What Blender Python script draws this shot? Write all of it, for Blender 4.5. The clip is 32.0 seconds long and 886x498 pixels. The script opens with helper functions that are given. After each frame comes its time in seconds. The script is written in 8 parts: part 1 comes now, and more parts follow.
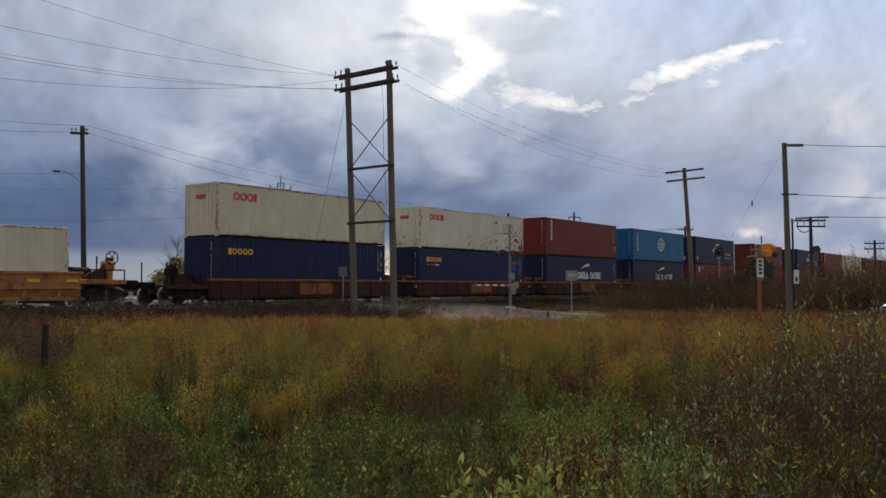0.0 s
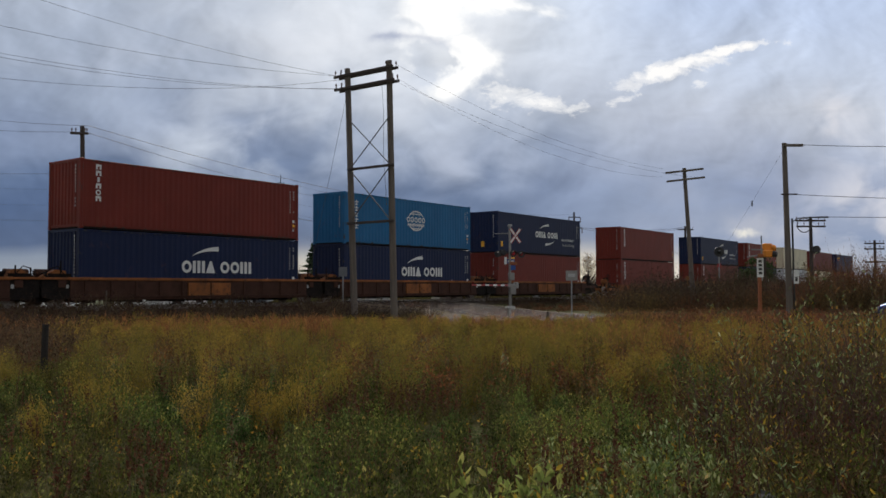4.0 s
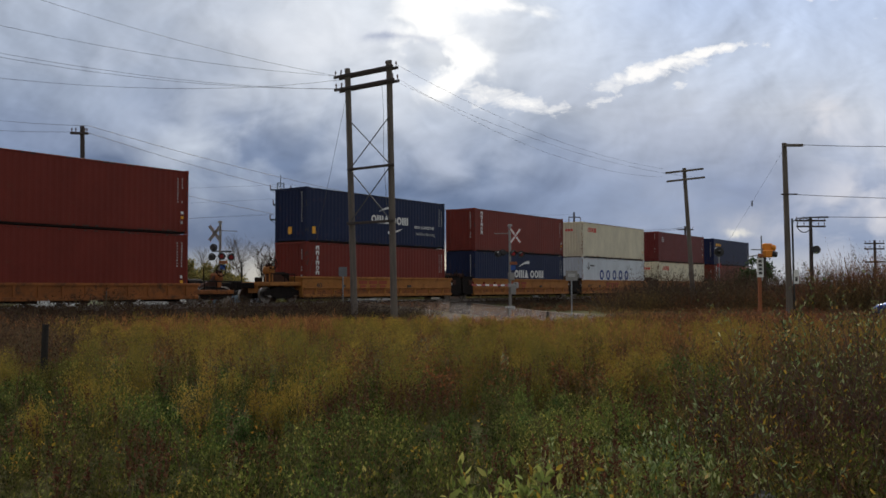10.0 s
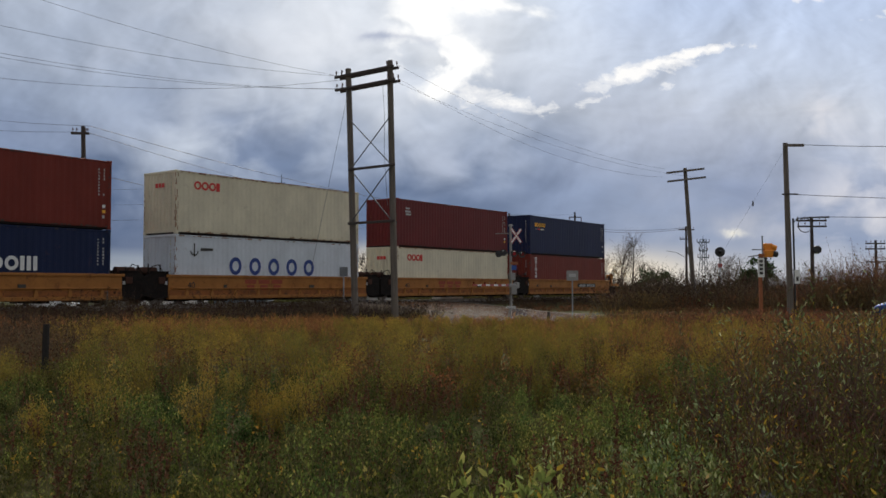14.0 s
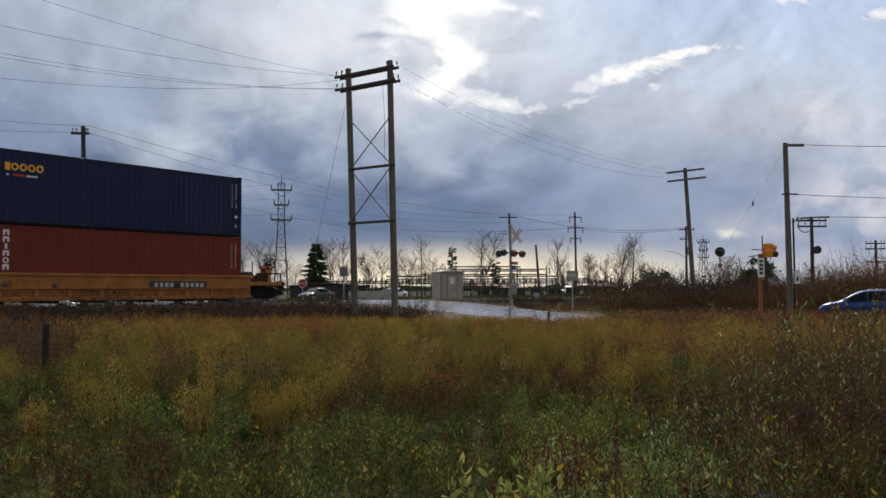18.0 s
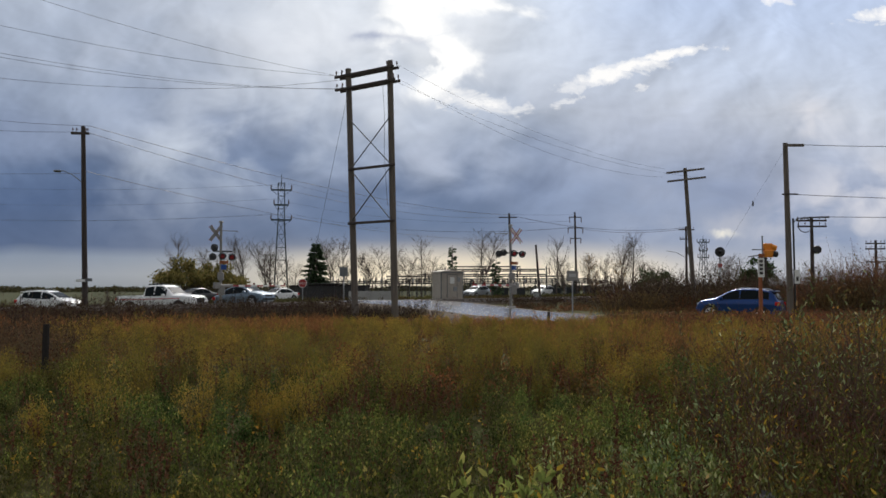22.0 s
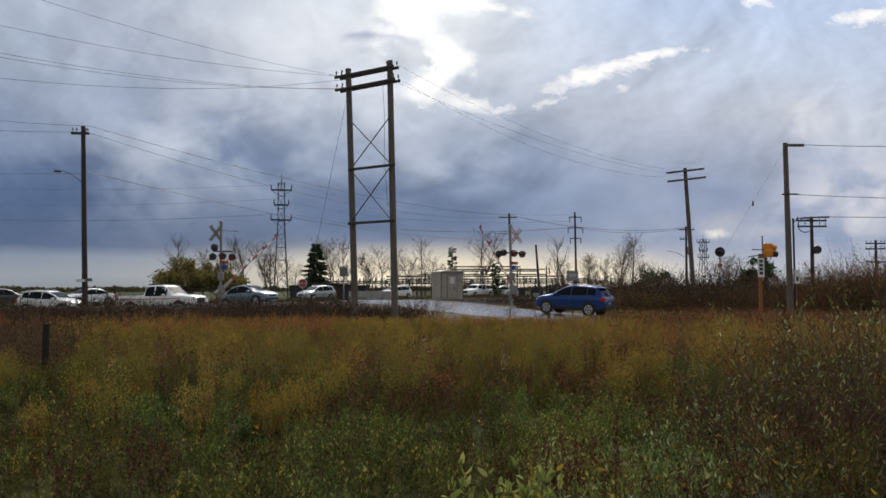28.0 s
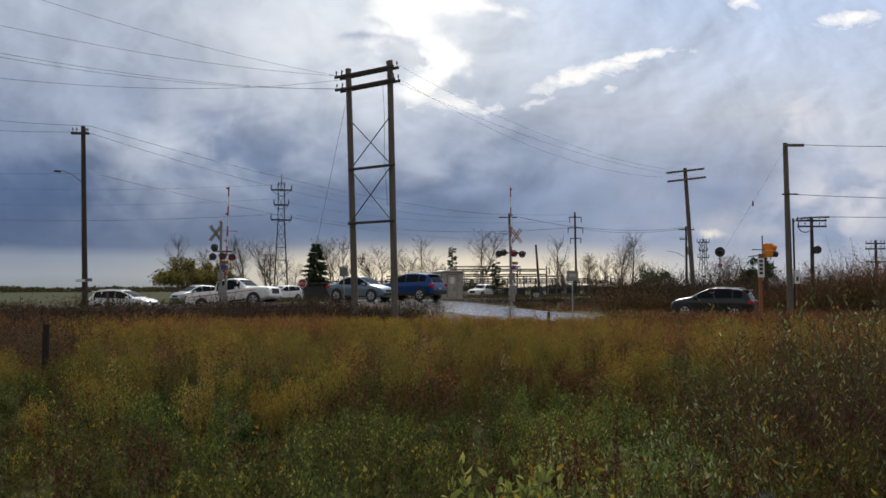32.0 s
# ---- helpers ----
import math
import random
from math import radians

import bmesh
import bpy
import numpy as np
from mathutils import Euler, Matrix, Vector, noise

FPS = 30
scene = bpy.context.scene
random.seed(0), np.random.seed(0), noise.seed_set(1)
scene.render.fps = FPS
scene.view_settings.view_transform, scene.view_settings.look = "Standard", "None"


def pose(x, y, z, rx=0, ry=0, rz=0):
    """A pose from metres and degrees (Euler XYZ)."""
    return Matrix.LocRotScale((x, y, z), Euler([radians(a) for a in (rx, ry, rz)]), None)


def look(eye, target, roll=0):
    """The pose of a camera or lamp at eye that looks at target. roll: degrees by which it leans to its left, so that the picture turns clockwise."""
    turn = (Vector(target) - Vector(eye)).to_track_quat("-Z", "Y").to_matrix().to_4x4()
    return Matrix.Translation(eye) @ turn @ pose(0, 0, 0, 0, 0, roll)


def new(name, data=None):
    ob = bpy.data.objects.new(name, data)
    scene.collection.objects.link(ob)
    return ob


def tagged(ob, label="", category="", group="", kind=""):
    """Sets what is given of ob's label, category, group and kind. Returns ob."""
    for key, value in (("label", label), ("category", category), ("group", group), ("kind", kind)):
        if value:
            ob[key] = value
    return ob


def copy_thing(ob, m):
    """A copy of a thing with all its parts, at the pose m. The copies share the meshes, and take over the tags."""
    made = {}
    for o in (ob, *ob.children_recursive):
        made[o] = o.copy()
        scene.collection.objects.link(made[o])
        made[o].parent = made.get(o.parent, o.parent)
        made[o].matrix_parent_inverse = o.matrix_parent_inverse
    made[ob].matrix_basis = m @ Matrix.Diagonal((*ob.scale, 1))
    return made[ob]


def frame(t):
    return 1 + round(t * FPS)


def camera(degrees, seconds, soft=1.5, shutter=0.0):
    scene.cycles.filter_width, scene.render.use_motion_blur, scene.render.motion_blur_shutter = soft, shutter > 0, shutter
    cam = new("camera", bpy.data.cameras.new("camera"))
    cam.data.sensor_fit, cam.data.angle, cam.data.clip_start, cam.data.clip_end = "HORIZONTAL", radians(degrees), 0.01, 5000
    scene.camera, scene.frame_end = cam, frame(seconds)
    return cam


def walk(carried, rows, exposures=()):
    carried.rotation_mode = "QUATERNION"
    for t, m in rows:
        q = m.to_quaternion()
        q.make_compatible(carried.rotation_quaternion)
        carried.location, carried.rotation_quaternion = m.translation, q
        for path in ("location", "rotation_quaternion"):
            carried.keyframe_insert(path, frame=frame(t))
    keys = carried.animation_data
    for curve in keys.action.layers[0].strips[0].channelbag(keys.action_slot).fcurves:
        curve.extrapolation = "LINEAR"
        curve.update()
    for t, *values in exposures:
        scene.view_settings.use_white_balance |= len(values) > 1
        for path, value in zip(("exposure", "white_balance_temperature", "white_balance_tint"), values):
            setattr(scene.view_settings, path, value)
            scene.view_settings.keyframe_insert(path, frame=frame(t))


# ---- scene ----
# Camera: on a tripod at the field's edge, nudged a little twice
cam = camera(54.15, 32.0, soft=1.6)
EYE = Vector((0, 0, 1.6))


def aim(shift=0.0):
    turn = math.atan(-shift / 1533.6)
    up = math.tan(radians(2.567))
    return look(EYE, EYE + Vector((math.sin(turn), math.cos(turn), up)), roll=-0.13)


walk(cam, [(0, aim()), (10.6, aim()), (11.0, aim(0.9)), (11.5, aim(4.6)), (11.9, aim(1.4)), (12.6, aim(1.4)),
           (13.0, aim(5.4)), (13.4, aim(1.7)), (14.0, aim(1.4)), (32.0, aim(1.4))])
scene.view_settings.exposure = 0.0

# The track's line: U along it (away from the viewer), NRM across it to the far side
YAW = radians(36.65)
U = Vector((math.sin(YAW), math.cos(YAW), 0))
NRM = Vector((-math.cos(YAW), math.sin(YAW), 0))
TRACK_RZ = 90 - 36.65
RAIL_D, RAIL_Z = 34.12, 0.85


def on_track(u, d, z):
    p = U * u + NRM * d
    return Vector((p.x, p.y, z))


def track_pose(u, d, z):
    p = on_track(u, d, z)
    return pose(p.x, p.y, p.z, 0, 0, TRACK_RZ)


# The road's line: RD along it (to the right and nearer), crossing the track
RD = Vector((0.9015, -0.4327, 0))
RN = Vector((0.4327, 0.9015, 0))
R0 = Vector((-1.6, 50.2, 0))
RW = 4.6


def on_road(s, d, z=0.0):
    p = R0 + RD * s + RN * d
    return Vector((p.x, p.y, z))


def smooth(a, b, x):
    t = min(1.0, max(0.0, (x - a) / (b - a)))
    return t * t * (3 - 2 * t)


def track_d(x, y):
    return x * NRM.x + y * NRM.y - RAIL_D


def road_sd(x, y):
    p = Vector((x, y, 0)) - R0
    return p.dot(RD), p.dot(RN)


def road_z(s, d=0.0):
    p = on_road(s, d)
    k = abs(track_d(p.x, p.y))
    far = 0.25 * smooth(7, 22, track_d(p.x, p.y))
    dip = 0.22 * smooth(15, 23, -track_d(p.x, p.y))
    return 0.83 * (1 - smooth(0.8, 12.5, k)) - far - dip


def ground_z(x, y):
    bed = 0.52 * (1 - smooth(2.4, 5.5, abs(track_d(x, y))))
    s, d = road_sd(x, y)
    rz = (road_z(s) + 0.17) * (1 - smooth(RW + 0.6, RW + 4.5, abs(d))) - 0.27 if abs(s) < 400 else -0.3
    near = 0.12 * noise.noise(Vector((x * 0.15, y * 0.15, 3.0))) + 0.05 * noise.noise(Vector((x * 0.7, y * 0.7, 9.0)))
    far = smooth(20, 34, y)
    low = -0.27 * smooth(7, 22, track_d(x, y))
    return max(bed, rz, low) + near * (1 - far) * (1 - smooth(0, 0.4, max(bed, rz)))


# ---- sky, sun ----
world = bpy.data.worlds.new("world")
scene.world = world
world.use_nodes = True
wn = world.node_tree.nodes
sky_tex = wn.new("ShaderNodeTexSky")
sky_tex.sky_type, sky_tex.sun_disc = "NISHITA", False
sky_tex.sun_elevation, sky_tex.sun_rotation = radians(40), radians(3)
sky_tex.air_density, sky_tex.dust_density = 1.0, 4.0
overcast = wn.new("ShaderNodeHueSaturation")
overcast.inputs["Saturation"].default_value = 0.25
world.node_tree.links.new(sky_tex.outputs[0], overcast.inputs["Color"])
world.node_tree.links.new(overcast.outputs[0], wn["Background"].inputs[0])
wn["Background"].inputs[1].default_value = 0.155
sun = new("sun", bpy.data.lights.new("sun", "SUN"))
sun.data.energy, sun.data.angle, sun.data.color = 1.5, radians(14), (1.0, 0.95, 0.87)
sun.matrix_world = look((0, 0, 100), (-math.sin(radians(3)) * 100, -math.cos(radians(3)) * 100, 100 - 100 * math.tan(radians(40))))


# ---- node helpers ----
class Nodes:
    """Short forms for building a node tree."""

    def __init__(self, tree):
        self.t = tree

    def put(self, kind, **props):
        n = self.t.nodes.new(kind)
        ins = props.pop("ins", {})
        for k, v in props.items():
            setattr(n, k, v)
        for k, v in ins.items():
            self.feed(n.inputs[k], v)
        return n

    def feed(self, socket, v):
        if hasattr(v, "is_output"):
            self.t.links.new(v, socket)
        elif hasattr(v, "outputs"):
            self.t.links.new(v.outputs[0], socket)
        else:
            socket.default_value = v

    def math(self, op, a, b=0.0, c=0.0, clamp=False):
        n = self.t.nodes.new("ShaderNodeMath")
        n.operation, n.use_clamp = op, clamp
        for i, v in enumerate((a, b, c)):
            self.feed(n.inputs[i], v)
        return n.outputs[0]

    def noise(self, vec, scale, detail=4.0, rough=0.55, dist=0.0):
        n = self.put("ShaderNodeTexNoise", ins={"Scale": scale, "Detail": detail, "Roughness": rough, "Distortion": dist})
        if vec is not None:
            self.feed(n.inputs["Vector"], vec)
        return n.outputs[0]

    def ramp(self, v, stops, mode="LINEAR"):
        n = self.t.nodes.new("ShaderNodeValToRGB")
        n.color_ramp.interpolation = mode
        e = n.color_ramp.elements
        while len(e) < len(stops):
            e.new(0.5)
        for i, (p, c) in enumerate(stops):
            e[i].position = p
            e[i].color = (*c, 1) if len(c) == 3 else c
        self.feed(n.inputs[0], v)
        return n.outputs[0]

    def mix(self, f, a, b, blend="MIX"):
        n = self.t.nodes.new("ShaderNodeMix")
        n.data_type, n.blend_type = "RGBA", blend
        self.feed(n.inputs[0], f)
        self.feed(n.inputs[6], a if hasattr(a, "is_output") else (*a, 1))
        self.feed(n.inputs[7], b if hasattr(b, "is_output") else (*b, 1))
        return n.outputs[2]


def grey(v):
    return (v, v, v)


def surface(name, color, rough=0.6, metal=0.0, var=0.25, scale=3.0, fine=60.0, bump=0.15, dirt=None, dirt_amount=0.5, spec=0.5, per_object=0.0, stretch=(1, 1, 1)):
    """A painted or mineral surface: colour with broad stains, fine grain and relief."""
    m = bpy.data.materials.new(name)
    m.use_nodes = True
    k = Nodes(m.node_tree)
    b = m.node_tree.nodes["Principled BSDF"]
    co = k.put("ShaderNodeTexCoord").outputs["Object"]
    co = k.put("ShaderNodeMapping", ins={"Vector": co, "Scale": stretch}).outputs[0]
    broad = k.noise(co, scale, 5.0, 0.62)
    grain = k.noise(co, fine, 3.0, 0.6)
    f = k.math("ADD", k.math("MULTIPLY", broad, 0.7), k.math("MULTIPLY", grain, 0.3))
    lo, hi = tuple(c * (1 - var) for c in color), tuple(min(1, c * (1 + var)) for c in color)
    col = k.ramp(f, [(0.3, lo), (0.7, hi)])
    if per_object:
        rnd = k.put("ShaderNodeObjectInfo").outputs["Random"]
        tone = k.math("MULTIPLY_ADD", rnd, 2 * per_object, 1 - per_object)
        col = k.mix(1.0, col, k.put("ShaderNodeCombineColor", ins={0: tone, 1: tone, 2: tone}).outputs[0], "MULTIPLY")
    if dirt:
        mask = k.ramp(k.noise(co, scale * 2.3, 6.0, 0.7, 0.4), [(0.62 - 0.22 * dirt_amount, grey(0)), (0.80 - 0.22 * dirt_amount, grey(1))])
        col = k.mix(mask, col, dirt)
        k.feed(b.inputs["Roughness"], k.math("MULTIPLY_ADD", mask, 0.9 - rough, rough, clamp=True))
    else:
        k.feed(b.inputs["Roughness"], k.math("MULTIPLY_ADD", broad, 0.25, rough - 0.12, clamp=True))
    k.feed(b.inputs["Base Color"], col)
    b.inputs["Metallic"].default_value = metal
    b.inputs["Specular IOR Level"].default_value = spec
    if bump:
        bn = k.put("ShaderNodeBump", ins={"Strength": bump, "Distance": 0.02, "Height": f})
        k.feed(b.inputs["Normal"], bn)
    return m


# ---- mesh helpers ----
class Geo:
    """Collects vertices and faces of one mesh."""

    def __init__(self):
        self.v, self.f = [], []

    def add(self, verts, faces, m=None):
        n = len(self.v)
        self.v += [tuple(m @ Vector(p)) for p in verts] if m is not None else [tuple(p) for p in verts]
        self.f += [tuple(i + n for i in q) for q in faces]
        return self

    def box(self, x0, x1, y0, y1, z0, z1, b=0.0, m=None):
        """A box, with its edges chamfered by b."""
        if b <= 0:
            vs = [(x, y, z) for x in (x0, x1) for y in (y0, y1) for z in (z0, z1)]
            return self.add(vs, [(0, 1, 3, 2), (4, 6, 7, 5), (0, 4, 5, 1), (2, 3, 7, 6), (0, 2, 6, 4), (1, 5, 7, 3)], m)
        b = min(b, (x1 - x0) * 0.45, (y1 - y0) * 0.45, (z1 - z0) * 0.45)
        lim = ((x0, x1), (y0, y1), (z0, z1))
        vs, idx = [], {}
        for sx in (0, 1):
            for sy in (0, 1):
                for sz in (0, 1):
                    s = (sx, sy, sz)
                    for ax in range(3):
                        p = [lim[i][s[i]] + (0 if i == ax else (b if s[i] == 0 else -b)) for i in range(3)]
                        idx[(s, ax)] = len(vs)
                        vs.append(tuple(p))
        fs = []
        for ax in range(3):
            o = [i for i in range(3) if i != ax]
            for e in (0, 1):
                q = []
                for a, c in ((0, 0), (1, 0), (1, 1), (0, 1)):
                    s = [0, 0, 0]
                    s[ax], s[o[0]], s[o[1]] = e, a, c
                    q.append(idx[(tuple(s), ax)])
                fs.append(tuple(q))
        for ax in range(3):
            o = [i for i in range(3) if i != ax]
            for a in (0, 1):
                for c in (0, 1):
                    s0, s1 = [0, 0, 0], [0, 0, 0]
                    s0[o[0]] = s1[o[0]] = a
                    s0[o[1]] = s1[o[1]] = c
                    s1[ax] = 1
                    s0, s1 = tuple(s0), tuple(s1)
                    fs.append((idx[(s0, o[0])], idx[(s1, o[0])], idx[(s1, o[1])], idx[(s0, o[1])]))
        for s in [(a, c, d) for a in (0, 1) for c in (0, 1) for d in (0, 1)]:
            fs.append((idx[(s, 0)], idx[(s, 1)], idx[(s, 2)]))
        return self.add(vs, fs, m)

    def rod(self, p, q, r0, r1=None, n=8, caps=True):
        """A round bar from p to q, tapering from r0 to r1."""
        p, q = Vector(p), Vector(q)
        r1 = r0 if r1 is None else r1
        a = (q - p).normalized()
        s = a.orthogonal().normalized()
        t = a.cross(s)
        vs = []
        for c, r in ((p, r0), (q, r1)):
            for i in range(n):
                w = 2 * math.pi * i / n
                vs.append(c + (s * math.cos(w) + t * math.sin(w)) * r)
        fs = [(i, (i + 1) % n, n + (i + 1) % n, n + i) for i in range(n)]
        if caps:
            fs += [tuple(range(n))[::-1], tuple(range(n, 2 * n))]
        return self.add(vs, fs)

    def beam(self, p, q, w, h):
        """A square bar from p to q, w wide and h high."""
        p, q = Vector(p), Vector(q)
        a = (q - p).normalized()
        s = a.cross(Vector((0, 0, 1)))
        s = s.normalized() if s.length > 1e-4 else Vector((1, 0, 0))
        t = s.cross(a)
        vs = [c + s * i * w / 2 + t * j * h / 2 for c in (p, q) for i, j in ((-1, -1), (1, -1), (1, 1), (-1, 1))]
        return self.add(vs, [(0, 1, 2, 3), (7, 6, 5, 4), (0, 4, 5, 1), (1, 5, 6, 2), (2, 6, 7, 3), (3, 7, 4, 0)])

    def tube(self, pts, r, n=5):
        """A thin round line through points."""
        pts = [Vector(p) for p in pts]
        rings = []
        for i, p in enumerate(pts):
            a = (pts[min(i + 1, len(pts) - 1)] - pts[max(i - 1, 0)]).normalized()
            s = a.cross(Vector((0, 0, 1)))
            s = s.normalized() if s.length > 1e-4 else Vector((1, 0, 0))
            t = s.cross(a)
            rr = r[i] if isinstance(r, (list, tuple)) else r
            rings += [p + (s * math.cos(2 * math.pi * k / n) + t * math.sin(2 * math.pi * k / n)) * rr for k in range(n)]
        fs = [(i * n + k, i * n + (k + 1) % n, (i + 1) * n + (k + 1) % n, (i + 1) * n + k) for i in range(len(pts) - 1) for k in range(n)]
        return self.add(rings, fs + [tuple(range(n))[::-1], tuple(range(len(rings) - n, len(rings)))])

    def prism(self, poly, a0, a1, axis="y", m=None):
        """A flat outline drawn out along an axis. The outline is in the two other axes."""
        def at(p, a):
            return {"y": (p[0], a, p[1]), "x": (a, p[0], p[1]), "z": (p[0], p[1], a)}[axis]
        n = len(poly)
        vs = [at(p, a0) for p in poly] + [at(p, a1) for p in poly]
        fs = [(i, (i + 1) % n, n + (i + 1) % n, n + i) for i in range(n)]
        return self.add(vs, fs + [tuple(range(n))[::-1], tuple(range(n, 2 * n))], m)

    def ring(self, c, r0, r1, y0, y1, n=20, a0=0.0, a1=360.0, sx=1.0):
        """A flat ring or arc in the xz plane, y0 to y1 deep."""
        vs, fs = [], []
        full = a1 - a0 >= 360
        k = n if full else n + 1
        for i in range(k):
            w = radians(a0 + (a1 - a0) * i / n)
            for r, y in ((r0, y0), (r1, y0), (r1, y1), (r0, y1)):
                vs.append((c[0] + r * math.cos(w) * sx, y, c[1] + r * math.sin(w)))
        for i in range(n):
            j = (i + 1) % k
            for e in range(4):
                fs.append((i * 4 + e, i * 4 + (e + 1) % 4, j * 4 + (e + 1) % 4, j * 4 + e))
        return self.add(vs, fs)

    def mesh(self, name, smooth_it=False):
        me = bpy.data.meshes.new(name)
        me.from_pydata(self.v, [], self.f)
        bm = bmesh.new()
        bm.from_mesh(me)
        bmesh.ops.recalc_face_normals(bm, faces=bm.faces)
        bm.to_mesh(me)
        bm.free()
        if smooth_it:
            me.polygons.foreach_set("use_smooth", [True] * len(me.polygons))
            me.set_sharp_from_angle(angle=radians(40))
        return me


def part(name, geo, material, parent=None, label="", smooth_it=False, m=None):
    """One mesh object; under a parent it is a part of that thing."""
    data = geo if isinstance(geo, bpy.types.Mesh) else geo.mesh(name, smooth_it)
    if material and not data.materials:
        data.materials.append(material)
    ob = new(name, data)
    if parent:
        ob.parent = parent
    if m is not None:
        ob.matrix_basis = m
    return tagged(ob, label)


def thing(name, m, label, category, group="", kind=""):
    ob = new(name)
    ob.empty_display_size = 0.2
    ob.matrix_basis = m
    return tagged(ob, label, category, group, kind)


def soft_mesh(name, verts, faces, material, label="", category="", kind=""):
    """A large mesh straight from arrays of vertices and equal-sized faces."""
    me = bpy.data.meshes.new(name)
    verts, faces = np.asarray(verts, np.float32), np.asarray(faces, np.int32)
    me.vertices.add(len(verts))
    me.vertices.foreach_set("co", verts.ravel())
    me.loops.add(faces.size)
    me.loops.foreach_set("vertex_index", faces.ravel())
    me.polygons.add(len(faces))
    me.polygons.foreach_set("loop_start", np.arange(0, faces.size, faces.shape[1], dtype=np.int32))
    me.update(calc_edges=True)
    me.materials.append(material)
    return tagged(new(name, me), label, category, kind=kind)

# ---- sky backdrop: banks of cloud that drift over the field ----
def sky_shell(name, radius, top, label):
    """A curved sheet far behind the place. Its UVs run in tenths of the horizontal distance."""
    n, k = 64, 28
    verts, faces, uvs = [], [], []
    for j in range(k + 1):
        el = radians(-1.2 + (top + 1.2) * j / k)
        for i in range(n + 1):
            az = radians(-52 + 104 * i / n)
            verts.append((radius * math.cos(el) * math.sin(az), radius * math.cos(el) * math.cos(az), radius * math.sin(el) + 1.6))
            uvs.append((10 * math.tan(az), 10 * math.tan(el) / math.cos(az)))
    for j in range(k):
        for i in range(n):
            a = j * (n + 1) + i
            faces.append((a, a + 1, a + n + 2, a + n + 1))
    me = bpy.data.meshes.new(name)
    me.from_pydata(verts, [], faces)
    uv = me.uv_layers.new(name="UVMap")
    for lp in me.loops:
        uv.data[lp.index].uv = uvs[lp.vertex_index]
    return tagged(new(name, me), label, "sky", kind="structure")


def blob(k, u, v, cu, cv, su, sv, tilt=0.0):
    """A soft oval in sky coordinates: 1 in its middle, 0 far off."""
    du, dv = k.math("SUBTRACT", u, cu), k.math("SUBTRACT", v, cv)
    c, s = math.cos(radians(tilt)), math.sin(radians(tilt))
    a = k.math("ADD", k.math("MULTIPLY", du, c / su), k.math("MULTIPLY", dv, s / su))
    b = k.math("ADD", k.math("MULTIPLY", du, -s / sv), k.math("MULTIPLY", dv, c / sv))
    r = k.math("ADD", k.math("MULTIPLY", a, a), k.math("MULTIPLY", b, b))
    return k.math("POWER", 2.718, k.math("MULTIPLY", r, -0.5))


def sky_nodes(name):
    m = bpy.data.materials.new(name)
    m.use_nodes = True
    m.node_tree.nodes.clear()
    k = Nodes(m.node_tree)
    uv = k.put("ShaderNodeUVMap").outputs[0]
    warp = k.put("ShaderNodeTexNoise", ins={"Vector": uv, "Scale": 0.9, "Detail": 5.0, "Roughness": 0.6})
    off = k.put("ShaderNodeVectorMath", operation="SUBTRACT", ins={0: warp.outputs["Color"], 1: (0.5, 0.5, 0.5)}).outputs[0]
    off = k.put("ShaderNodeVectorMath", operation="MULTIPLY", ins={0: off, 1: (1.1, 0.6, 0)}).outputs[0]
    uvw = k.put("ShaderNodeVectorMath", operation="ADD", ins={0: uv, 1: off}).outputs[0]
    sep = k.put("ShaderNodeSeparateXYZ", ins={0: uvw})
    raw = k.put("ShaderNodeSeparateXYZ", ins={0: uv})
    return m, k, uv, uvw, sep.outputs[0], sep.outputs[1], raw.outputs[0], raw.outputs[1]


def srgb(r, g, b):
    """A colour given in 0 to 255 steps, as light."""
    return tuple(((c / 255 + 0.055) / 1.055) ** 2.4 for c in (r, g, b))


def towards(k, p, cu, cv, step):
    """The point p moved by a step towards the sun's place in the sky."""
    d = k.put("ShaderNodeVectorMath", operation="SUBTRACT", ins={0: (cu, cv, 0.0), 1: p}).outputs[0]
    d = k.put("ShaderNodeVectorMath", operation="NORMALIZE", ins={0: d}).outputs[0]
    d = k.put("ShaderNodeVectorMath", operation="SCALE", ins={0: d, "Scale": step}).outputs[0]
    return k.put("ShaderNodeVectorMath", operation="ADD", ins={0: p, 1: d}).outputs[0]


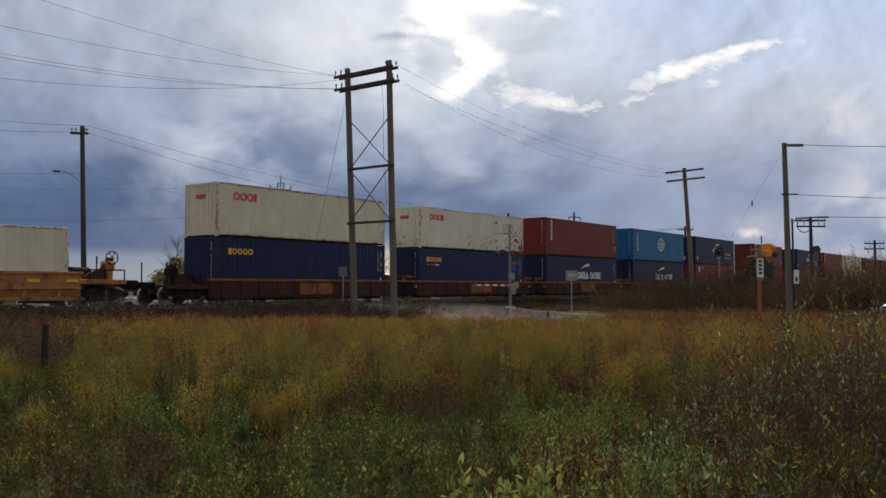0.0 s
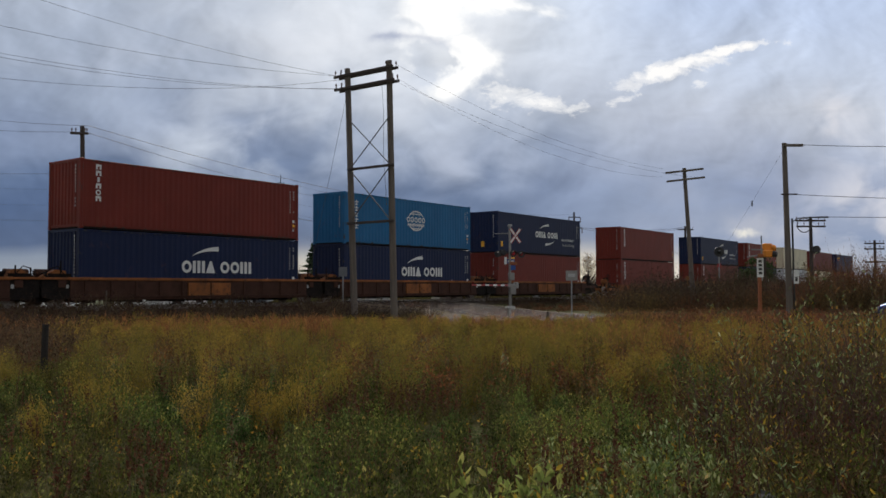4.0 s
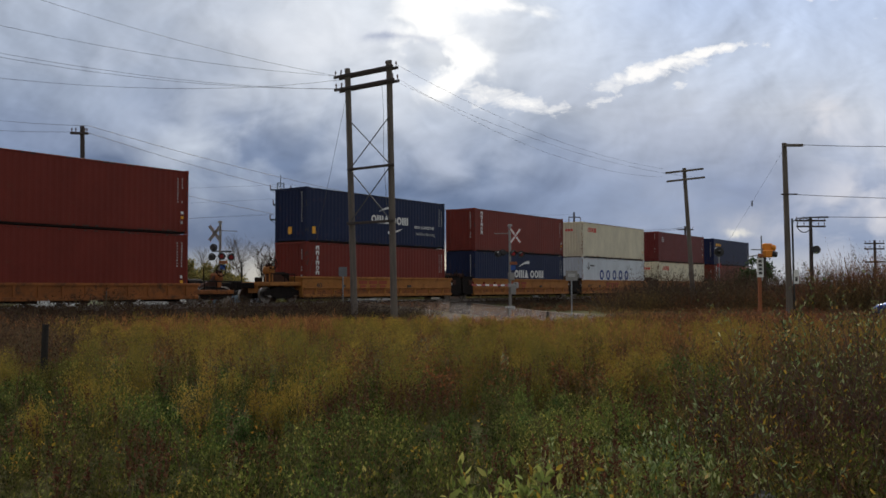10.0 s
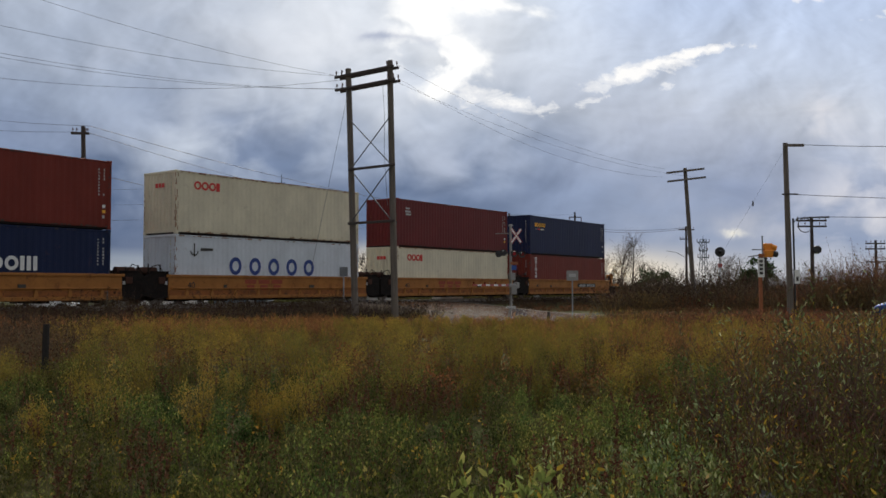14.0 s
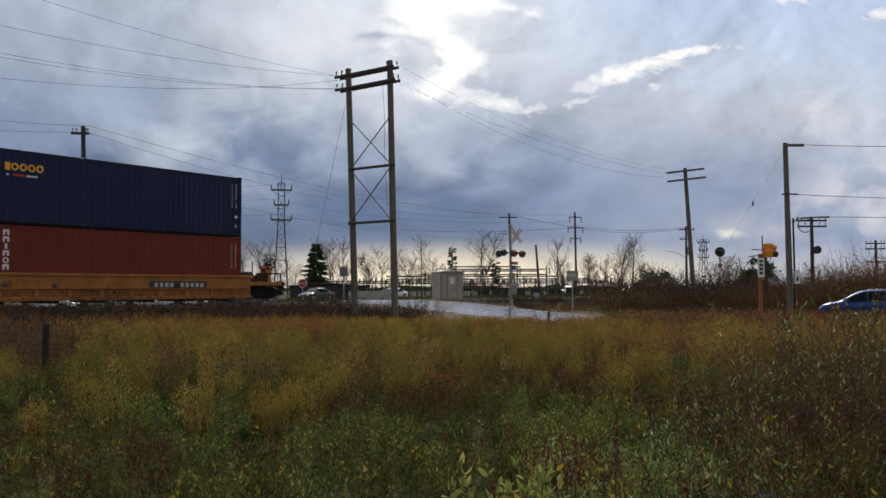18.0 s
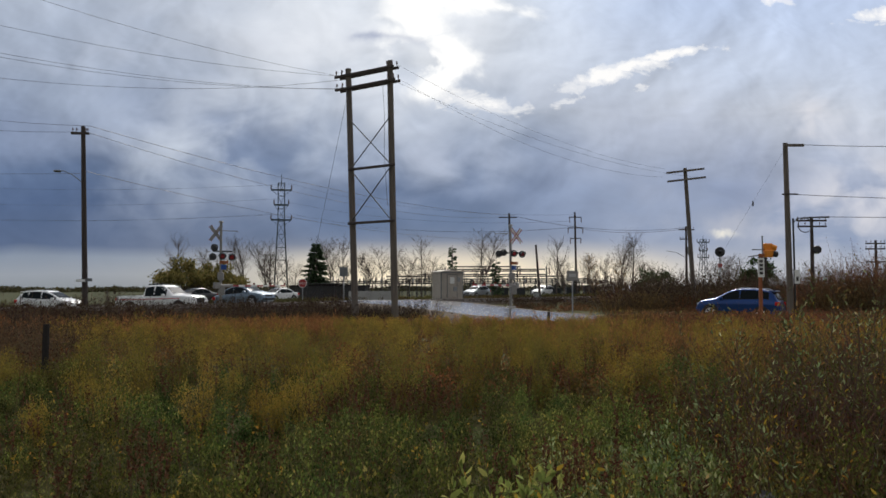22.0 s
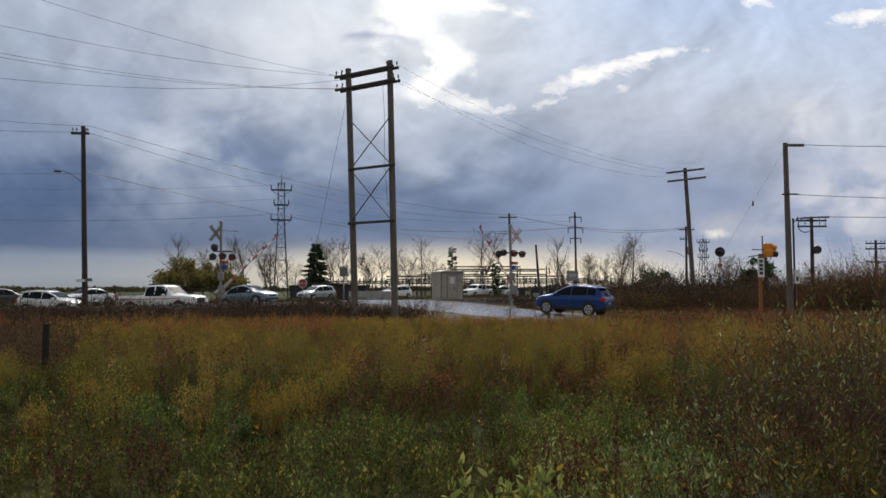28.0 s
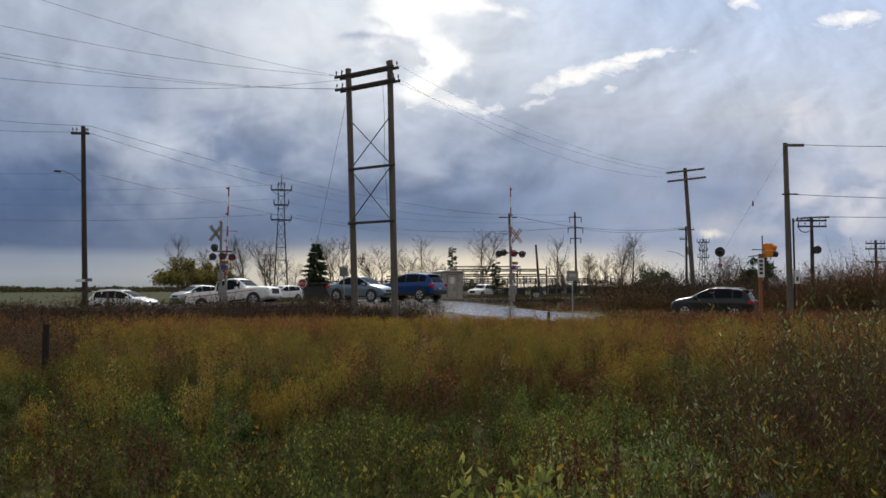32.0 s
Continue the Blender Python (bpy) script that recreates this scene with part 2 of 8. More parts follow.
def cloud_bank():
    m, k, uv, uvw, u, v, ru, rv = sky_nodes("cloud_bank")
    size = (0.80, 1.10, 1.0)

    def billow(p, scale, detail, rough):
        q = k.put("ShaderNodeMapping", ins={"Vector": p, "Scale": size}).outputs[0]
        return k.noise(q, scale, detail, rough, 0.35)

    # masses of cloud, and their relief: the side towards the sun is lighter
    mass, mass_sun = billow(uv, 0.80, 4.0, 0.42), billow(towards(k, uv, 0.1, 3.6, 0.16), 0.80, 4.0, 0.42)
    puff, puff_sun = billow(uv, 1.9, 5.0, 0.48), billow(towards(k, uv, 0.1, 3.6, 0.07), 1.9, 5.0, 0.48)
    relief = k.math("ADD", k.math("MULTIPLY", k.math("SUBTRACT", mass, mass_sun), 1.1), k.math("MULTIPLY", k.math("SUBTRACT", puff, puff_sun), 0.55))
    puffed = k.math("ADD", k.math("MULTIPLY", mass, 0.7), k.math("MULTIPLY", puff, 0.3))
    free = k.math("MULTIPLY_ADD", rv, 0.9, -0.25, clamp=True)
    lift = k.math("MULTIPLY", k.math("SUBTRACT", puffed, 0.5), k.math("MULTIPLY_ADD", free, 1.15, 0.0))
    height = k.math("DIVIDE", k.math("ADD", k.math("MULTIPLY_ADD", v, 0.18, k.math("MULTIPLY", rv, 0.82)), lift), 3.4)
    left = k.ramp(height, [
        (0.0, srgb(144, 150, 158)), (0.05, srgb(154, 160, 172)), (0.11, srgb(138, 149, 168)), (0.150, srgb(92, 108, 140)), (0.28, srgb(86, 105, 141)),
        (0.38, srgb(100, 119, 154)), (0.53, srgb(132, 147, 178)), (0.75, srgb(160, 172, 196)), (1.0, srgb(178, 188, 209))])
    middle = k.ramp(height, [
        (0.0, srgb(190, 184, 172)), (0.09, srgb(178, 176, 178)), (0.16, srgb(108, 126, 158)), (0.32, srgb(102, 121, 156)),
        (0.45, srgb(126, 143, 175)), (0.60, srgb(172, 184, 207)), (0.78, srgb(200, 208, 224)), (1.0, srgb(222, 229, 242))])
    right = k.ramp(height, [
        (0.0, srgb(182, 186, 198)), (0.08, srgb(176, 182, 198)), (0.16, srgb(146, 160, 190)), (0.24, srgb(160, 171, 198)), (0.34, srgb(166, 176, 202)),
        (0.48, srgb(188, 195, 214)), (0.60, srgb(202, 208, 224)), (0.75, srgb(200, 210, 232)), (1.0, srgb(196, 211, 242))])
    side = k.math("MULTIPLY_ADD", k.math("ADD", k.math("MULTIPLY", u, 0.5), k.math("MULTIPLY", ru, 0.5)), 0.1, 0.5)
    col = k.mix(k.ramp(side, [(0.18, grey(0)), (0.52, grey(1))], "EASE"), left, middle)
    col = k.mix(k.ramp(side, [(0.52, grey(0)), (0.80, grey(1))], "EASE"), col, right)

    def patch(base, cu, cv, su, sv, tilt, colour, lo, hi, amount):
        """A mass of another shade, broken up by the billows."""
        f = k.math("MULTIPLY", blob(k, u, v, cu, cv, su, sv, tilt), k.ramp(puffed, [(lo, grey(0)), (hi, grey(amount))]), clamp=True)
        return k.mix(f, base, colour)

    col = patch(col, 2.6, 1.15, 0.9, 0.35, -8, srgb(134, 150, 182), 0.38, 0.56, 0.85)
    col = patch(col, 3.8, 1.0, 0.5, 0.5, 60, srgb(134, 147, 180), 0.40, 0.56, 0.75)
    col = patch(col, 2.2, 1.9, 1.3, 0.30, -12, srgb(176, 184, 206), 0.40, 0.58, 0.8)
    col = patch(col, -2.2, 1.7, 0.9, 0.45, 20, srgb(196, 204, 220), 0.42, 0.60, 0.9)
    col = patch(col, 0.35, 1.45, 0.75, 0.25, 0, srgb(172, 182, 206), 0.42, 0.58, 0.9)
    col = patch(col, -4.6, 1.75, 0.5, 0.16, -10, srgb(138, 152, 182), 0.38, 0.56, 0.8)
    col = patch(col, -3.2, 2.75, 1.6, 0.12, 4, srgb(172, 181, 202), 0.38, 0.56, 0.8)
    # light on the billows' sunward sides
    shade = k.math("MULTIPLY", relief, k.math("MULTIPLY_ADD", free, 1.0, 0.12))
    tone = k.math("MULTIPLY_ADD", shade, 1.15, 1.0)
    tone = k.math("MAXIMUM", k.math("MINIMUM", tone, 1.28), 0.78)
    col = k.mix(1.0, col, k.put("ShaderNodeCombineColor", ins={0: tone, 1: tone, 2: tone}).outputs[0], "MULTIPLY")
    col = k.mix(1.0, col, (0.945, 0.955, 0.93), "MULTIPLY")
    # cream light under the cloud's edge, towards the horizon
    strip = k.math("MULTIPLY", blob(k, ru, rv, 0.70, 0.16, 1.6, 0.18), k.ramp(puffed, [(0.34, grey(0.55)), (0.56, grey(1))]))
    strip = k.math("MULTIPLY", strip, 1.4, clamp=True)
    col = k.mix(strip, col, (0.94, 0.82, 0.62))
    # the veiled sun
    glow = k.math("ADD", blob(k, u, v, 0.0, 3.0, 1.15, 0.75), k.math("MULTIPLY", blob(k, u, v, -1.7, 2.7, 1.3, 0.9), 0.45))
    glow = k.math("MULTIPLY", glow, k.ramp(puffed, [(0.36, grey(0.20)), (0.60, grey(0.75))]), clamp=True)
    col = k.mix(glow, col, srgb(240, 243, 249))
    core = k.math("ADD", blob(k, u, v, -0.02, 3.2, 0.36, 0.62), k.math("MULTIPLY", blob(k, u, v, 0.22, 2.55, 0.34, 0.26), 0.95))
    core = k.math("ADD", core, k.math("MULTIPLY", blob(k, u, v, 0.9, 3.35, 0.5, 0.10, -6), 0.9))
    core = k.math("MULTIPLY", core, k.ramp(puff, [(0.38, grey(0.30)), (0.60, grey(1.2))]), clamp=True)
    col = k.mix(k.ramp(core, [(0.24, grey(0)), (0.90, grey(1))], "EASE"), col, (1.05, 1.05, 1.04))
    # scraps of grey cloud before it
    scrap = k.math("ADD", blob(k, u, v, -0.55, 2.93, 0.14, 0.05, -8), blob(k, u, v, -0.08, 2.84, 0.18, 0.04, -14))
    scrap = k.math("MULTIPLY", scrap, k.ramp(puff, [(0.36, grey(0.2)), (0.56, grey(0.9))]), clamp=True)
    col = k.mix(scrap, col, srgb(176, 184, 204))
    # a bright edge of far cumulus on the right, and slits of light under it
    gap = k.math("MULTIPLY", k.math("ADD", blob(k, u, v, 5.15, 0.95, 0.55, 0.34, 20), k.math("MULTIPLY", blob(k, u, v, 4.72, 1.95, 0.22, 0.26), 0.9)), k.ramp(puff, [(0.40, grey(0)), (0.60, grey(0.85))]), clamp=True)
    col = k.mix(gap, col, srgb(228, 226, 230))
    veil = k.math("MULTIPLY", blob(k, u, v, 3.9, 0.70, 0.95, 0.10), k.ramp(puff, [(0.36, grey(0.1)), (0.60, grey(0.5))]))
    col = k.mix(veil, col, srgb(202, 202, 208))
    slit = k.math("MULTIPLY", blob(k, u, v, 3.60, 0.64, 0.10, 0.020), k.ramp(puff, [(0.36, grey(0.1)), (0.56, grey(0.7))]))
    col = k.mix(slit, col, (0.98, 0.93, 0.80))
    em = k.put("ShaderNodeEmission", ins={"Color": col, "Strength": 1.0})
    k.put("ShaderNodeOutputMaterial", ins={"Surface": em.outputs[0]})
    return m


def cloud_wisps():
    m, k, uv, uvw, u, v, ru, rv = sky_nodes("cloud_wisps")
    fine = k.noise(k.put("ShaderNodeMapping", ins={"Vector": uv, "Scale": (1.0, 2.0, 1.0)}).outputs[0], 3.4, 7.0, 0.62, 0.4)
    # place, size and tilt of each wisp, and how white it is
    spots = ((2.58, 2.49, 0.30, 0.09, 14, 1.0), (3.00, 2.56, 0.42, 0.085, 6, 1.0), (3.48, 2.71, 0.36, 0.055, 14, 1.05), (3.15, 2.30, 0.12, 0.04, 0, 0.62),
             (2.25, 2.24, 0.20, 0.05, 8, 0.62), (1.75, 2.14, 0.24, 0.04, 4, 0.55), (1.05, 2.22, 0.42, 0.13, -10, 0.78), (6.2, 3.32, 0.34, 0.07, 12, 1.0), (4.85, 3.46, 0.18, 0.06, 0, 0.8))
    total = None
    for cu, cv, su, sv, tilt, amount in spots:
        b = k.math("MULTIPLY", blob(k, u, v, cu, cv, su, sv, tilt), amount)
        total = b if total is None else k.math("MAXIMUM", total, b)
    mask = k.ramp(k.math("ADD", total, k.math("MULTIPLY_ADD", fine, 1.5, -0.75)), [(0.32, grey(0)), (0.58, grey(0.5)), (0.92, grey(1))], "EASE")
    em = k.put("ShaderNodeEmission", ins={"Color": (1.0, 0.99, 0.98, 1), "Strength": 1.0})
    tr = k.put("ShaderNodeBsdfTransparent")
    mix = k.put("ShaderNodeMixShader", ins={0: mask, 1: tr.outputs[0], 2: em.outputs[0]})
    k.put("ShaderNodeOutputMaterial", ins={"Surface": mix.outputs[0]})
    return m


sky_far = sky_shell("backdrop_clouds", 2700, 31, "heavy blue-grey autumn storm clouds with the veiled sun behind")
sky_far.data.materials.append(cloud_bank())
sky_near = sky_shell("backdrop_wisps", 2600, 26, "bright white cloud wisps before the grey cloud bank")
sky_near.data.materials.append(cloud_wisps())

# ---- materials ----
M = {}
M["soil"] = surface("soil", (0.07, 0.06, 0.035), 0.95, var=0.5, scale=0.6, fine=9, bump=0.6)
M["ballast"] = surface("ballast", (0.052, 0.041, 0.032), 0.95, spec=0.1, var=0.45, scale=1.2, fine=30, bump=0.9)
M["asphalt"] = surface("wet_asphalt", (0.110, 0.088, 0.072), 0.17, var=0.30, scale=0.35, fine=14, bump=0, dirt=(0.15, 0.115, 0.085), dirt_amount=0.05)
M["highway"] = surface("worn_highway_asphalt", (0.075, 0.072, 0.068), 0.75, var=0.3, scale=0.4, fine=14, bump=0.1)
M["verge"] = surface("verge_turf", (0.060, 0.068, 0.024), 0.95, var=0.4, scale=0.8, fine=12, bump=0.5, dirt=(0.075, 0.055, 0.030), dirt_amount=0.5)
M["gravel"] = surface("gravel_shoulder", (0.115, 0.085, 0.060), 0.9, spec=0.15, var=0.4, scale=0.8, fine=22, bump=0.8)
M["rail"] = surface("rail_steel", (0.30, 0.27, 0.25), 0.35, 0.9, var=0.3, scale=2, fine=40, dirt=(0.12, 0.07, 0.045), dirt_amount=0.6)
M["tie"] = surface("creosote_wood", (0.07, 0.055, 0.045), 0.9, var=0.4, scale=3, fine=30, bump=0.5)
M["wood"] = surface("weathered_pole_wood", (0.135, 0.112, 0.094), 0.85, var=0.45, scale=2.5, fine=26, bump=0.5, stretch=(3, 3, 0.25))
M["wood_dark"] = surface("dark_pole_wood", (0.055, 0.042, 0.037), 0.85, var=0.4, scale=2.5, fine=26, bump=0.5, stretch=(3, 3, 0.25))
M["steel"] = surface("galvanised_steel", (0.30, 0.31, 0.32), 0.5, 0.6, var=0.2, scale=2, fine=40)
M["wire"] = surface("wire_metal", (0.10, 0.10, 0.105), 0.6, 0.3, var=0.1, bump=0)
M["black"] = surface("black_paint", (0.018, 0.018, 0.02), 0.5, var=0.4, scale=3, dirt=(0.07, 0.05, 0.035), dirt_amount=0.4)
M["grime"] = surface("grimy_iron", (0.014, 0.011, 0.010), 0.85, var=0.5, scale=4, spec=0.12, dirt=(0.045, 0.024, 0.015), dirt_amount=0.35)
M["rust"] = surface("rusty_brown_paint", (0.060, 0.026, 0.017), 0.8, spec=0.2, var=0.4, scale=2, fine=30, dirt=(0.07, 0.035, 0.022), dirt_amount=0.55)
M["ttx"] = surface("dull_yellow_paint", (0.34, 0.138, 0.032), 0.65, spec=0.25, var=0.25, scale=1.3, fine=24, dirt=(0.15, 0.06, 0.022), dirt_amount=0.35)
M["ochre"] = surface("dirty_ochre_paint", (0.36, 0.15, 0.035), 0.65, var=0.3, scale=1.3, fine=24, dirt=(0.12, 0.055, 0.025), dirt_amount=0.6)
M["orange"] = surface("orange_brown_paint", (0.27, 0.095, 0.028), 0.7, spec=0.2, var=0.35, scale=1.2, fine=24, dirt=(0.10, 0.05, 0.03), dirt_amount=0.55)
M["ink"] = surface("white_lettering", (0.72, 0.72, 0.70), 0.6, var=0.12, scale=4)
M["ink_dim"] = surface("faded_white_lettering", (0.42, 0.42, 0.41), 0.7, var=0.3, scale=5)
M["red_ink"] = surface("red_lettering", (0.60, 0.035, 0.03), 0.6, var=0.15, scale=4)
M["red_brown_ink"] = surface("red_brown_lettering", (0.28, 0.05, 0.02), 0.7, var=0.2, scale=4)
M["yellow_ink"] = surface("yellow_lettering", (0.85, 0.42, 0.03), 0.6, var=0.12, scale=4)
M["blue_ink"] = surface("blue_lettering", (0.02, 0.05, 0.22), 0.6, var=0.15, scale=4)
M["dark_ink"] = surface("dark_lettering", (0.04, 0.035, 0.03), 0.7, var=0.2, scale=4)


def container_paint(name, color, rust=0.2, rough=0.5):
    return surface(name, color, rough, var=0.16, scale=0.9, fine=16, bump=0.1, spec=0.18, dirt=tuple(c * 0.5 + d * 0.5 for c, d in zip(color, (0.14, 0.07, 0.04))), dirt_amount=rust, stretch=(1, 1, 0.6))


M["cream"] = container_paint("cream_container_paint", (0.66, 0.60, 0.45), 0.05)
M["cream_rusty"] = container_paint("rusty_cream_container_paint", (0.68, 0.64, 0.51), 0.10)
M["pale"] = container_paint("pale_blue_white_container_paint", (0.60, 0.64, 0.69), 0.05)
M["navy"] = container_paint("navy_container_paint", (0.011, 0.018, 0.064), 0.1)
M["midnight"] = container_paint("midnight_container_paint", (0.010, 0.018, 0.058), 0.1)
M["oxide"] = container_paint("oxide_red_container_paint", (0.165, 0.026, 0.017), 0.15)
M["maroon"] = container_paint("maroon_container_paint", (0.130, 0.018, 0.018), 0.15)
M["azure"] = container_paint("azure_container_paint", (0.014, 0.125, 0.28), 0.1)

# ---- ground ----
def spread(lo, hi, fine_lo, fine_hi, step):
    """Positions: even in the middle, ever wider towards the ends."""
    xs = list(np.arange(fine_lo, fine_hi + step / 2, step))
    s, x = step, fine_lo
    while x > lo:
        s *= 1.28
        x -= s
        xs.insert(0, max(x, lo))
    s, x = step, fine_hi
    while x < hi:
        s *= 1.28
        x += s
        xs.append(min(x, hi))
    return xs


def build_ground():
    xs, ys = spread(-2900, 2900, -45, 75, 1.0), spread(-400, 2950, 0, 110, 1.0)
    verts = [(x, y, ground_z(x, y)) for y in ys for x in xs]
    n = len(xs)
    faces = [(j * n + i, j * n + i + 1, (j + 1) * n + i + 1, (j + 1) * n + i) for j in range(len(ys) - 1) for i in range(n - 1)]
    me = bpy.data.meshes.new("ground")
    me.from_pydata(verts, [], faces)
    me.polygons.foreach_set("use_smooth", [True] * len(faces))
    m = bpy.data.materials.new("field_ground")
    m.use_nodes = True
    k = Nodes(m.node_tree)
    co = k.put("ShaderNodeTexCoord").outputs["Object"]
    f = k.math("ADD", k.math("MULTIPLY", k.noise(co, 0.12, 6, 0.65), 0.6), k.math("MULTIPLY", k.noise(co, 2.5, 5, 0.7), 0.4))
    col = k.ramp(f, [(0.30, (0.030, 0.032, 0.012)), (0.48, (0.075, 0.075, 0.026)), (0.58, (0.10, 0.085, 0.03)), (0.70, (0.055, 0.07, 0.022))])
    # mown grass beyond the railway, dirt patches in it
    sep = k.put("ShaderNodeSeparateXYZ", ins={0: co})
    beyond = k.math("ADD", k.math("MULTIPLY", sep.outputs[0], NRM.x), k.math("MULTIPLY", sep.outputs[1], NRM.y))
    lawn = k.ramp(k.noise(co, 1.3, 5, 0.7), [(0.32, (0.040, 0.046, 0.020)), (0.62, (0.072, 0.076, 0.034)), (0.78, (0.10, 0.086, 0.045))])
    far_field = k.math("MULTIPLY", k.math("MULTIPLY_ADD", beyond, 0.2, -8.2, clamp=True), k.ramp(k.noise(co, 0.09, 4, 0.6), [(0.36, grey(0.35)), (0.5, grey(1))]))
    col = k.mix(far_field, col, lawn)
    b = m.node_tree.nodes["Principled BSDF"]
    k.feed(b.inputs["Base Color"], col)
    b.inputs["Roughness"].default_value = 1.0
    b.inputs["Specular IOR Level"].default_value = 0.1
    k.feed(b.inputs["Normal"], k.put("ShaderNodeBump", ins={"Strength": 0.8, "Distance": 0.06, "Height": f}))
    me.materials.append(m)
    tagged(new("ground", me), "flat autumn field of grass and weeds reaching the horizon", "ground", kind="structure")


build_ground()


def strip(name, stations, profile, material, label, category, closed=False):
    """A long strip: the profile (across, height) laid along stations of (point, across-direction)."""
    verts, faces, n = [], [], len(profile(0, stations[0][0]))
    for i, (p, side) in enumerate(stations):
        for a, z in profile(i, p):
            verts.append((p.x + side.x * a, p.y + side.y * a, z))
    for i in range(len(stations) - 1):
        for j in range(n - 1):
            faces.append((i * n + j, i * n + j + 1, (i + 1) * n + j + 1, (i + 1) * n + j))
    g = Geo()
    g.v, g.f = verts, faces
    ob = part(name, g, material, None, label, True)
    return tagged(ob, category=category, kind="structure")


# Ballast bed, ties and rails
bed_st = [(on_track(u, RAIL_D, 0), NRM) for u in spread(-900, 2500, -60, 160, 4.0)]
strip("ballast_bed", bed_st, lambda i, p: [(-4.6, 0.05), (-3.0, 0.42), (-2.1, 0.64), (2.1, 0.64), (3.0, 0.42), (4.6, 0.05)], M["ballast"], "grey gravel ballast bed under the railway", "track bed")
track = thing("railway_track", pose(0, 0, 0), "single railway track of steel rails on wooden ties", "track", kind="structure")
for side in (-0.755, 0.755):
    strip_ob = strip("rail", [(on_track(u, RAIL_D + side, 0), NRM) for u in spread(-900, 2500, -60, 160, 8.0)],
                     lambda i, p: [(-0.075, 0.66), (-0.072, 0.69), (-0.012, 0.72), (-0.012, 0.80), (-0.036, 0.81), (-0.036, 0.85), (0.036, 0.85), (0.036, 0.81), (0.012, 0.80), (0.012, 0.72), (0.072, 0.69), (0.075, 0.66)],
                     M["rail"], "", "")
    del strip_ob["kind"]
    strip_ob.parent = track
ties = Geo()
for i in range(420):
    m4 = track_pose(-70 + i * 0.56, RAIL_D, 0.60)
    ties.box(-0.115, 0.115, -1.3, 1.3, -0.04, 0.09, 0.0, m4)
tagged(part("ties", ties, M["tie"], track, "dark creosoted wooden ties"), kind="stuff")

# Road over the level crossing, with gravel shoulders
road_s = spread(-420, 160, -60, 60, 1.5)
road_st = [(on_road(s, 0), RN) for s in road_s]
strip("road", road_st, lambda i, p: [(-RW, road_z(road_s[i])), (-RW * 0.5, road_z(road_s[i]) + 0.03), (0, road_z(road_s[i]) + 0.05), (RW * 0.5, road_z(road_s[i]) + 0.03), (RW, road_z(road_s[i]))], M["asphalt"], "wet grey asphalt road shining under the sky", "road")
for sgn in (-1, 1):
    strip("road_shoulder", road_st, lambda i, p: [(sgn * RW, road_z(road_s[i]) - 0.004), (sgn * (RW + 1.3), road_z(road_s[i]) - 0.05), (sgn * (RW + 3.2), max(0.0, road_z(road_s[i]) - 0.55))], M["gravel"], "brown gravel shoulder beside the road", "shoulder")
# ---- the train ----
CL, CW, HIGH, LOW = 12.192, 2.438, 2.896, 2.591
FACE_D = 32.90          # near faces of the containers
WELL_Z = 1.17           # floor of the wells
M["rust_ink"] = surface("rust_streak", (0.22, 0.085, 0.03), 0.9, var=0.5, scale=6)
M["patch_ink"] = surface("grey_green_patch", (0.50, 0.49, 0.38), 0.6, var=0.15, scale=2)
mesh_cache = {}
train = []              # (thing, along the track at the start, across, height)


def wave(a0, a1, out, depth, pitch, lead):
    """The outline of a corrugated sheet from a0 to a1: points of (along, out)."""
    pts, n = [(a0, out), (a0 + lead, out)], int((a1 - a0 - 2 * lead) / pitch)
    step = (a1 - a0 - 2 * lead) / n
    for i in range(n):
        a = a0 + lead + i * step
        pts += [(a + step * 0.25, out), (a + step * 0.40, out + depth), (a + step * 0.78, out + depth), (a + step * 0.93, out)]
    return pts + [(a1 - lead, out), (a1, out)]


def corrugated(pts, axis, z0, z1, back):
    """A corrugated wall: its front follows pts, with a plain back and closed edges."""
    g, n = Geo(), len(pts)
    def at(a, o, z):
        return (a, o, z) if axis == "x" else (o, a, z)
    vs = [at(a, o, z0) for a, o in pts] + [at(a, o, z1) for a, o in pts]
    vs += [at(pts[0][0], back, z0), at(pts[-1][0], back, z0), at(pts[0][0], back, z1), at(pts[-1][0], back, z1)]
    fs = [(i, i + 1, n + i + 1, n + i) for i in range(n - 1)]
    fs += [(2 * n, 2 * n + 2, 2 * n + 3, 2 * n + 1), (0, n, 2 * n + 2, 2 * n), (n - 1, 2 * n + 1, 2 * n + 3, 2 * n - 1)]
    return g.add(vs, fs)


def cached(key, make):
    if key not in mesh_cache:
        mesh_cache[key] = make()
    return mesh_cache[key]


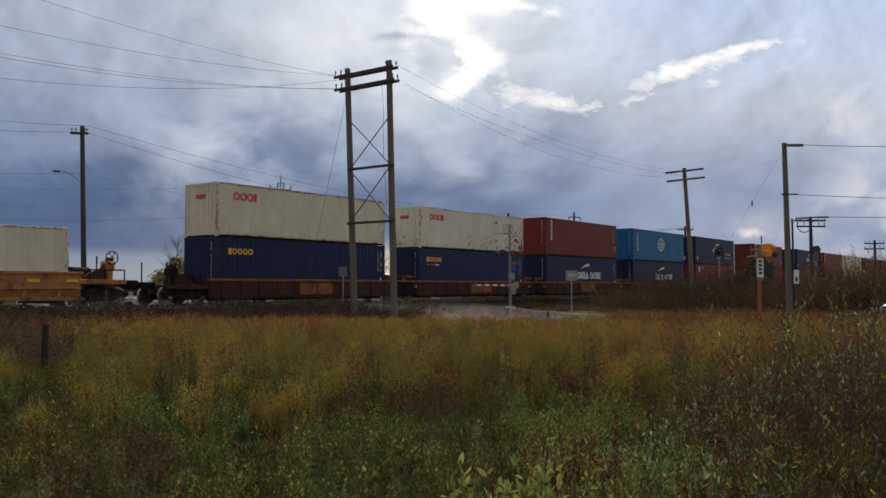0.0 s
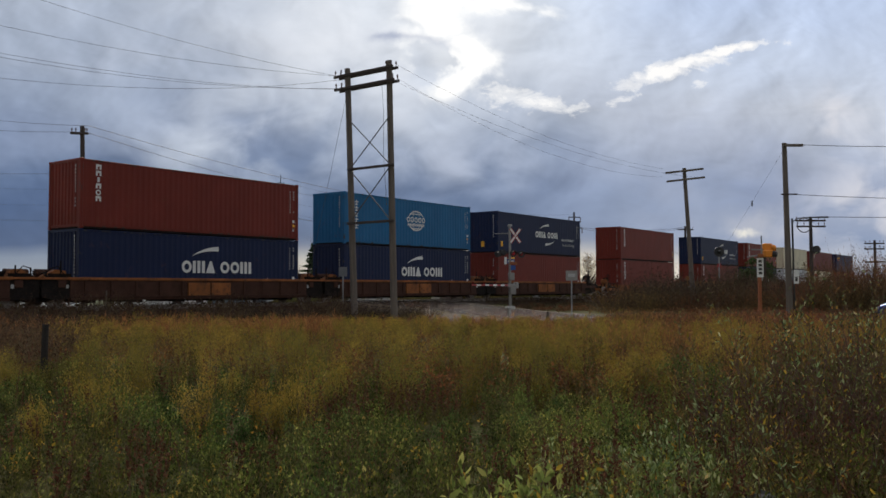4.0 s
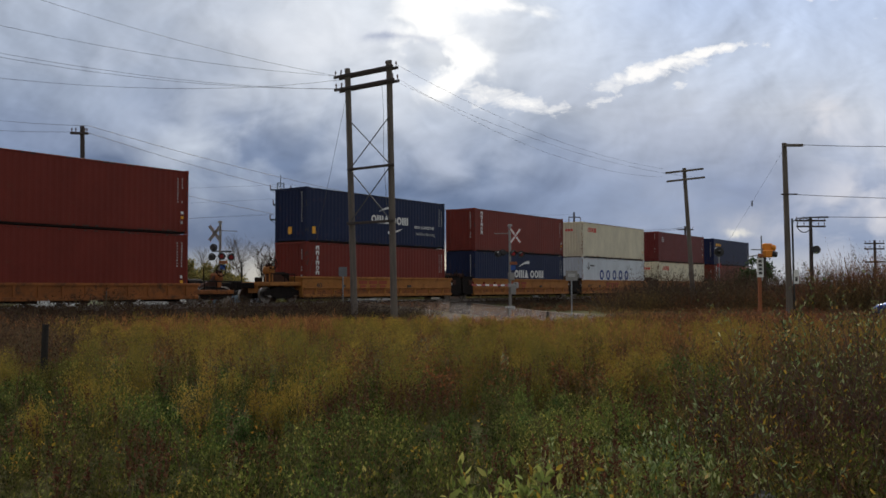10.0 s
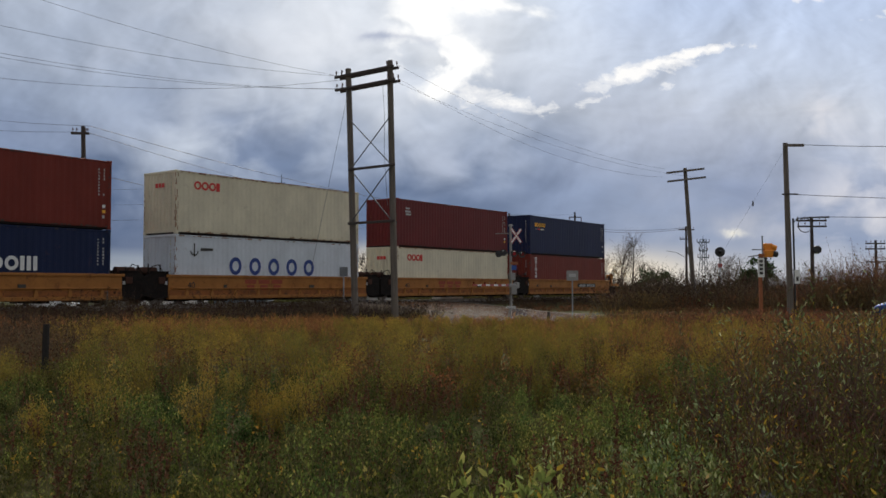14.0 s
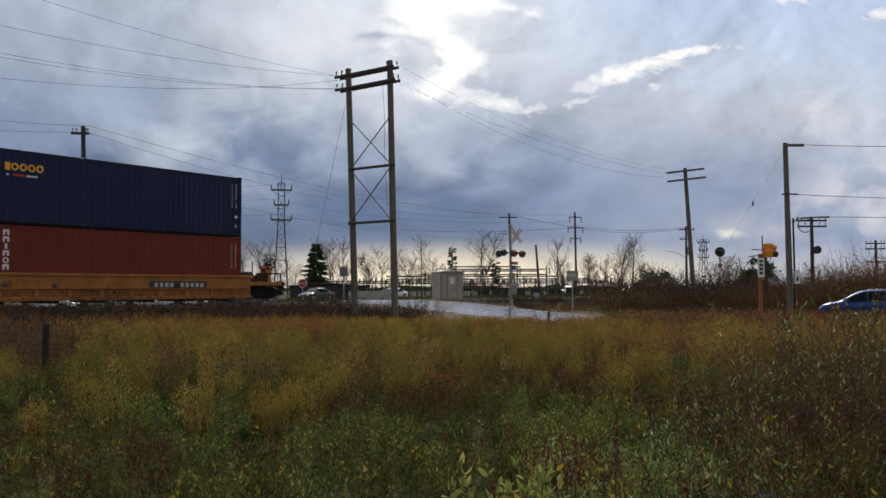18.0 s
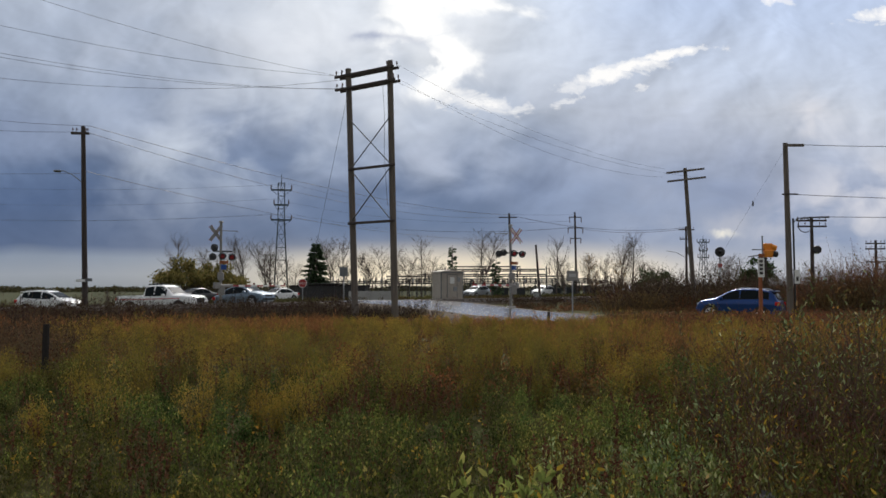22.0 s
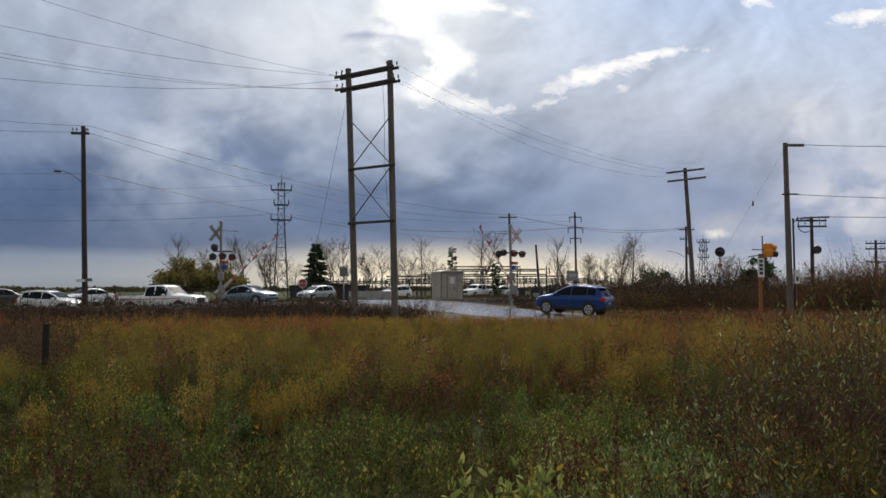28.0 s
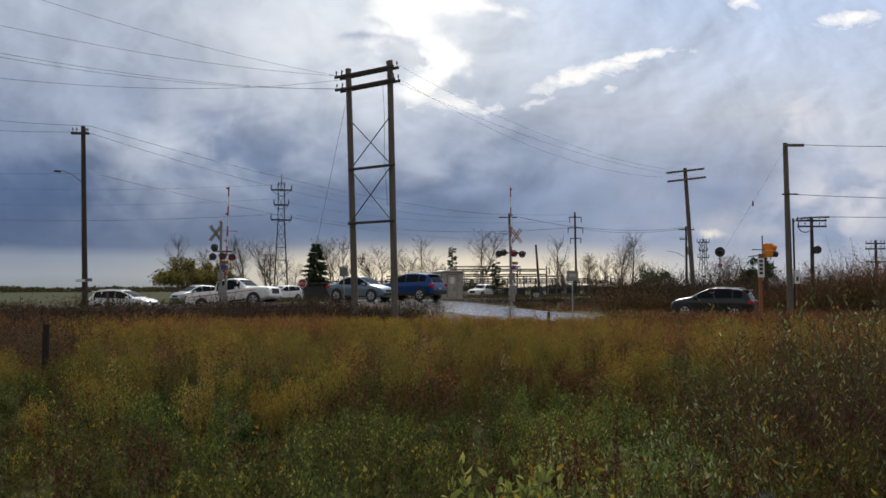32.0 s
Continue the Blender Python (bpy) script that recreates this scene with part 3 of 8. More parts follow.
def container(paint, h, label, rods=False):
    """A forty-foot box: corrugated walls in a frame of posts and rails with corner castings, doors at its rear."""
    root = thing("shipping_container", pose(0, 0, 0), label, "container", "containers of the train")
    tag, mat = (paint, h), M[paint]

    def put(name, make, m=None, material=mat, label=""):
        me = cached((name,) + tag, lambda: make().mesh(name))
        return part(name, me, material, root, label, m=m)

    put("side_wall", lambda: corrugated(wave(0.14, CL - 0.14, 0.025, 0.009, 0.278, 0.05), "x", 0.18, h - 0.10, 0.09))
    put("side_wall_far", lambda: corrugated(wave(0.14, CL - 0.14, CW - 0.025, -0.022, 0.278, 0.05), "x", 0.15, h - 0.10, CW - 0.09)).name = "side_wall"
    put("front_wall", lambda: corrugated(wave(0.14, CW - 0.14, 0.03, 0.045, 0.25, 0.06), "y", 0.15, h - 0.10, 0.11))
    put("roof", lambda: roof_sheet(h))
    for x in (0.07, CL - 0.07):
        for y in (0.07, CW - 0.07):
            me = cached(("corner_post",) + tag, lambda: Geo().box(-0.07, 0.07, -0.07, 0.07, 0.1, h - 0.1, 0.015).mesh("corner_post"))
            part("corner_post", me, mat, root, m=pose(x, y, 0))
            for z in (0.0, h - 0.118):
                me = cached(("corner_casting", paint), lambda: Geo().box(-0.089, 0.089, -0.081, 0.081, 0, 0.118, 0.012).mesh("corner_casting"))
                part("corner_casting", me, mat, root, m=pose(x + (0.012 if x < 1 else -0.012), y + (0.004 if y < 1 else -0.004), z))
    for y in (0.05, CW - 0.05):
        me = cached(("top_rail", paint), lambda: Geo().box(0.15, CL - 0.15, -0.04, 0.04, -0.105, -0.030, 0.01).mesh("top_rail"))
        part("top_rail", me, mat, root, m=pose(0, y, h))
        me = cached(("bottom_rail", paint), lambda: Geo().box(0.15, CL - 0.15, -0.010, 0.045, 0.085, 0.205, 0.01).mesh("bottom_rail"))
        part("bottom_rail", me, mat, root, m=pose(0, y, 0))
    me = cached(("front_sill", paint), lambda: Geo().box(0.03, 0.11, 0.15, CW - 0.15, 0.07, 0.18, 0.01).mesh("front_sill"))
    part("front_sill", me, mat, root)
    me = cached(("front_header", paint), lambda: Geo().box(0.01, 0.11, 0.15, CW - 0.15, -0.12, -0.004, 0.01).mesh("front_header"))
    part("front_header", me, mat, root, m=pose(0, 0, h))
    me = cached("underframe", lambda: Geo().box(0.06, CL - 0.06, 0.05, CW - 0.05, 0.004, 0.17).mesh("underframe"))
    part("underframe", me, M["grime"], root)
    for y0 in (0.13, CW / 2 + 0.005):
        me = cached(("door",) + tag, lambda: door_leaf(h).mesh("door"))
        d = part("door", me, mat, root, m=pose(CL - 0.05, y0, 0))
        for yy in (0.25, 0.80):
            me = cached(("lock_rod",) + (h,), lambda: Geo().rod((0, 0, 0.12), (0, 0, h - 0.1), 0.018, n=6).mesh("lock_rod"))
            part("lock_rod", me, M["steel"], d, m=pose(0.03, yy, 0))
    # rust and scuffs along rails and posts, dots of wear on the top rail
    rs = random.Random(label + paint)
    g = Geo()
    pale = paint in ("cream", "cream_rusty", "pale")
    for _ in range(60 if pale else 26):
        x, w = rs.uniform(0.1, CL - 0.2), rs.uniform(0.03, 0.16)
        g.box(x, x + w, 0.006, 0.013, h - 0.10, h - 0.10 + rs.uniform(0.02, 0.06))
        x = rs.uniform(0.1, CL - 0.2)
        g.box(x, x + w, -0.010 + 0.046, -0.006 + 0.046, 0.09, 0.10 + rs.uniform(0.01, 0.06))
    for _ in range(34 if pale else 10):
        z, t = rs.uniform(0.1, h - 0.3), rs.uniform(0.04, 0.28)
        x = rs.choice((0.002, 0.05, 0.10, CL - 0.13, CL - 0.08, CL - 0.04))
        g.box(x, x + rs.uniform(0.015, 0.04), -0.003, 0.002, z, z + t)
        y = rs.choice((0.01, 0.06, CW - 0.10))
        g.box(-0.003, 0.002, y, y + rs.uniform(0.015, 0.05), z, z + t * 0.8)
    tagged(part("rust_marks", g, M["rust_ink"] if pale else M["dark_ink"], root, "rust along the rails and posts" if pale else ""), kind="stuff")
    for i, ink in enumerate(("ink_dim", "yellow_ink", "ink")):
        if rs.random() < 0.8:
            z = 0.45 + i * 0.22
            part("sticker", Geo().box(CL - 0.40, CL - 0.40 + rs.uniform(0.10, 0.16), 0.014, 0.024, z, z + 0.13), M[ink], root)
    # rows of small writing beside the corners, too small to read
    g = Geo()
    rnd = random.Random(paint + label)
    for i in range(9):
        z = h - 0.45 - i * 0.13
        g.box(CL - 0.60, CL - 0.54, 0.016, 0.024, z, z + 0.075 * rnd.uniform(0.6, 1.0))
        if rnd.random() < 0.8:
            g.box(CL - 0.36, CL - 0.36 + rnd.uniform(0.04, 0.08), 0.016, 0.024, z, z + 0.08)
    tagged(part("small_writing", g, M["ink_dim"] if paint not in ("cream", "cream_rusty", "pale") else M["patch_ink"], root), kind="stuff")
    g = Geo()
    for i in range(12):
        z = h - 0.35 - i * 0.15
        if rnd.random() < 0.85:
            g.box(0.016, 0.024, 0.36, 0.36 + rnd.uniform(0.04, 0.07), z, z + 0.09)
    tagged(part("end_writing", g, M["ink_dim"] if paint not in ("cream", "cream_rusty", "pale") else M["patch_ink"], root), kind="stuff")
    return root


def roof_sheet(h):
    g, n = Geo(), 29
    for i in range(n):
        x0 = 0.12 + (CL - 0.24) * i / n
        x1 = x0 + (CL - 0.24) / n
        g.box(x0, x1 - 0.13, 0.09, CW - 0.09, h - 0.07, h - 0.034)
        g.box(x1 - 0.13, x1, 0.09, CW - 0.09, h - 0.08, h - 0.055)
    return g


def door_leaf(h):
    g = Geo()
    w = CW / 2 - 0.14
    g.box(-0.04, 0.0, 0, w, 0.16, h - 0.12, 0.008)
    for i in range(5):
        z = 0.30 + i * (h - 0.6) / 4.4
        g.box(-0.005, 0.02, 0.06, w - 0.06, z, z + 0.30, 0.015)
    return g


def logo(root, name, ink, shapes, label=""):
    """Flat painted shapes on the near side, each a piece of its own."""
    for s in shapes:
        g = Geo()
        if s[0] == "bar":
            g.box(s[1], s[2], 0.006, 0.020, s[3], s[4], 0.0)
        elif s[0] == "ring":
            _, cx, cz, r, w, a0, a1, sx = s
            g.ring((cx, cz), r - w, r, 0.006, 0.020, 16, a0, a1, sx)
        elif s[0] == "poly":
            g.prism(s[1], 0.006, 0.020)
        part(name, g, M[ink], root, label)


def swoosh(cx, cz, w, h, flip=1):
    """A curved tapering stroke, as an outline."""
    up, lo = [], []
    for i in range(11):
        t = i / 10
        x = cx + flip * (t - 0.5) * w
        z = cz + flip * (-h / 2 + h * math.sin(t * math.pi / 2) ** 0.8)
        th = h * 0.42 * t ** 0.8 * (1.0 if t < 0.85 else 1.25 - 0.3 * t)
        up.append((x, z + flip * th * 0.3))
        lo.append((x, z - flip * th))
    return ("poly", up + lo[::-1])


def mark_tower(root, h):
    """A column of blocks that stands for a name written downwards."""
    sh = []
    for i in range(6):
        z = h - 0.42 - i * 0.265
        if i == 4:
            sh.append(("ring", 0.82, z + 0.10, 0.12, 0.055, 0, 360, 1.0))
        else:
            w = 0.05 if i == 2 else 0.12
            sh += [("bar", 0.82 - w, 0.82 + w, z + 0.12, z + 0.21), ("bar", 0.82 - w, 0.82 - w + 0.075, z, z + 0.12), ("bar", 0.82 + w - 0.075, 0.82 + w, z, z + 0.12)]
    logo(root, "name_mark", "ink", sh, "white column of block marks")


def mark_ellipses(root, h, ring=True):
    """Red rounded marks near the top corner."""
    sh = []
    for i in range(3):
        sh.append(("ring", 1.20 + i * 0.42, h - 0.62, 0.20, 0.085, 0, 360, 1.0))
    sh.append(("bar", 2.26, 2.46, h - 0.82, h - 0.42))
    logo(root, "company_mark", "red_ink", sh, "red rounded company mark")
    g = Geo()
    for i in range(3):
        g.box(0.012, 0.024, 0.9 + i * 0.24, 0.9 + i * 0.24 + 0.18, h - 0.75, h - 0.55)
    part("end_mark", g, M["red_ink"], root)


def mark_wide(root, x0, z0, size, ink="ink", gaps=(3,)):
    """A row of plain blocks, rings and wedges: stands for a wide name."""
    sh, x = [], x0
    for i in range(6):
        w = size * (0.95 if i not in (1, 5) else 1.2)
        if i in gaps:
            x += size * 0.42
        if i in (0, 3, 4):
            sh.append(("ring", x + w / 2, z0 + size / 2, size / 2, size * 0.24, 0, 360, w / size))
        elif i == 2:
            sh.append(("poly", [(x, z0), (x + w * 0.42, z0 + size), (x + w * 0.58, z0 + size), (x + w, z0)]))
        else:
            sh += [("bar", x, x + w * 0.24, z0, z0 + size), ("bar", x + w * 0.38, x + w * 0.62, z0, z0 + size), ("bar", x + w * 0.76, x + w, z0, z0 + size)]
        x += w + size * 0.12
    logo(root, "company_mark", ink, sh, "company mark of block shapes")
    return x


def mark_seal(root, cx, cz):
    """A ringed globe with a band of blocks across it."""
    sh = [("ring", cx, cz, 0.62, 0.06, 28, 152, 1.25), ("ring", cx, cz, 0.62, 0.06, 208, 332, 1.25), ("ring", cx, cz, 0.60, 0.045, 30, 150, 0.6), ("ring", cx, cz, 0.60, 0.045, 210, 330, 0.6),
          ("bar", cx - 0.55, cx + 0.55, cz + 0.38, cz + 0.43), ("bar", cx - 0.5, cx + 0.5, cz - 0.50, cz - 0.45)]
    for i in range(5):
        x = cx - 0.90 + i * 0.37
        sh.append(("ring", x + 0.15, cz + 0.06, 0.17, 0.07, 0, 360, 0.9))
    for i in range(8):
        x = cx - 0.80 + i * 0.205
        sh += [("bar", x, x + 0.05, cz - 0.34, cz - 0.17), ("bar", x + 0.1, x + 0.15, cz - 0.34, cz - 0.17), ("bar", x, x + 0.15, cz - 0.28, cz - 0.24)]
    logo(root, "company_mark", "ink", sh, "white ringed globe mark")
    logo(root, "name_mark", "ink", [s for i in range(5) for s in (("bar", 0.85, 1.15, 2.35 - i * 0.33, 2.40 - i * 0.33), ("bar", 0.97, 1.03, 2.18 - i * 0.33, 2.46 - i * 0.33), ("bar", 0.87, 1.13, 2.20 - i * 0.33, 2.25 - i * 0.33))], "white column of block marks")


def mark_round_letters(root, h, extra=True):
    """A short yellow mark of round shapes near the top corner, with a thin line under it."""
    sh = [("bar", 0.72, 0.92, h - 0.84, h - 0.54)]
    for i in range(4):
        sh.append(("ring", 1.10 + i * 0.33, h - 0.69, 0.15, 0.07, 0, 360, 1.0))
    logo(root, "company_mark", "yellow_ink", sh, "yellow company mark of round shapes")
    if extra:
        logo(root, "strapline", "red_ink", [("bar", 1.05, 1.5, h - 1.05, h - 0.97)])
        logo(root, "strapline", "ink", [("bar", 0.78, 0.86, h - 1.05, h - 0.98), ("bar", 1.56, 2.0, h - 1.05, h - 0.98)])


def words(root, text, size, x, z, ink):
    """Readable writing on the near side."""
    cu = bpy.data.curves.new("words", "FONT")
    cu.body, cu.size, cu.extrude = text, size, 0.004
    tmp = bpy.data.objects.new("words", cu)
    scene.collection.objects.link(tmp)
    dg = bpy.context.evaluated_depsgraph_get()
    me = bpy.data.meshes.new_from_object(tmp.evaluated_get(dg))
    bpy.data.objects.remove(tmp)
    bpy.data.curves.remove(cu)
    me.name = "writing"
    me.materials.clear()
    return part("writing", me, M[ink], root, m=pose(x, 0.010, z, 90, 0, 0))


def stickers(root):
    logo(root, "sticker", "yellow_ink", [("bar", 0.42, 0.66, 0.42, 0.80)], "small yellow warning sticker")
    g = Geo().box(0.012, 0.024, 1.15, 1.42, 0.42, 0.80)
    part("sticker", g, M["yellow_ink"], root, "small yellow warning sticker")


def eco_marks(root, h):
    mark_wide(root, 5.15, h - 1.62, 0.46)
    logo(root, "swoosh_mark", "ink", [swoosh(6.45, h - 0.78, 1.35, 0.36)])
    logo(root, "swoosh_mark", "ink", [swoosh(7.3, h - 1.98, 1.35, 0.36, -1)])
    words(root, "eco container", 0.36, 9.1, h - 1.75, "ink")
    words(root, "bamboo flooring", 0.28, 9.25, h - 2.15, "ink_dim")
    stickers(root)


STACKS = [  # place along the track, lower paint, upper paint, upper height
    (26.34, "navy", "cream", LOW), (41.84, "navy", "cream_rusty", LOW), (57.36, "midnight", "oxide", HIGH), (73.02, "midnight", "azure", HIGH),
    (88.56, "oxide", "midnight", HIGH), (108.35, "oxide", "oxide", HIGH), (128.02, "oxide", "midnight", HIGH), (143.62, "midnight", "oxide", HIGH),
    (159.02, "pale", "cream", HIGH), (174.58, "cream", "maroon", HIGH), (189.89, "oxide", "navy", HIGH)]
NAMES = {"navy": "navy blue", "cream": "cream-coloured", "cream_rusty": "cream rust-streaked", "midnight": "dark navy", "oxide": "oxide red", "azure": "bright blue", "pale": "pale grey-white", "maroon": "maroon"}


def dress(i, level, root, paint, h):
    if paint == "navy":
        mark_round_letters(root, h, i != 0)
    elif paint in ("cream", "cream_rusty"):
        mark_ellipses(root, h)
        else_edge = 0.06 if paint == "cream" else 0.0
        if else_edge:
            logo(root, "rust_edge", "rust_ink", [("poly", [(0.01, 0.2), (else_edge, 0.3), (0.05, h - 0.3), (0.01, h - 0.2)])])
            logo(root, "rust_edge", "rust_ink", [("poly", [(0.2, h - 0.045), (7.0, h - 0.05), (11.9, h - 0.04), (11.9, h - 0.02), (0.2, h - 0.02)])])
        if paint == "cream_rusty":
            rnd = random.Random(5)
            for _ in range(80):
                x, z, w, t = 11.95 - 6.9 * rnd.random() ** 1.5, 0.16 + 0.80 * rnd.random() ** 1.6, rnd.uniform(0.02, 0.07), rnd.uniform(0.04, 0.24)
                logo(root, "rust_spot", "rust_ink", [("poly", [(x, z), (x + w * 0.7, z - 0.02), (x + w, z + t * 0.6), (x + w * 0.5, z + t), (x + w * 0.1, z + t * 0.7)])])
            logo(root, "rust_patch", "rust_ink", [("poly", [(11.0, 0.78), (11.5, 0.74), (11.55, 1.0), (11.25, 1.06), (10.98, 0.98)])], "brown rust patch")
            for x0, x1, z0, z1 in ((0.01, 0.10, 0.2, 2.45), (12.05, 12.185, 0.15, 2.5), (11.55, 11.75, 0.16, 0.62), (11.85, 12.03, 0.16, 0.75), (0.10, 0.20, 1.5, 2.3)):
                logo(root, "rust_streak", "rust_ink", [("poly", [(x0, z0), (x1 - 0.03, z0 + 0.1), (x1, (z0 + z1) / 2), (x1 - 0.05, z1), (x0 + 0.02, z1 - 0.05)])])
            for _ in range(16):
                y, z = rnd.uniform(0.15, 2.25), 0.15 + 0.6 * rnd.random() ** 2
                part("rust_spot", Geo().box(0.018, 0.028, y, y + rnd.uniform(0.03, 0.10), z, z + rnd.uniform(0.04, 0.2)), M["rust_ink"], root)
            logo(root, "patch", "patch_ink", [("bar", 9.5, 10.9, h - 1.35, h - 0.55)], "repainted grey patch")
            logo(root, "label", "dark_ink", [("bar", 8.45, 8.7, h - 0.62, h - 0.50)])
    elif paint == "azure":
        mark_seal(root, 6.4, h - 1.28)
    elif paint == "maroon":
        logo(root, "company_mark", "ink_dim", [("bar", 0.85, 1.2, h - 0.62, h - 0.52), ("bar", 0.8, 1.3, h - 0.82, h - 0.70), ("bar", 0.85, 1.35, h - 0.98, h - 0.88)])
    elif paint == "pale":
        logo(root, "company_mark", "blue_ink", [("ring", 3.45 + q * 1.22, 1.50, 0.43, 0.19, 0, 360, 0.85) for q in range(5)], "row of bold blue rings")
        logo(root, "emblem", "dark_ink", [("ring", 1.05, h - 0.75, 0.22, 0.05, 180, 360, 1.0), ("bar", 1.02, 1.08, h - 1.0, h - 0.4), ("bar", 1.4, 2.1, h - 0.72, h - 0.6)])
    elif paint == "oxide":
        if i == 4:
            logo(root, "emblem", "blue_ink", [("bar", 1.2, 2.2, h - 0.75, h - 0.42)], "small dark blue emblem")
            logo(root, "emblem", "ink", [("bar", 0.85, 1.15, h - 0.82, h - 0.30), ("bar", 1.3, 2.1, h - 0.66, h - 0.52)])
            logo(root, "emblem", "yellow_ink", [("poly", [(1.2, h - 0.40), (2.2, h - 0.25), (2.2, h - 0.42)])])
        else:
            mark_tower(root, h)
    elif paint == "midnight":
        if level == 1:
            eco_marks(root, h)
        else:
            mark_wide(root, 5.0, 1.14, 0.56)
            logo(root, "swoosh_mark", "ink", [swoosh(6.3, 2.12, 1.5, 0.42)])
            if i in (2, 3):
                words(root, "eco container", 0.34, 8.7, 0.72, "ink")


for i, (u0, low, high, hh) in enumerate(STACKS):
    for level, (paint, h) in enumerate(((low, HIGH), (high, hh))):
        box = container(paint, h, NAMES[paint] + " corrugated steel shipping container, " + ("seated in a well car" if level == 0 else "stacked on another"))
        dress(i, level, box, paint, h)
        train.append((box, u0, FACE_D, WELL_Z if level == 0 else WELL_Z + HIGH + 0.012))
white = container("cream", HIGH, "cream corrugated steel shipping container seated alone in a well car")
train.append((white, 6.78, FACE_D, WELL_Z))


def wheelset(parent, x):
    """One bogie: side frames, bolster and four wheels; x is its middle."""
    bogie = part("bogie", Geo().box(-0.25, 0.25, -1.0, 1.0, 0.50, 0.85, 0.03), M["grime"], parent, m=pose(x, CW / 2, -WELL_Z + RAIL_Z))
    for y in (-1.05, 1.05):
        g = Geo().prism([(-1.25, 0.40), (-1.25, 0.58), (-0.5, 0.80), (0.5, 0.80), (1.25, 0.58), (1.25, 0.40), (0.8, 0.38), (0.45, 0.22), (-0.45, 0.22), (-0.8, 0.38)], y - 0.08, y + 0.08)
        part("side_frame", g, M["grime"], bogie)
        for xx in (-0.89, 0.89):
            g = Geo().rod((xx, y * 0.72 - 0.07, 0.42), (xx, y * 0.72 + 0.07, 0.42), 0.42, n=20)
            g.rod((xx, y * 0.98 - 0.1, 0.42), (xx, y * 0.98 + 0.1, 0.42), 0.15, n=10)
            part("wheel", g, M["rail"], bogie, smooth_it=True)
    return bogie


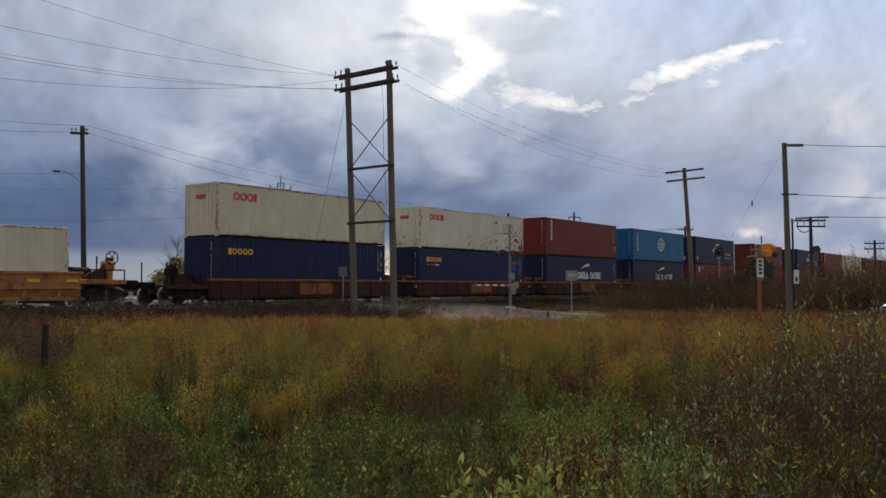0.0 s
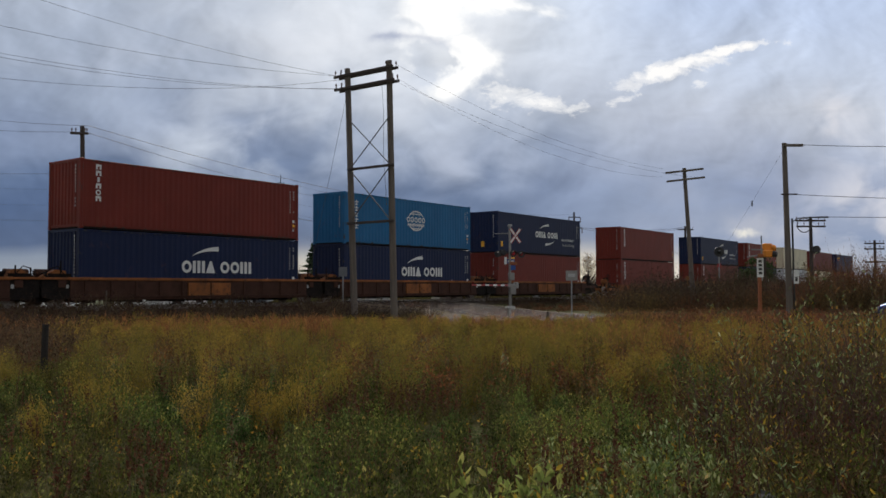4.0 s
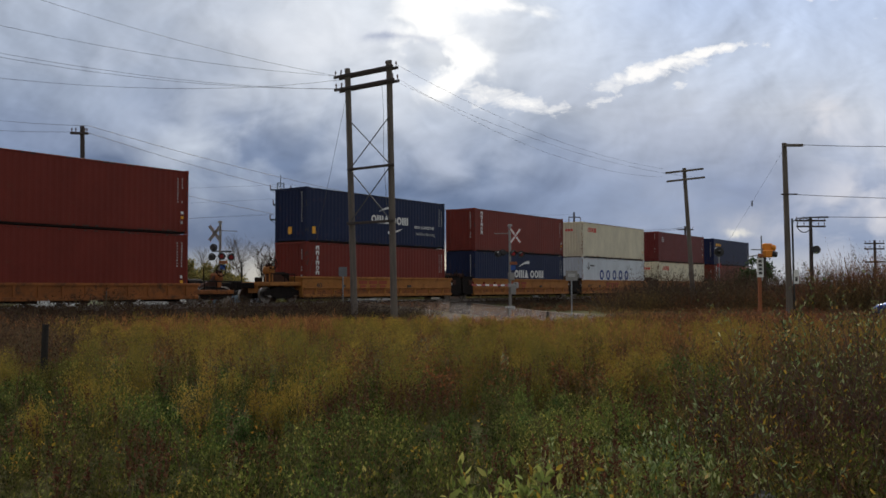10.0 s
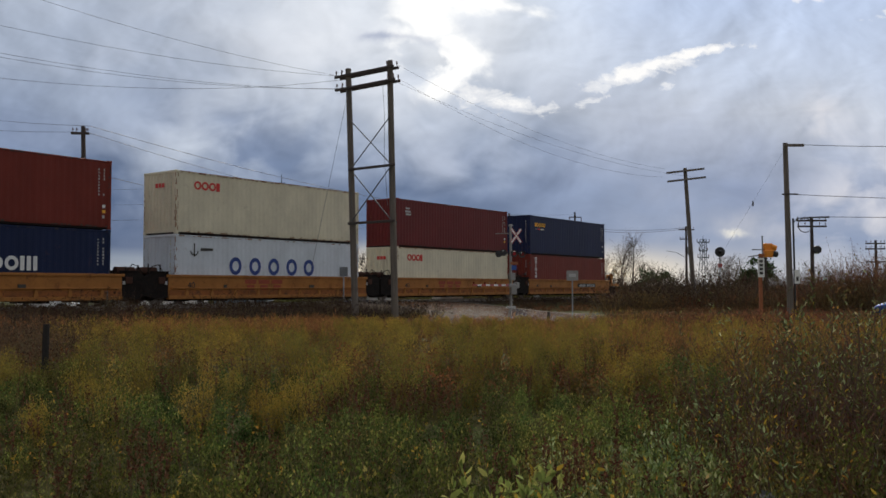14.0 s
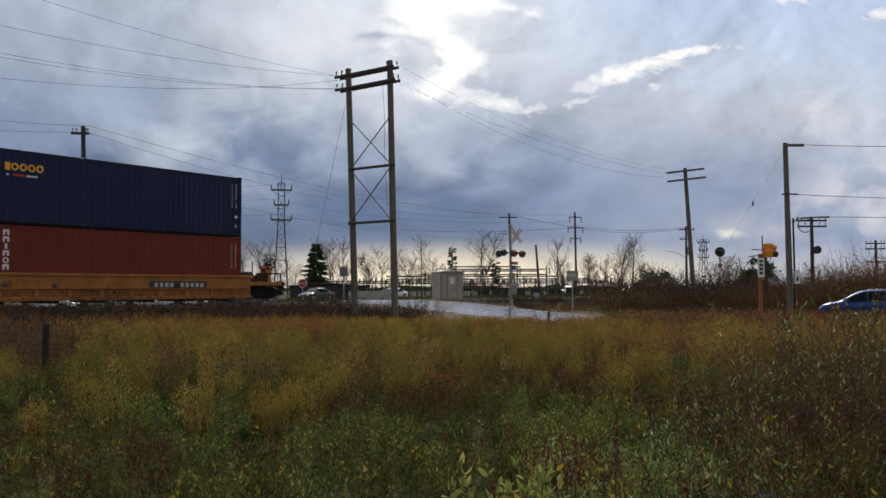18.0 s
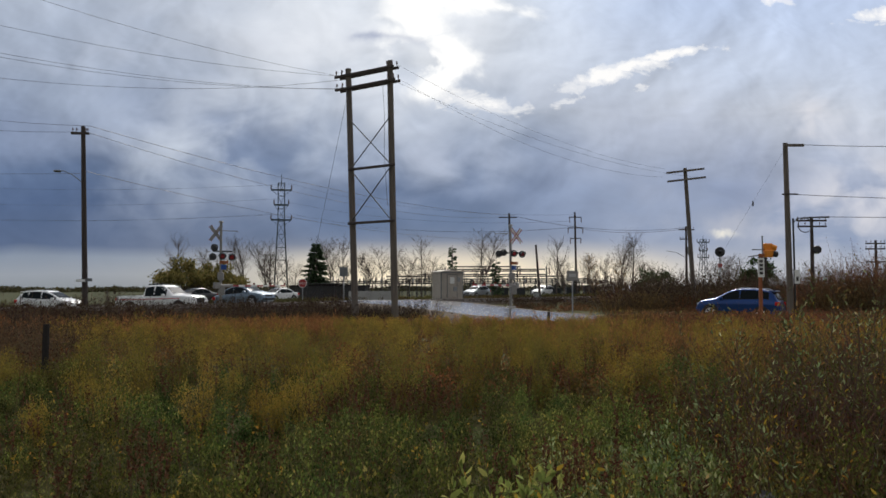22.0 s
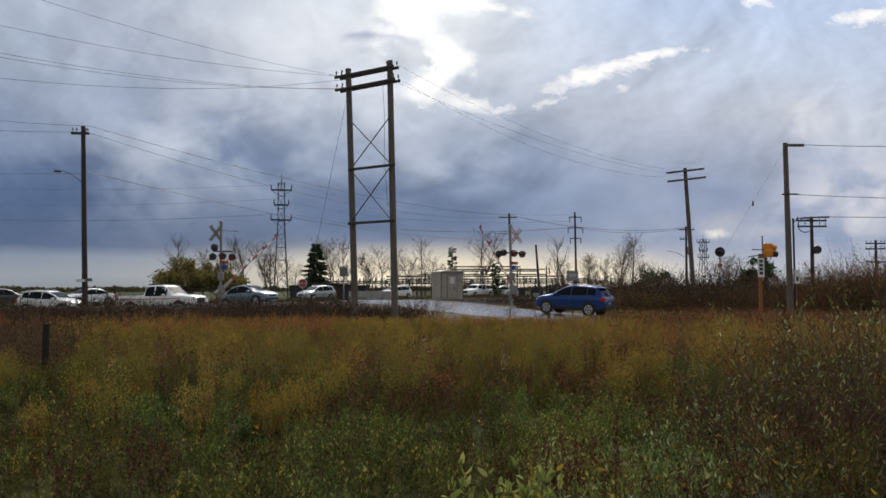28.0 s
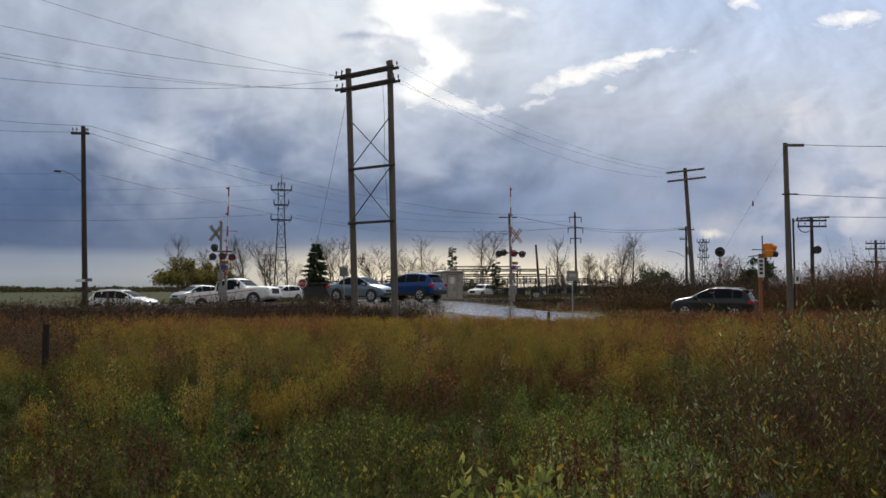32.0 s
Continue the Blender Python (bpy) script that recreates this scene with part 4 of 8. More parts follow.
def well_car(u0, style, first, last):
    """A well unit for one stack. Its x runs with the container; ends and bogies sit in the gaps beside it."""
    paint, top, ribs, label = style
    mat = M[paint]
    root = thing("well_car", pose(0, 0, 0), label, "rail car", "well cars of the train")
    lo, hi = 0.05, top - WELL_Z
    for y0, y1, out in ((-0.16, -0.04, -1), (CW + 0.04, CW + 0.16, 1)):
        g = Geo()
        g.box(-0.45, CL + 0.45, y0, y1, lo, hi - 0.10, 0.01)
        g.box(-0.45, CL + 0.45, min(y0, y1) - 0.06, max(y0, y1) + 0.06, lo - 0.10, lo + 0.06, 0.015)
        sill = part("side_sill", g, mat, root)
        part("top_chord", Geo().box(-0.55, CL + 0.55, y0 - 0.05, y1 + 0.05, hi - 0.12, hi, 0.015), M["orange"] if paint == "rust" else mat, sill)
        if ribs:
            for r in range(ribs):
                x = 0.2 + (CL - 0.4) * r / (ribs - 1)
                yo = y0 - 0.06 if out < 0 else y1
                part("rib", cached(("rib", paint, top), lambda: Geo().box(-0.05, 0.05, 0, 0.06, lo, hi - 0.12, 0.01).mesh("rib")), mat, sill, m=pose(x, yo, 0))
    if paint in ("ttx", "ochre"):
        # a ledge along the sill, a darker lower chord and stirrups under it
        part("ledge", Geo().box(-0.35, CL + 0.35, -0.25, -0.15, lo + 0.36, lo + 0.41, 0.01), mat, root)
        part("lower_chord", Geo().box(-0.40, CL + 0.40, -0.185, -0.15, lo + 0.04, lo + 0.30, 0.01), M["orange"], root, "grimy lower chord")
        for r in range(9):
            x = 0.5 + r * (CL - 1.0) / 8
            part("bracket", cached(("stirrup", paint), lambda: Geo().prism([(-0.10, 0.0), (-0.04, 0.33), (0.04, 0.33), (0.10, 0.0)], -0.20, -0.15).mesh("bracket")), mat, root, m=pose(x, -0.03, lo + 0.04))
            if r < 8:
                part("hose_run", cached("hose_run", lambda: Geo().box(-0.45, 0.45, -0.14, -0.06, -0.12, -0.03, 0.02).mesh("hose_run")), M["grime"], root, m=pose(x + 0.7, 0, lo))
    elif paint == "rust":
        part("ledge", Geo().box(-0.35, CL + 0.35, -0.27, -0.15, lo + 0.02, lo + 0.06, 0.01), mat, root)
    for r in range(6):
        x = 0.6 + r * (CL - 1.2) / 5
        part("floor_beam", cached("floor_beam", lambda: Geo().box(-0.15, 0.15, -0.04, CW + 0.04, -0.16, -0.01).mesh("floor_beam")), M["grime"], root, m=pose(x, 0, 0))
    for end, sgn in ((0.0, -1), (CL, 1)):
        open_end = (sgn < 0 and first) or (sgn > 0 and last)
        length = 2.6 if open_end else 1.55
        a, b = sorted((end + sgn * 0.30, end + sgn * length))
        g = Geo()
        g.box(a, b, -0.08, CW + 0.08, hi - 0.50, hi - 0.30, 0.02)
        g.box(min(end + sgn * 0.2, end + sgn * 0.45), max(end + sgn * 0.2, end + sgn * 0.45), -0.10, CW + 0.10, lo, hi, 0.02)
        g.box(a, b, CW / 2 - 0.35, CW / 2 + 0.35, 0.18, hi - 0.48, 0.02)
        part("end_deck", g, mat if open_end else M["grime"], root)
        rnd = random.Random(int(u0 * 10) + sgn)
        if open_end:
            # drawbar, brake wheel on its post, rails and hoses
            g = Geo().box(min(end + sgn * 2.5, end + sgn * 3.6), max(end + sgn * 2.5, end + sgn * 3.6), CW / 2 - 0.14, CW / 2 + 0.14, 0.42, 0.72, 0.04)
            g.box(min(end + sgn * 3.45, end + sgn * 3.75), max(end + sgn * 3.45, end + sgn * 3.75), CW / 2 - 0.22, CW / 2 + 0.22, 0.36, 0.80, 0.05)
            part("coupler", g, M["grime"], root)
            wx = end + sgn * 2.1
            g = Geo().box(wx - 0.14, wx + 0.14, 0.35, 0.75, hi - 0.32, hi + 0.45, 0.05).box(wx - 0.22, wx + 0.22, 0.30, 0.85, hi + 0.1, hi + 0.5, 0.08)
            ramp = Geo().prism([(end + sgn * 0.75, hi - 0.32), (end + sgn * 2.25, hi - 0.32), (end + sgn * 2.28, hi + 0.62), (end + sgn * 2.05, hi + 0.62), (end + sgn * 1.75, hi + 0.18), (end + sgn * 1.2, hi - 0.02)], 0.42, 0.60)
            part("brake_ramp", ramp, M["rust"], root, "rust-brown sloping brake platform")
            part("brake_cylinder", Geo().rod((end + sgn * 0.65, 1.0, hi - 0.02), (end + sgn * 1.45, 1.0, hi - 0.02), 0.26, 0.24, 12), M["grime"], root, smooth_it=True)
            part("brake_stand", g, M["grime"] if paint == "rust" else mat, root)
            g = Geo()
            for a0 in range(0, 360, 30):
                w0, w1 = radians(a0), radians(a0 + 30)
                c = (wx, 0.26, hi + 0.62)
                g.rod((c[0] + 0.28 * math.cos(w0), c[1], c[2] + 0.28 * math.sin(w0)), (c[0] + 0.28 * math.cos(w1), c[1], c[2] + 0.28 * math.sin(w1)), 0.025, n=5)
                if a0 % 60 == 0:
                    g.rod(c, (c[0] + 0.28 * math.cos(w0), c[1], c[2] + 0.28 * math.sin(w0)), 0.016, n=4)
            part("brake_wheel", g, M["grime"], root)
            for x in (end + sgn * 0.9, end + sgn * 1.6, end + sgn * 2.5):
                part("rail_post", Geo().rod((x, -0.05, hi - 0.32), (x, -0.05, hi + 0.12), 0.03, n=6), M["grime"], root)
            part("grab_rail", Geo().rod((end + sgn * 0.9, -0.05, hi + 0.10), (end + sgn * 2.5, -0.05, hi + 0.10), 0.03, n=6), M["grime"], root)
            for x in (end + sgn * 1.2, end + sgn * 2.55):
                part("end_post", Geo().rod((x, CW - 0.3, hi - 0.32), (x, CW - 0.3, hi + 0.75), 0.035, n=6), M["grime"], root)
            for q in range(5):
                x = end + sgn * rnd.uniform(0.7, 2.3)
                y = rnd.uniform(0.6, 2.2)
                part("brake_gear", Geo().box(x - 0.18, x + 0.18, y - 0.15, y + 0.15, hi - 0.32, hi - 0.32 + rnd.uniform(0.15, 0.5), 0.05), M["grime"], root)
            wheelset(root, end + sgn * 1.55)
        else:
            for q in range(6):
                x = end + sgn * rnd.uniform(0.55, 1.4)
                y = rnd.uniform(0.1, 2.2)
                part("brake_gear", Geo().box(x - 0.16, x + 0.16, y - 0.2, y + 0.2, hi - 0.32, hi - 0.32 + rnd.uniform(0.2, 0.62), 0.05), M["grime"], root)
            for x in (end + sgn * 0.75, end + sgn * 1.35):
                part("grab_iron", Geo().rod((x, 0.05, hi - 0.3), (x, 0.05, hi + rnd.uniform(0.2, 0.7)), 0.03, n=6), M["grime"], root)
            # black end platform with its side panel, gear boxes and rust-red valves on top
            dark = M["grime"]
            x_in, x_out = end + sgn * 0.42, end + sgn * 1.62
            g = Geo().prism([(x_in, 0.02), (x_in, hi + 0.10), (end + sgn * 1.30, hi + 0.10), (x_out, hi - 0.12), (x_out, 0.10), (end + sgn * 1.15, -0.02)], -0.13, -0.03)
            part("end_panel", g, dark, root)
            part("panel_rim", Geo().box(min(x_in, end + sgn * 1.32), max(x_in, end + sgn * 1.32), -0.17, 0.02, hi + 0.10, hi + 0.14, 0.01), dark, root)
            part("valve_box", Geo().box(min(end + sgn * 0.62, end + sgn * 0.95), max(end + sgn * 0.62, end + sgn * 0.95), -0.185, -0.12, hi - 0.42, hi - 0.12, 0.02), M["rust"], root, "rust-brown valve box")
            part("air_tank", Geo().rod((end + sgn * 0.6, 0.62, hi + 0.16), (end + sgn * 1.5, 0.62, hi + 0.16), 0.17, n=12), M["rust"], root, "rust-brown air tank", smooth_it=True)
            part("hose", Geo().tube([(end + sgn * 0.7, -0.10, hi + 0.12), (end + sgn * 0.95, -0.12, hi + 0.42), (end + sgn * 1.25, -0.08, hi + 0.34), (end + sgn * 1.5, -0.06, hi + 0.05)], 0.022, 5), M["grime"], root)
            if paint == "rust":
                part("step_ramp", Geo().prism([(end + sgn * 0.42, hi), (end + sgn * 0.55, hi + 0.26), (end + sgn * 0.95, hi + 0.30), (end + sgn * 1.5, hi + 0.05), (end + sgn * 1.6, hi - 0.10), (end + sgn * 0.42, hi - 0.10)], 0.06, 0.30), M["orange"], root, "rusty orange ramp over the coupling")
                part("coupling_bar", Geo().box(min(end + sgn * 0.3, end + sgn * 1.7), max(end + sgn * 0.3, end + sgn * 1.7), -0.20, -0.10, hi - 0.10, hi - 0.01, 0.01), M["orange"], root)
            part("stripe_plate", Geo().box(min(end + sgn * 0.50, end + sgn * 0.62), max(end + sgn * 0.50, end + sgn * 0.62), -0.142, -0.128, hi - 0.45, hi - 0.30), M["ink_dim"], root)
            if sgn > 0:
                wheelset(root, end + 1.65)
    return root


def sill_marks(root, i, paint, top):
    y = -0.215
    hi = top - WELL_Z

    def flat(name, ink, bars, label=""):
        for x0, x1, z0, z1 in bars:
            part(name, Geo().box(x0, x1, y - 0.006, y + 0.06, z0, z1), M[ink], root, label)

    if paint == "ttx":
        for x0 in (3.9, 4.75, 5.6):
            if i != 10:
                part("company_mark", Geo().box(x0, x0 + 0.70, -0.172, -0.150, hi - 0.40, hi - 0.20), M["red_brown_ink"], root, "faded red-brown company mark")
                part("company_mark", Geo().box(x0 + 0.12, x0 + 0.58, -0.172, -0.150, hi - 0.75, hi - 0.46), M["red_brown_ink"], root, "faded red-brown company mark")
        t = words(root, "40", 0.42, 0.55, hi - 0.62, "dark_ink")
        t.matrix_basis = pose(0.55, -0.175, hi - 0.62, 90, 0, 0)
        flat("hazard_bar", "dark_ink", [(8.2, 8.5, hi - 0.6, hi - 0.45), (2.6, 2.75, hi - 0.6, hi - 0.45)])
        if i == 10:
            flat("number_panel", "dark_ink", [(7.0, 10.0, hi - 0.62, hi - 0.30)], "black panel with worn white figures")
            g = Geo()
            for q in range(10):
                if q != 4:
                    g.box(7.2 + q * 0.27, 7.37 + q * 0.27, y - 0.012, y, hi - 0.55, hi - 0.37)
            part("figures", g, M["ink_dim"], root)
    elif paint == "ochre":
        flat("reflector", "yellow_ink", [(x, x + 0.5, hi - 0.42, hi - 0.30) for x in (1.2, 4.2, 7.4, 10.4, 12.0)], "yellow reflector strips")
    elif paint == "rust":
        flat("panel", "orange", [(5.2, 6.4, 0.10, hi - 0.2), (6.5, 7.6, 0.10, hi - 0.2)], "ochre painted sill panels")


STYLES = {"rust": ("rust", 2.06, 11, "rusty brown double-stack well car with ochre patches"), "orange": ("orange", 1.83, 13, "orange-brown well car with ribbed sides"),
          "ttx": ("ttx", 2.22, 0, "dull yellow double-stack well car with black ends"), "ochre": ("ochre", 2.28, 0, "dirty ochre well car with yellow reflectors")}
for i, (u0, *_) in enumerate(STACKS):
    kind = "rust" if i < 5 else "orange" if i == 5 else "ttx"
    car = well_car(u0, STYLES[kind], i in (0, 5, 6), i in (4, 5, 10))
    sill_marks(car, i, kind, STYLES[kind][1])
    train.append((car, u0, FACE_D, WELL_Z))
car = well_car(6.78, STYLES["ochre"], False, True)
sill_marks(car, 99, "ochre", 2.28)
train.append((car, 6.78, FACE_D, WELL_Z))


def train_shift(t):
    return 9.42 * t + 0.016 * t * t - 0.05 * max(0.0, min(t, 18.0) - 15.0) ** 2


def move_train():
    times = (0, 4, 8, 12, 14, 15, 16, 17, 18, 19, 20, 24, 28, 32)
    for ob, u0, d, z in train:
        walk(ob, [(t, track_pose(u0 - train_shift(t), d, z)) for t in times])

# ---- poles, wires and signals ----
M["white_sign"] = surface("white_sign_sheet", (0.75, 0.75, 0.73), 0.5, var=0.1, scale=4)
M["red_sign"] = surface("red_sign_sheet", (0.36, 0.03, 0.03), 0.5, var=0.12, scale=4)
M["grey_sign"] = surface("grey_sign_back", (0.16, 0.17, 0.18), 0.5, 0.3, var=0.15, scale=4)
M["amber"] = surface("amber_paint", (0.80, 0.27, 0.02), 0.5, var=0.15, scale=5)
M["rust_post"] = surface("rusty_orange_post", (0.30, 0.10, 0.04), 0.8, var=0.3, scale=4)
M["alu"] = surface("dull_aluminium", (0.27, 0.26, 0.245), 0.5, 0.5, var=0.15, scale=3)
M["blue_sign"] = surface("blue_sign_sheet", (0.02, 0.08, 0.30), 0.5, var=0.1, scale=4)
M["bungalow"] = surface("grey_bungalow_paint", (0.40, 0.355, 0.305), 0.65, var=0.15, scale=1.2, fine=20, dirt=(0.30, 0.27, 0.23), dirt_amount=0.35)
M["concrete"] = surface("pale_concrete", (0.36, 0.35, 0.33), 0.85, var=0.2, scale=1.0, fine=20, bump=0.3)
M["tower_steel"] = surface("dark_tower_steel", (0.055, 0.072, 0.078), 0.6, 0.4, var=0.2, scale=2)
M["porcelain"] = surface("brown_porcelain", (0.10, 0.05, 0.035), 0.3, var=0.2)


def lens(name, color, strength):
    m = bpy.data.materials.new(name)
    m.use_nodes = True
    b = m.node_tree.nodes["Principled BSDF"]
    b.inputs["Base Color"].default_value = (*color, 1)
    b.inputs["Roughness"].default_value = 0.2
    b.inputs["Emission Color"].default_value = (*color, 1)
    b.inputs["Emission Strength"].default_value = strength
    return m


M["red_lens"] = lens("red_signal_lens", (0.32, 0.015, 0.02), 0.03)
M["dark_lens"] = lens("unlit_red_lens", (0.16, 0.015, 0.015), 0.02)


def pole_shape(h, r0, r1, lean=(0, 0), depth=0.6):
    return Geo().tube([(lean[0] * (z / h), lean[1] * (z / h), z) for z in (-depth, 0, h * 0.33, h * 0.66, h)], [r0 * 1.02, r0, r0 + (r1 - r0) * 0.33, r0 + (r1 - r0) * 0.66, r1], 10)


def insulator(parent, x, y, z, up=1):
    me = cached(("insulator", up), lambda: Geo().rod((0, 0, 0), (0, 0, up * 0.10), 0.018, n=6).rod((0, 0, up * 0.10), (0, 0, up * 0.16), 0.042, 0.038, 8).rod((0, 0, up * 0.16), (0, 0, up * 0.21), 0.028, 0.034, 8).mesh("insulator"))
    part("insulator", me, M["porcelain"], parent, m=pose(x, y, z))


def utility_pole(x, y, h, r, arms, label, wood="wood", lean=(0, 0), rz=0, pins=True, z=None, tilt=0):
    """A wooden pole with crossarms: arms are (height, half-length left, half-length right)."""
    root = thing("utility_pole", pose(x, y, ground_z(x, y) if z is None else z, 0, 0, rz), label, "pole", "utility poles")
    part("shaft", pole_shape(h, r, r * 0.72, lean), M[wood], root, smooth_it=True)
    for az, l, rr in arms:
        cx, cy = lean[0] * az / h, lean[1] * az / h - r
        arm = part("crossarm", Geo().box(-l, rr, -0.05, 0.05, -0.06, 0.06, 0.012), M[wood], root, m=pose(cx, cy - 0.03, az, 0, tilt, 0))
        if pins:
            for xx in (-l + 0.08, -l * 0.5, rr * 0.5, rr - 0.08):
                insulator(arm, xx, 0, 0.06)
    return root


# The H-frame before the track: two poles tied by crossarms and cross-braces
HX, HY, HALF = -3.20, 38.7, 1.17
hf = thing("h_frame_pole", pose(HX, HY, 0.0, 0, 0, -36.7), "tall two-legged wooden H-frame power pole with cross-braces", "pole", "utility poles")
for x, lean in ((-HALF, 0.36), (HALF, 0.24)):
    part("leg", pole_shape(11.66, 0.158, 0.135, (-0.8 * lean, -0.6 * lean)), M["wood"], hf, smooth_it=True, m=pose(x + 0.10, 0.08, 0))
for z, l, r in ((11.32, 1.92, 1.62), (10.72, 1.88, 1.70)):
    for y in (-0.30, 0.05):
        arm = part("crossarm", Geo().box(-l, r, -0.045, 0.045, -0.06, 0.06, 0.012), M["wood_dark"], hf, m=pose(-0.13, y, z))
        for x in (-l + 0.10, -l + 0.45, r - 0.10, r - 0.38):
            insulator(arm, x, 0, 0.07)
for z, r in ((6.97, 1.62), (4.52, 1.60)):
    part("tie_beam", Geo().box(-1.12, r, -0.05, 0.05, -0.055, 0.055, 0.01), M["wood_dark"], hf, m=pose(-0.08, -0.28, z))
for z0, z1 in ((7.05, 9.15), (4.62, 6.90)):
    for a, b in ((z0, z1), (z1, z0)):
        part("brace", Geo().rod((-1.05, -0.22, a), (1.24, -0.22, b), 0.026, n=6), M["wire"], hf)
for x in (-1.05, 1.05):
    part("down_lead", Geo().tube([(x - 0.1, -0.4, 10.6), (x + 0.05, -0.45, 9.2), (x, -0.4, 7.5), (x + 0.1, -0.3, 5.2)], 0.010, 4), M["wire"], hf)

left_pole = utility_pole(-18.3, 44.3, 9.95, 0.15, [(9.55, 0.55, 0.35)], "dark wooden utility pole beyond the track with street lamp arm", "wood_dark", (-0.25, 0), z=0.0, rz=8)
g = Geo().tube([(-0.20, 0, 7.0), (-0.75, -0.05, 7.45), (-1.15, -0.1, 7.62), (-1.32, -0.1, 7.6)], 0.022, 6)
lamp_arm = part("lamp_arm", g, M["steel"], left_pole)
part("lamp_head", Geo().box(-1.62, -1.26, -0.2, -0.02, 7.54, 7.66, 0.04), M["grey_sign"], lamp_arm)
part("notice_plate", Geo().box(-0.42, 0.02, -0.22, -0.20, 1.95, 2.08), M["white_sign"], left_pole)
part("notice_plate", Geo().box(0.06, 0.36, -0.22, -0.20, 1.97, 2.13), M["grey_sign"], left_pole)

mid_pole = utility_pole(15.9, 55.0, 9.2, 0.16, [(9.0, 1.22, 1.16), (8.45, 1.20, 1.22)], "leaning grey wooden utility pole with two crossarms", "wood", (-0.50, 0), rz=-4, z=0.0, tilt=-6, pins=False)
right_pole = utility_pole(15.17, 38.0, 7.95, 0.145, [(7.82, 0.10, 0.75)], "tall grey wooden pole with cable riser and side arm", "wood", (-0.10, 0), pins=False, z=0.0)
part("conduit", Geo().rod((0.17, -0.12, 0), (0.13, -0.12, 4.6), 0.045, n=8), M["black"], right_pole)
part("plate", Geo().box(0.12, 0.34, -0.21, -0.19, 1.75, 2.35), M["white_sign"], right_pole, "small white plate")
part("plate_mark", Geo().box(0.18, 0.28, -0.216, -0.211, 1.85, 2.05), M["dark_ink"], right_pole)
g = Geo()
for a in range(0, 360, 20):
    w0, w1 = radians(a), radians(a + 20)
    g.rod((0.62 + 0.31 * math.cos(w0), -0.2, 4.30 + 0.31 * math.sin(w0)), (0.62 + 0.31 * math.cos(w1), -0.2, 4.30 + 0.31 * math.sin(w1)), 0.022, n=5)
part("cable_coil", g, M["wire"], right_pole)
part("cable_arm", Geo().tube([(0.14, -0.1, 4.4), (0.3, -0.15, 4.60), (0.8, -0.15, 4.64), (1.7, -0.15, 4.66)], [0.025, 0.025, 0.035, 0.045], 6), M["wire"], right_pole)
part("bracket", Geo().box(-0.35, 0.35, -0.22, -0.16, 5.63, 5.69), M["wood_dark"], right_pole)

utility_pole(7.1, 90.0, 9.6, 0.15, [(9.15, 1.1, 0.8)], "distant dark wooden utility pole with one crossarm", "wood_dark", (-0.3, 0), pins=False, z=-0.25)
utility_pole(10.25, 92.0, 6.4, 0.15, [], "short leaning dark wooden stub pole", "wood_dark", (-0.47, 0), z=-0.25)
u3 = utility_pole(18.35, 120.0, 12.3, 0.17, [(11.6, 0.85, 0.85), (10.1, 1.05, 1.1), (8.65, 0.75, 0.75)], "distant three-armed wooden power pole", "wood_dark", (-0.15, 0), pins=False, z=-0.25)
for z, l in ((11.6, 0.80), (10.1, 1.02), (8.65, 0.72)):
    for s in (-l, l):
        part("insulator_string", Geo().rod((s - 0.1, -0.2, z - 0.05), (s - 0.1, -0.2, z - 0.75), 0.06, n=6), M["porcelain"], u3)
u4 = utility_pole(28.0, 100.0, 8.9, 0.16, [(8.5, 0.9, 0.9), (7.4, 0.8, 0.5)], "distant wooden pole with transformer and street lamp", "wood_dark", pins=True, z=-0.25)
part("transformer", Geo().rod((0.32, 0, 5.6), (0.32, 0, 6.5), 0.25, n=10), M["steel"], u4)
part("lamp_arm", Geo().tube([(-0.1, 0, 5.3), (-1.2, 0, 5.9), (-2.3, 0, 6.05)], 0.035, 5), M["steel"], u4)
u5 = utility_pole(25.3, 59.5, 6.4, 0.15, [(6.15, 1.10, 0.95), (5.75, 1.05, 0.95)], "wooden pole with two crossarms behind the brush", "wood_dark", pins=True, z=0.0)
part("signal_ball", Geo().rod((0.25, -0.3, 4.15), (0.25, -0.05, 4.15), 0.28, n=12), M["black"], u5, "round black signal head")
u6 = utility_pole(39.9, 80.0, 5.9, 0.15, [(5.6, 1.05, 0.8), (5.1, 1.05, 0.8), (3.9, 1.0, 0.9)], "distant wooden pole with three crossarms", "wood_dark", pins=True, z=0.0)
u7 = utility_pole(26.0, 70.0, 4.1, 0.13, [(3.1, 0.6, 0.6)], "short far wooden pole with one crossarm", "wood_dark", pins=False, z=0.0)


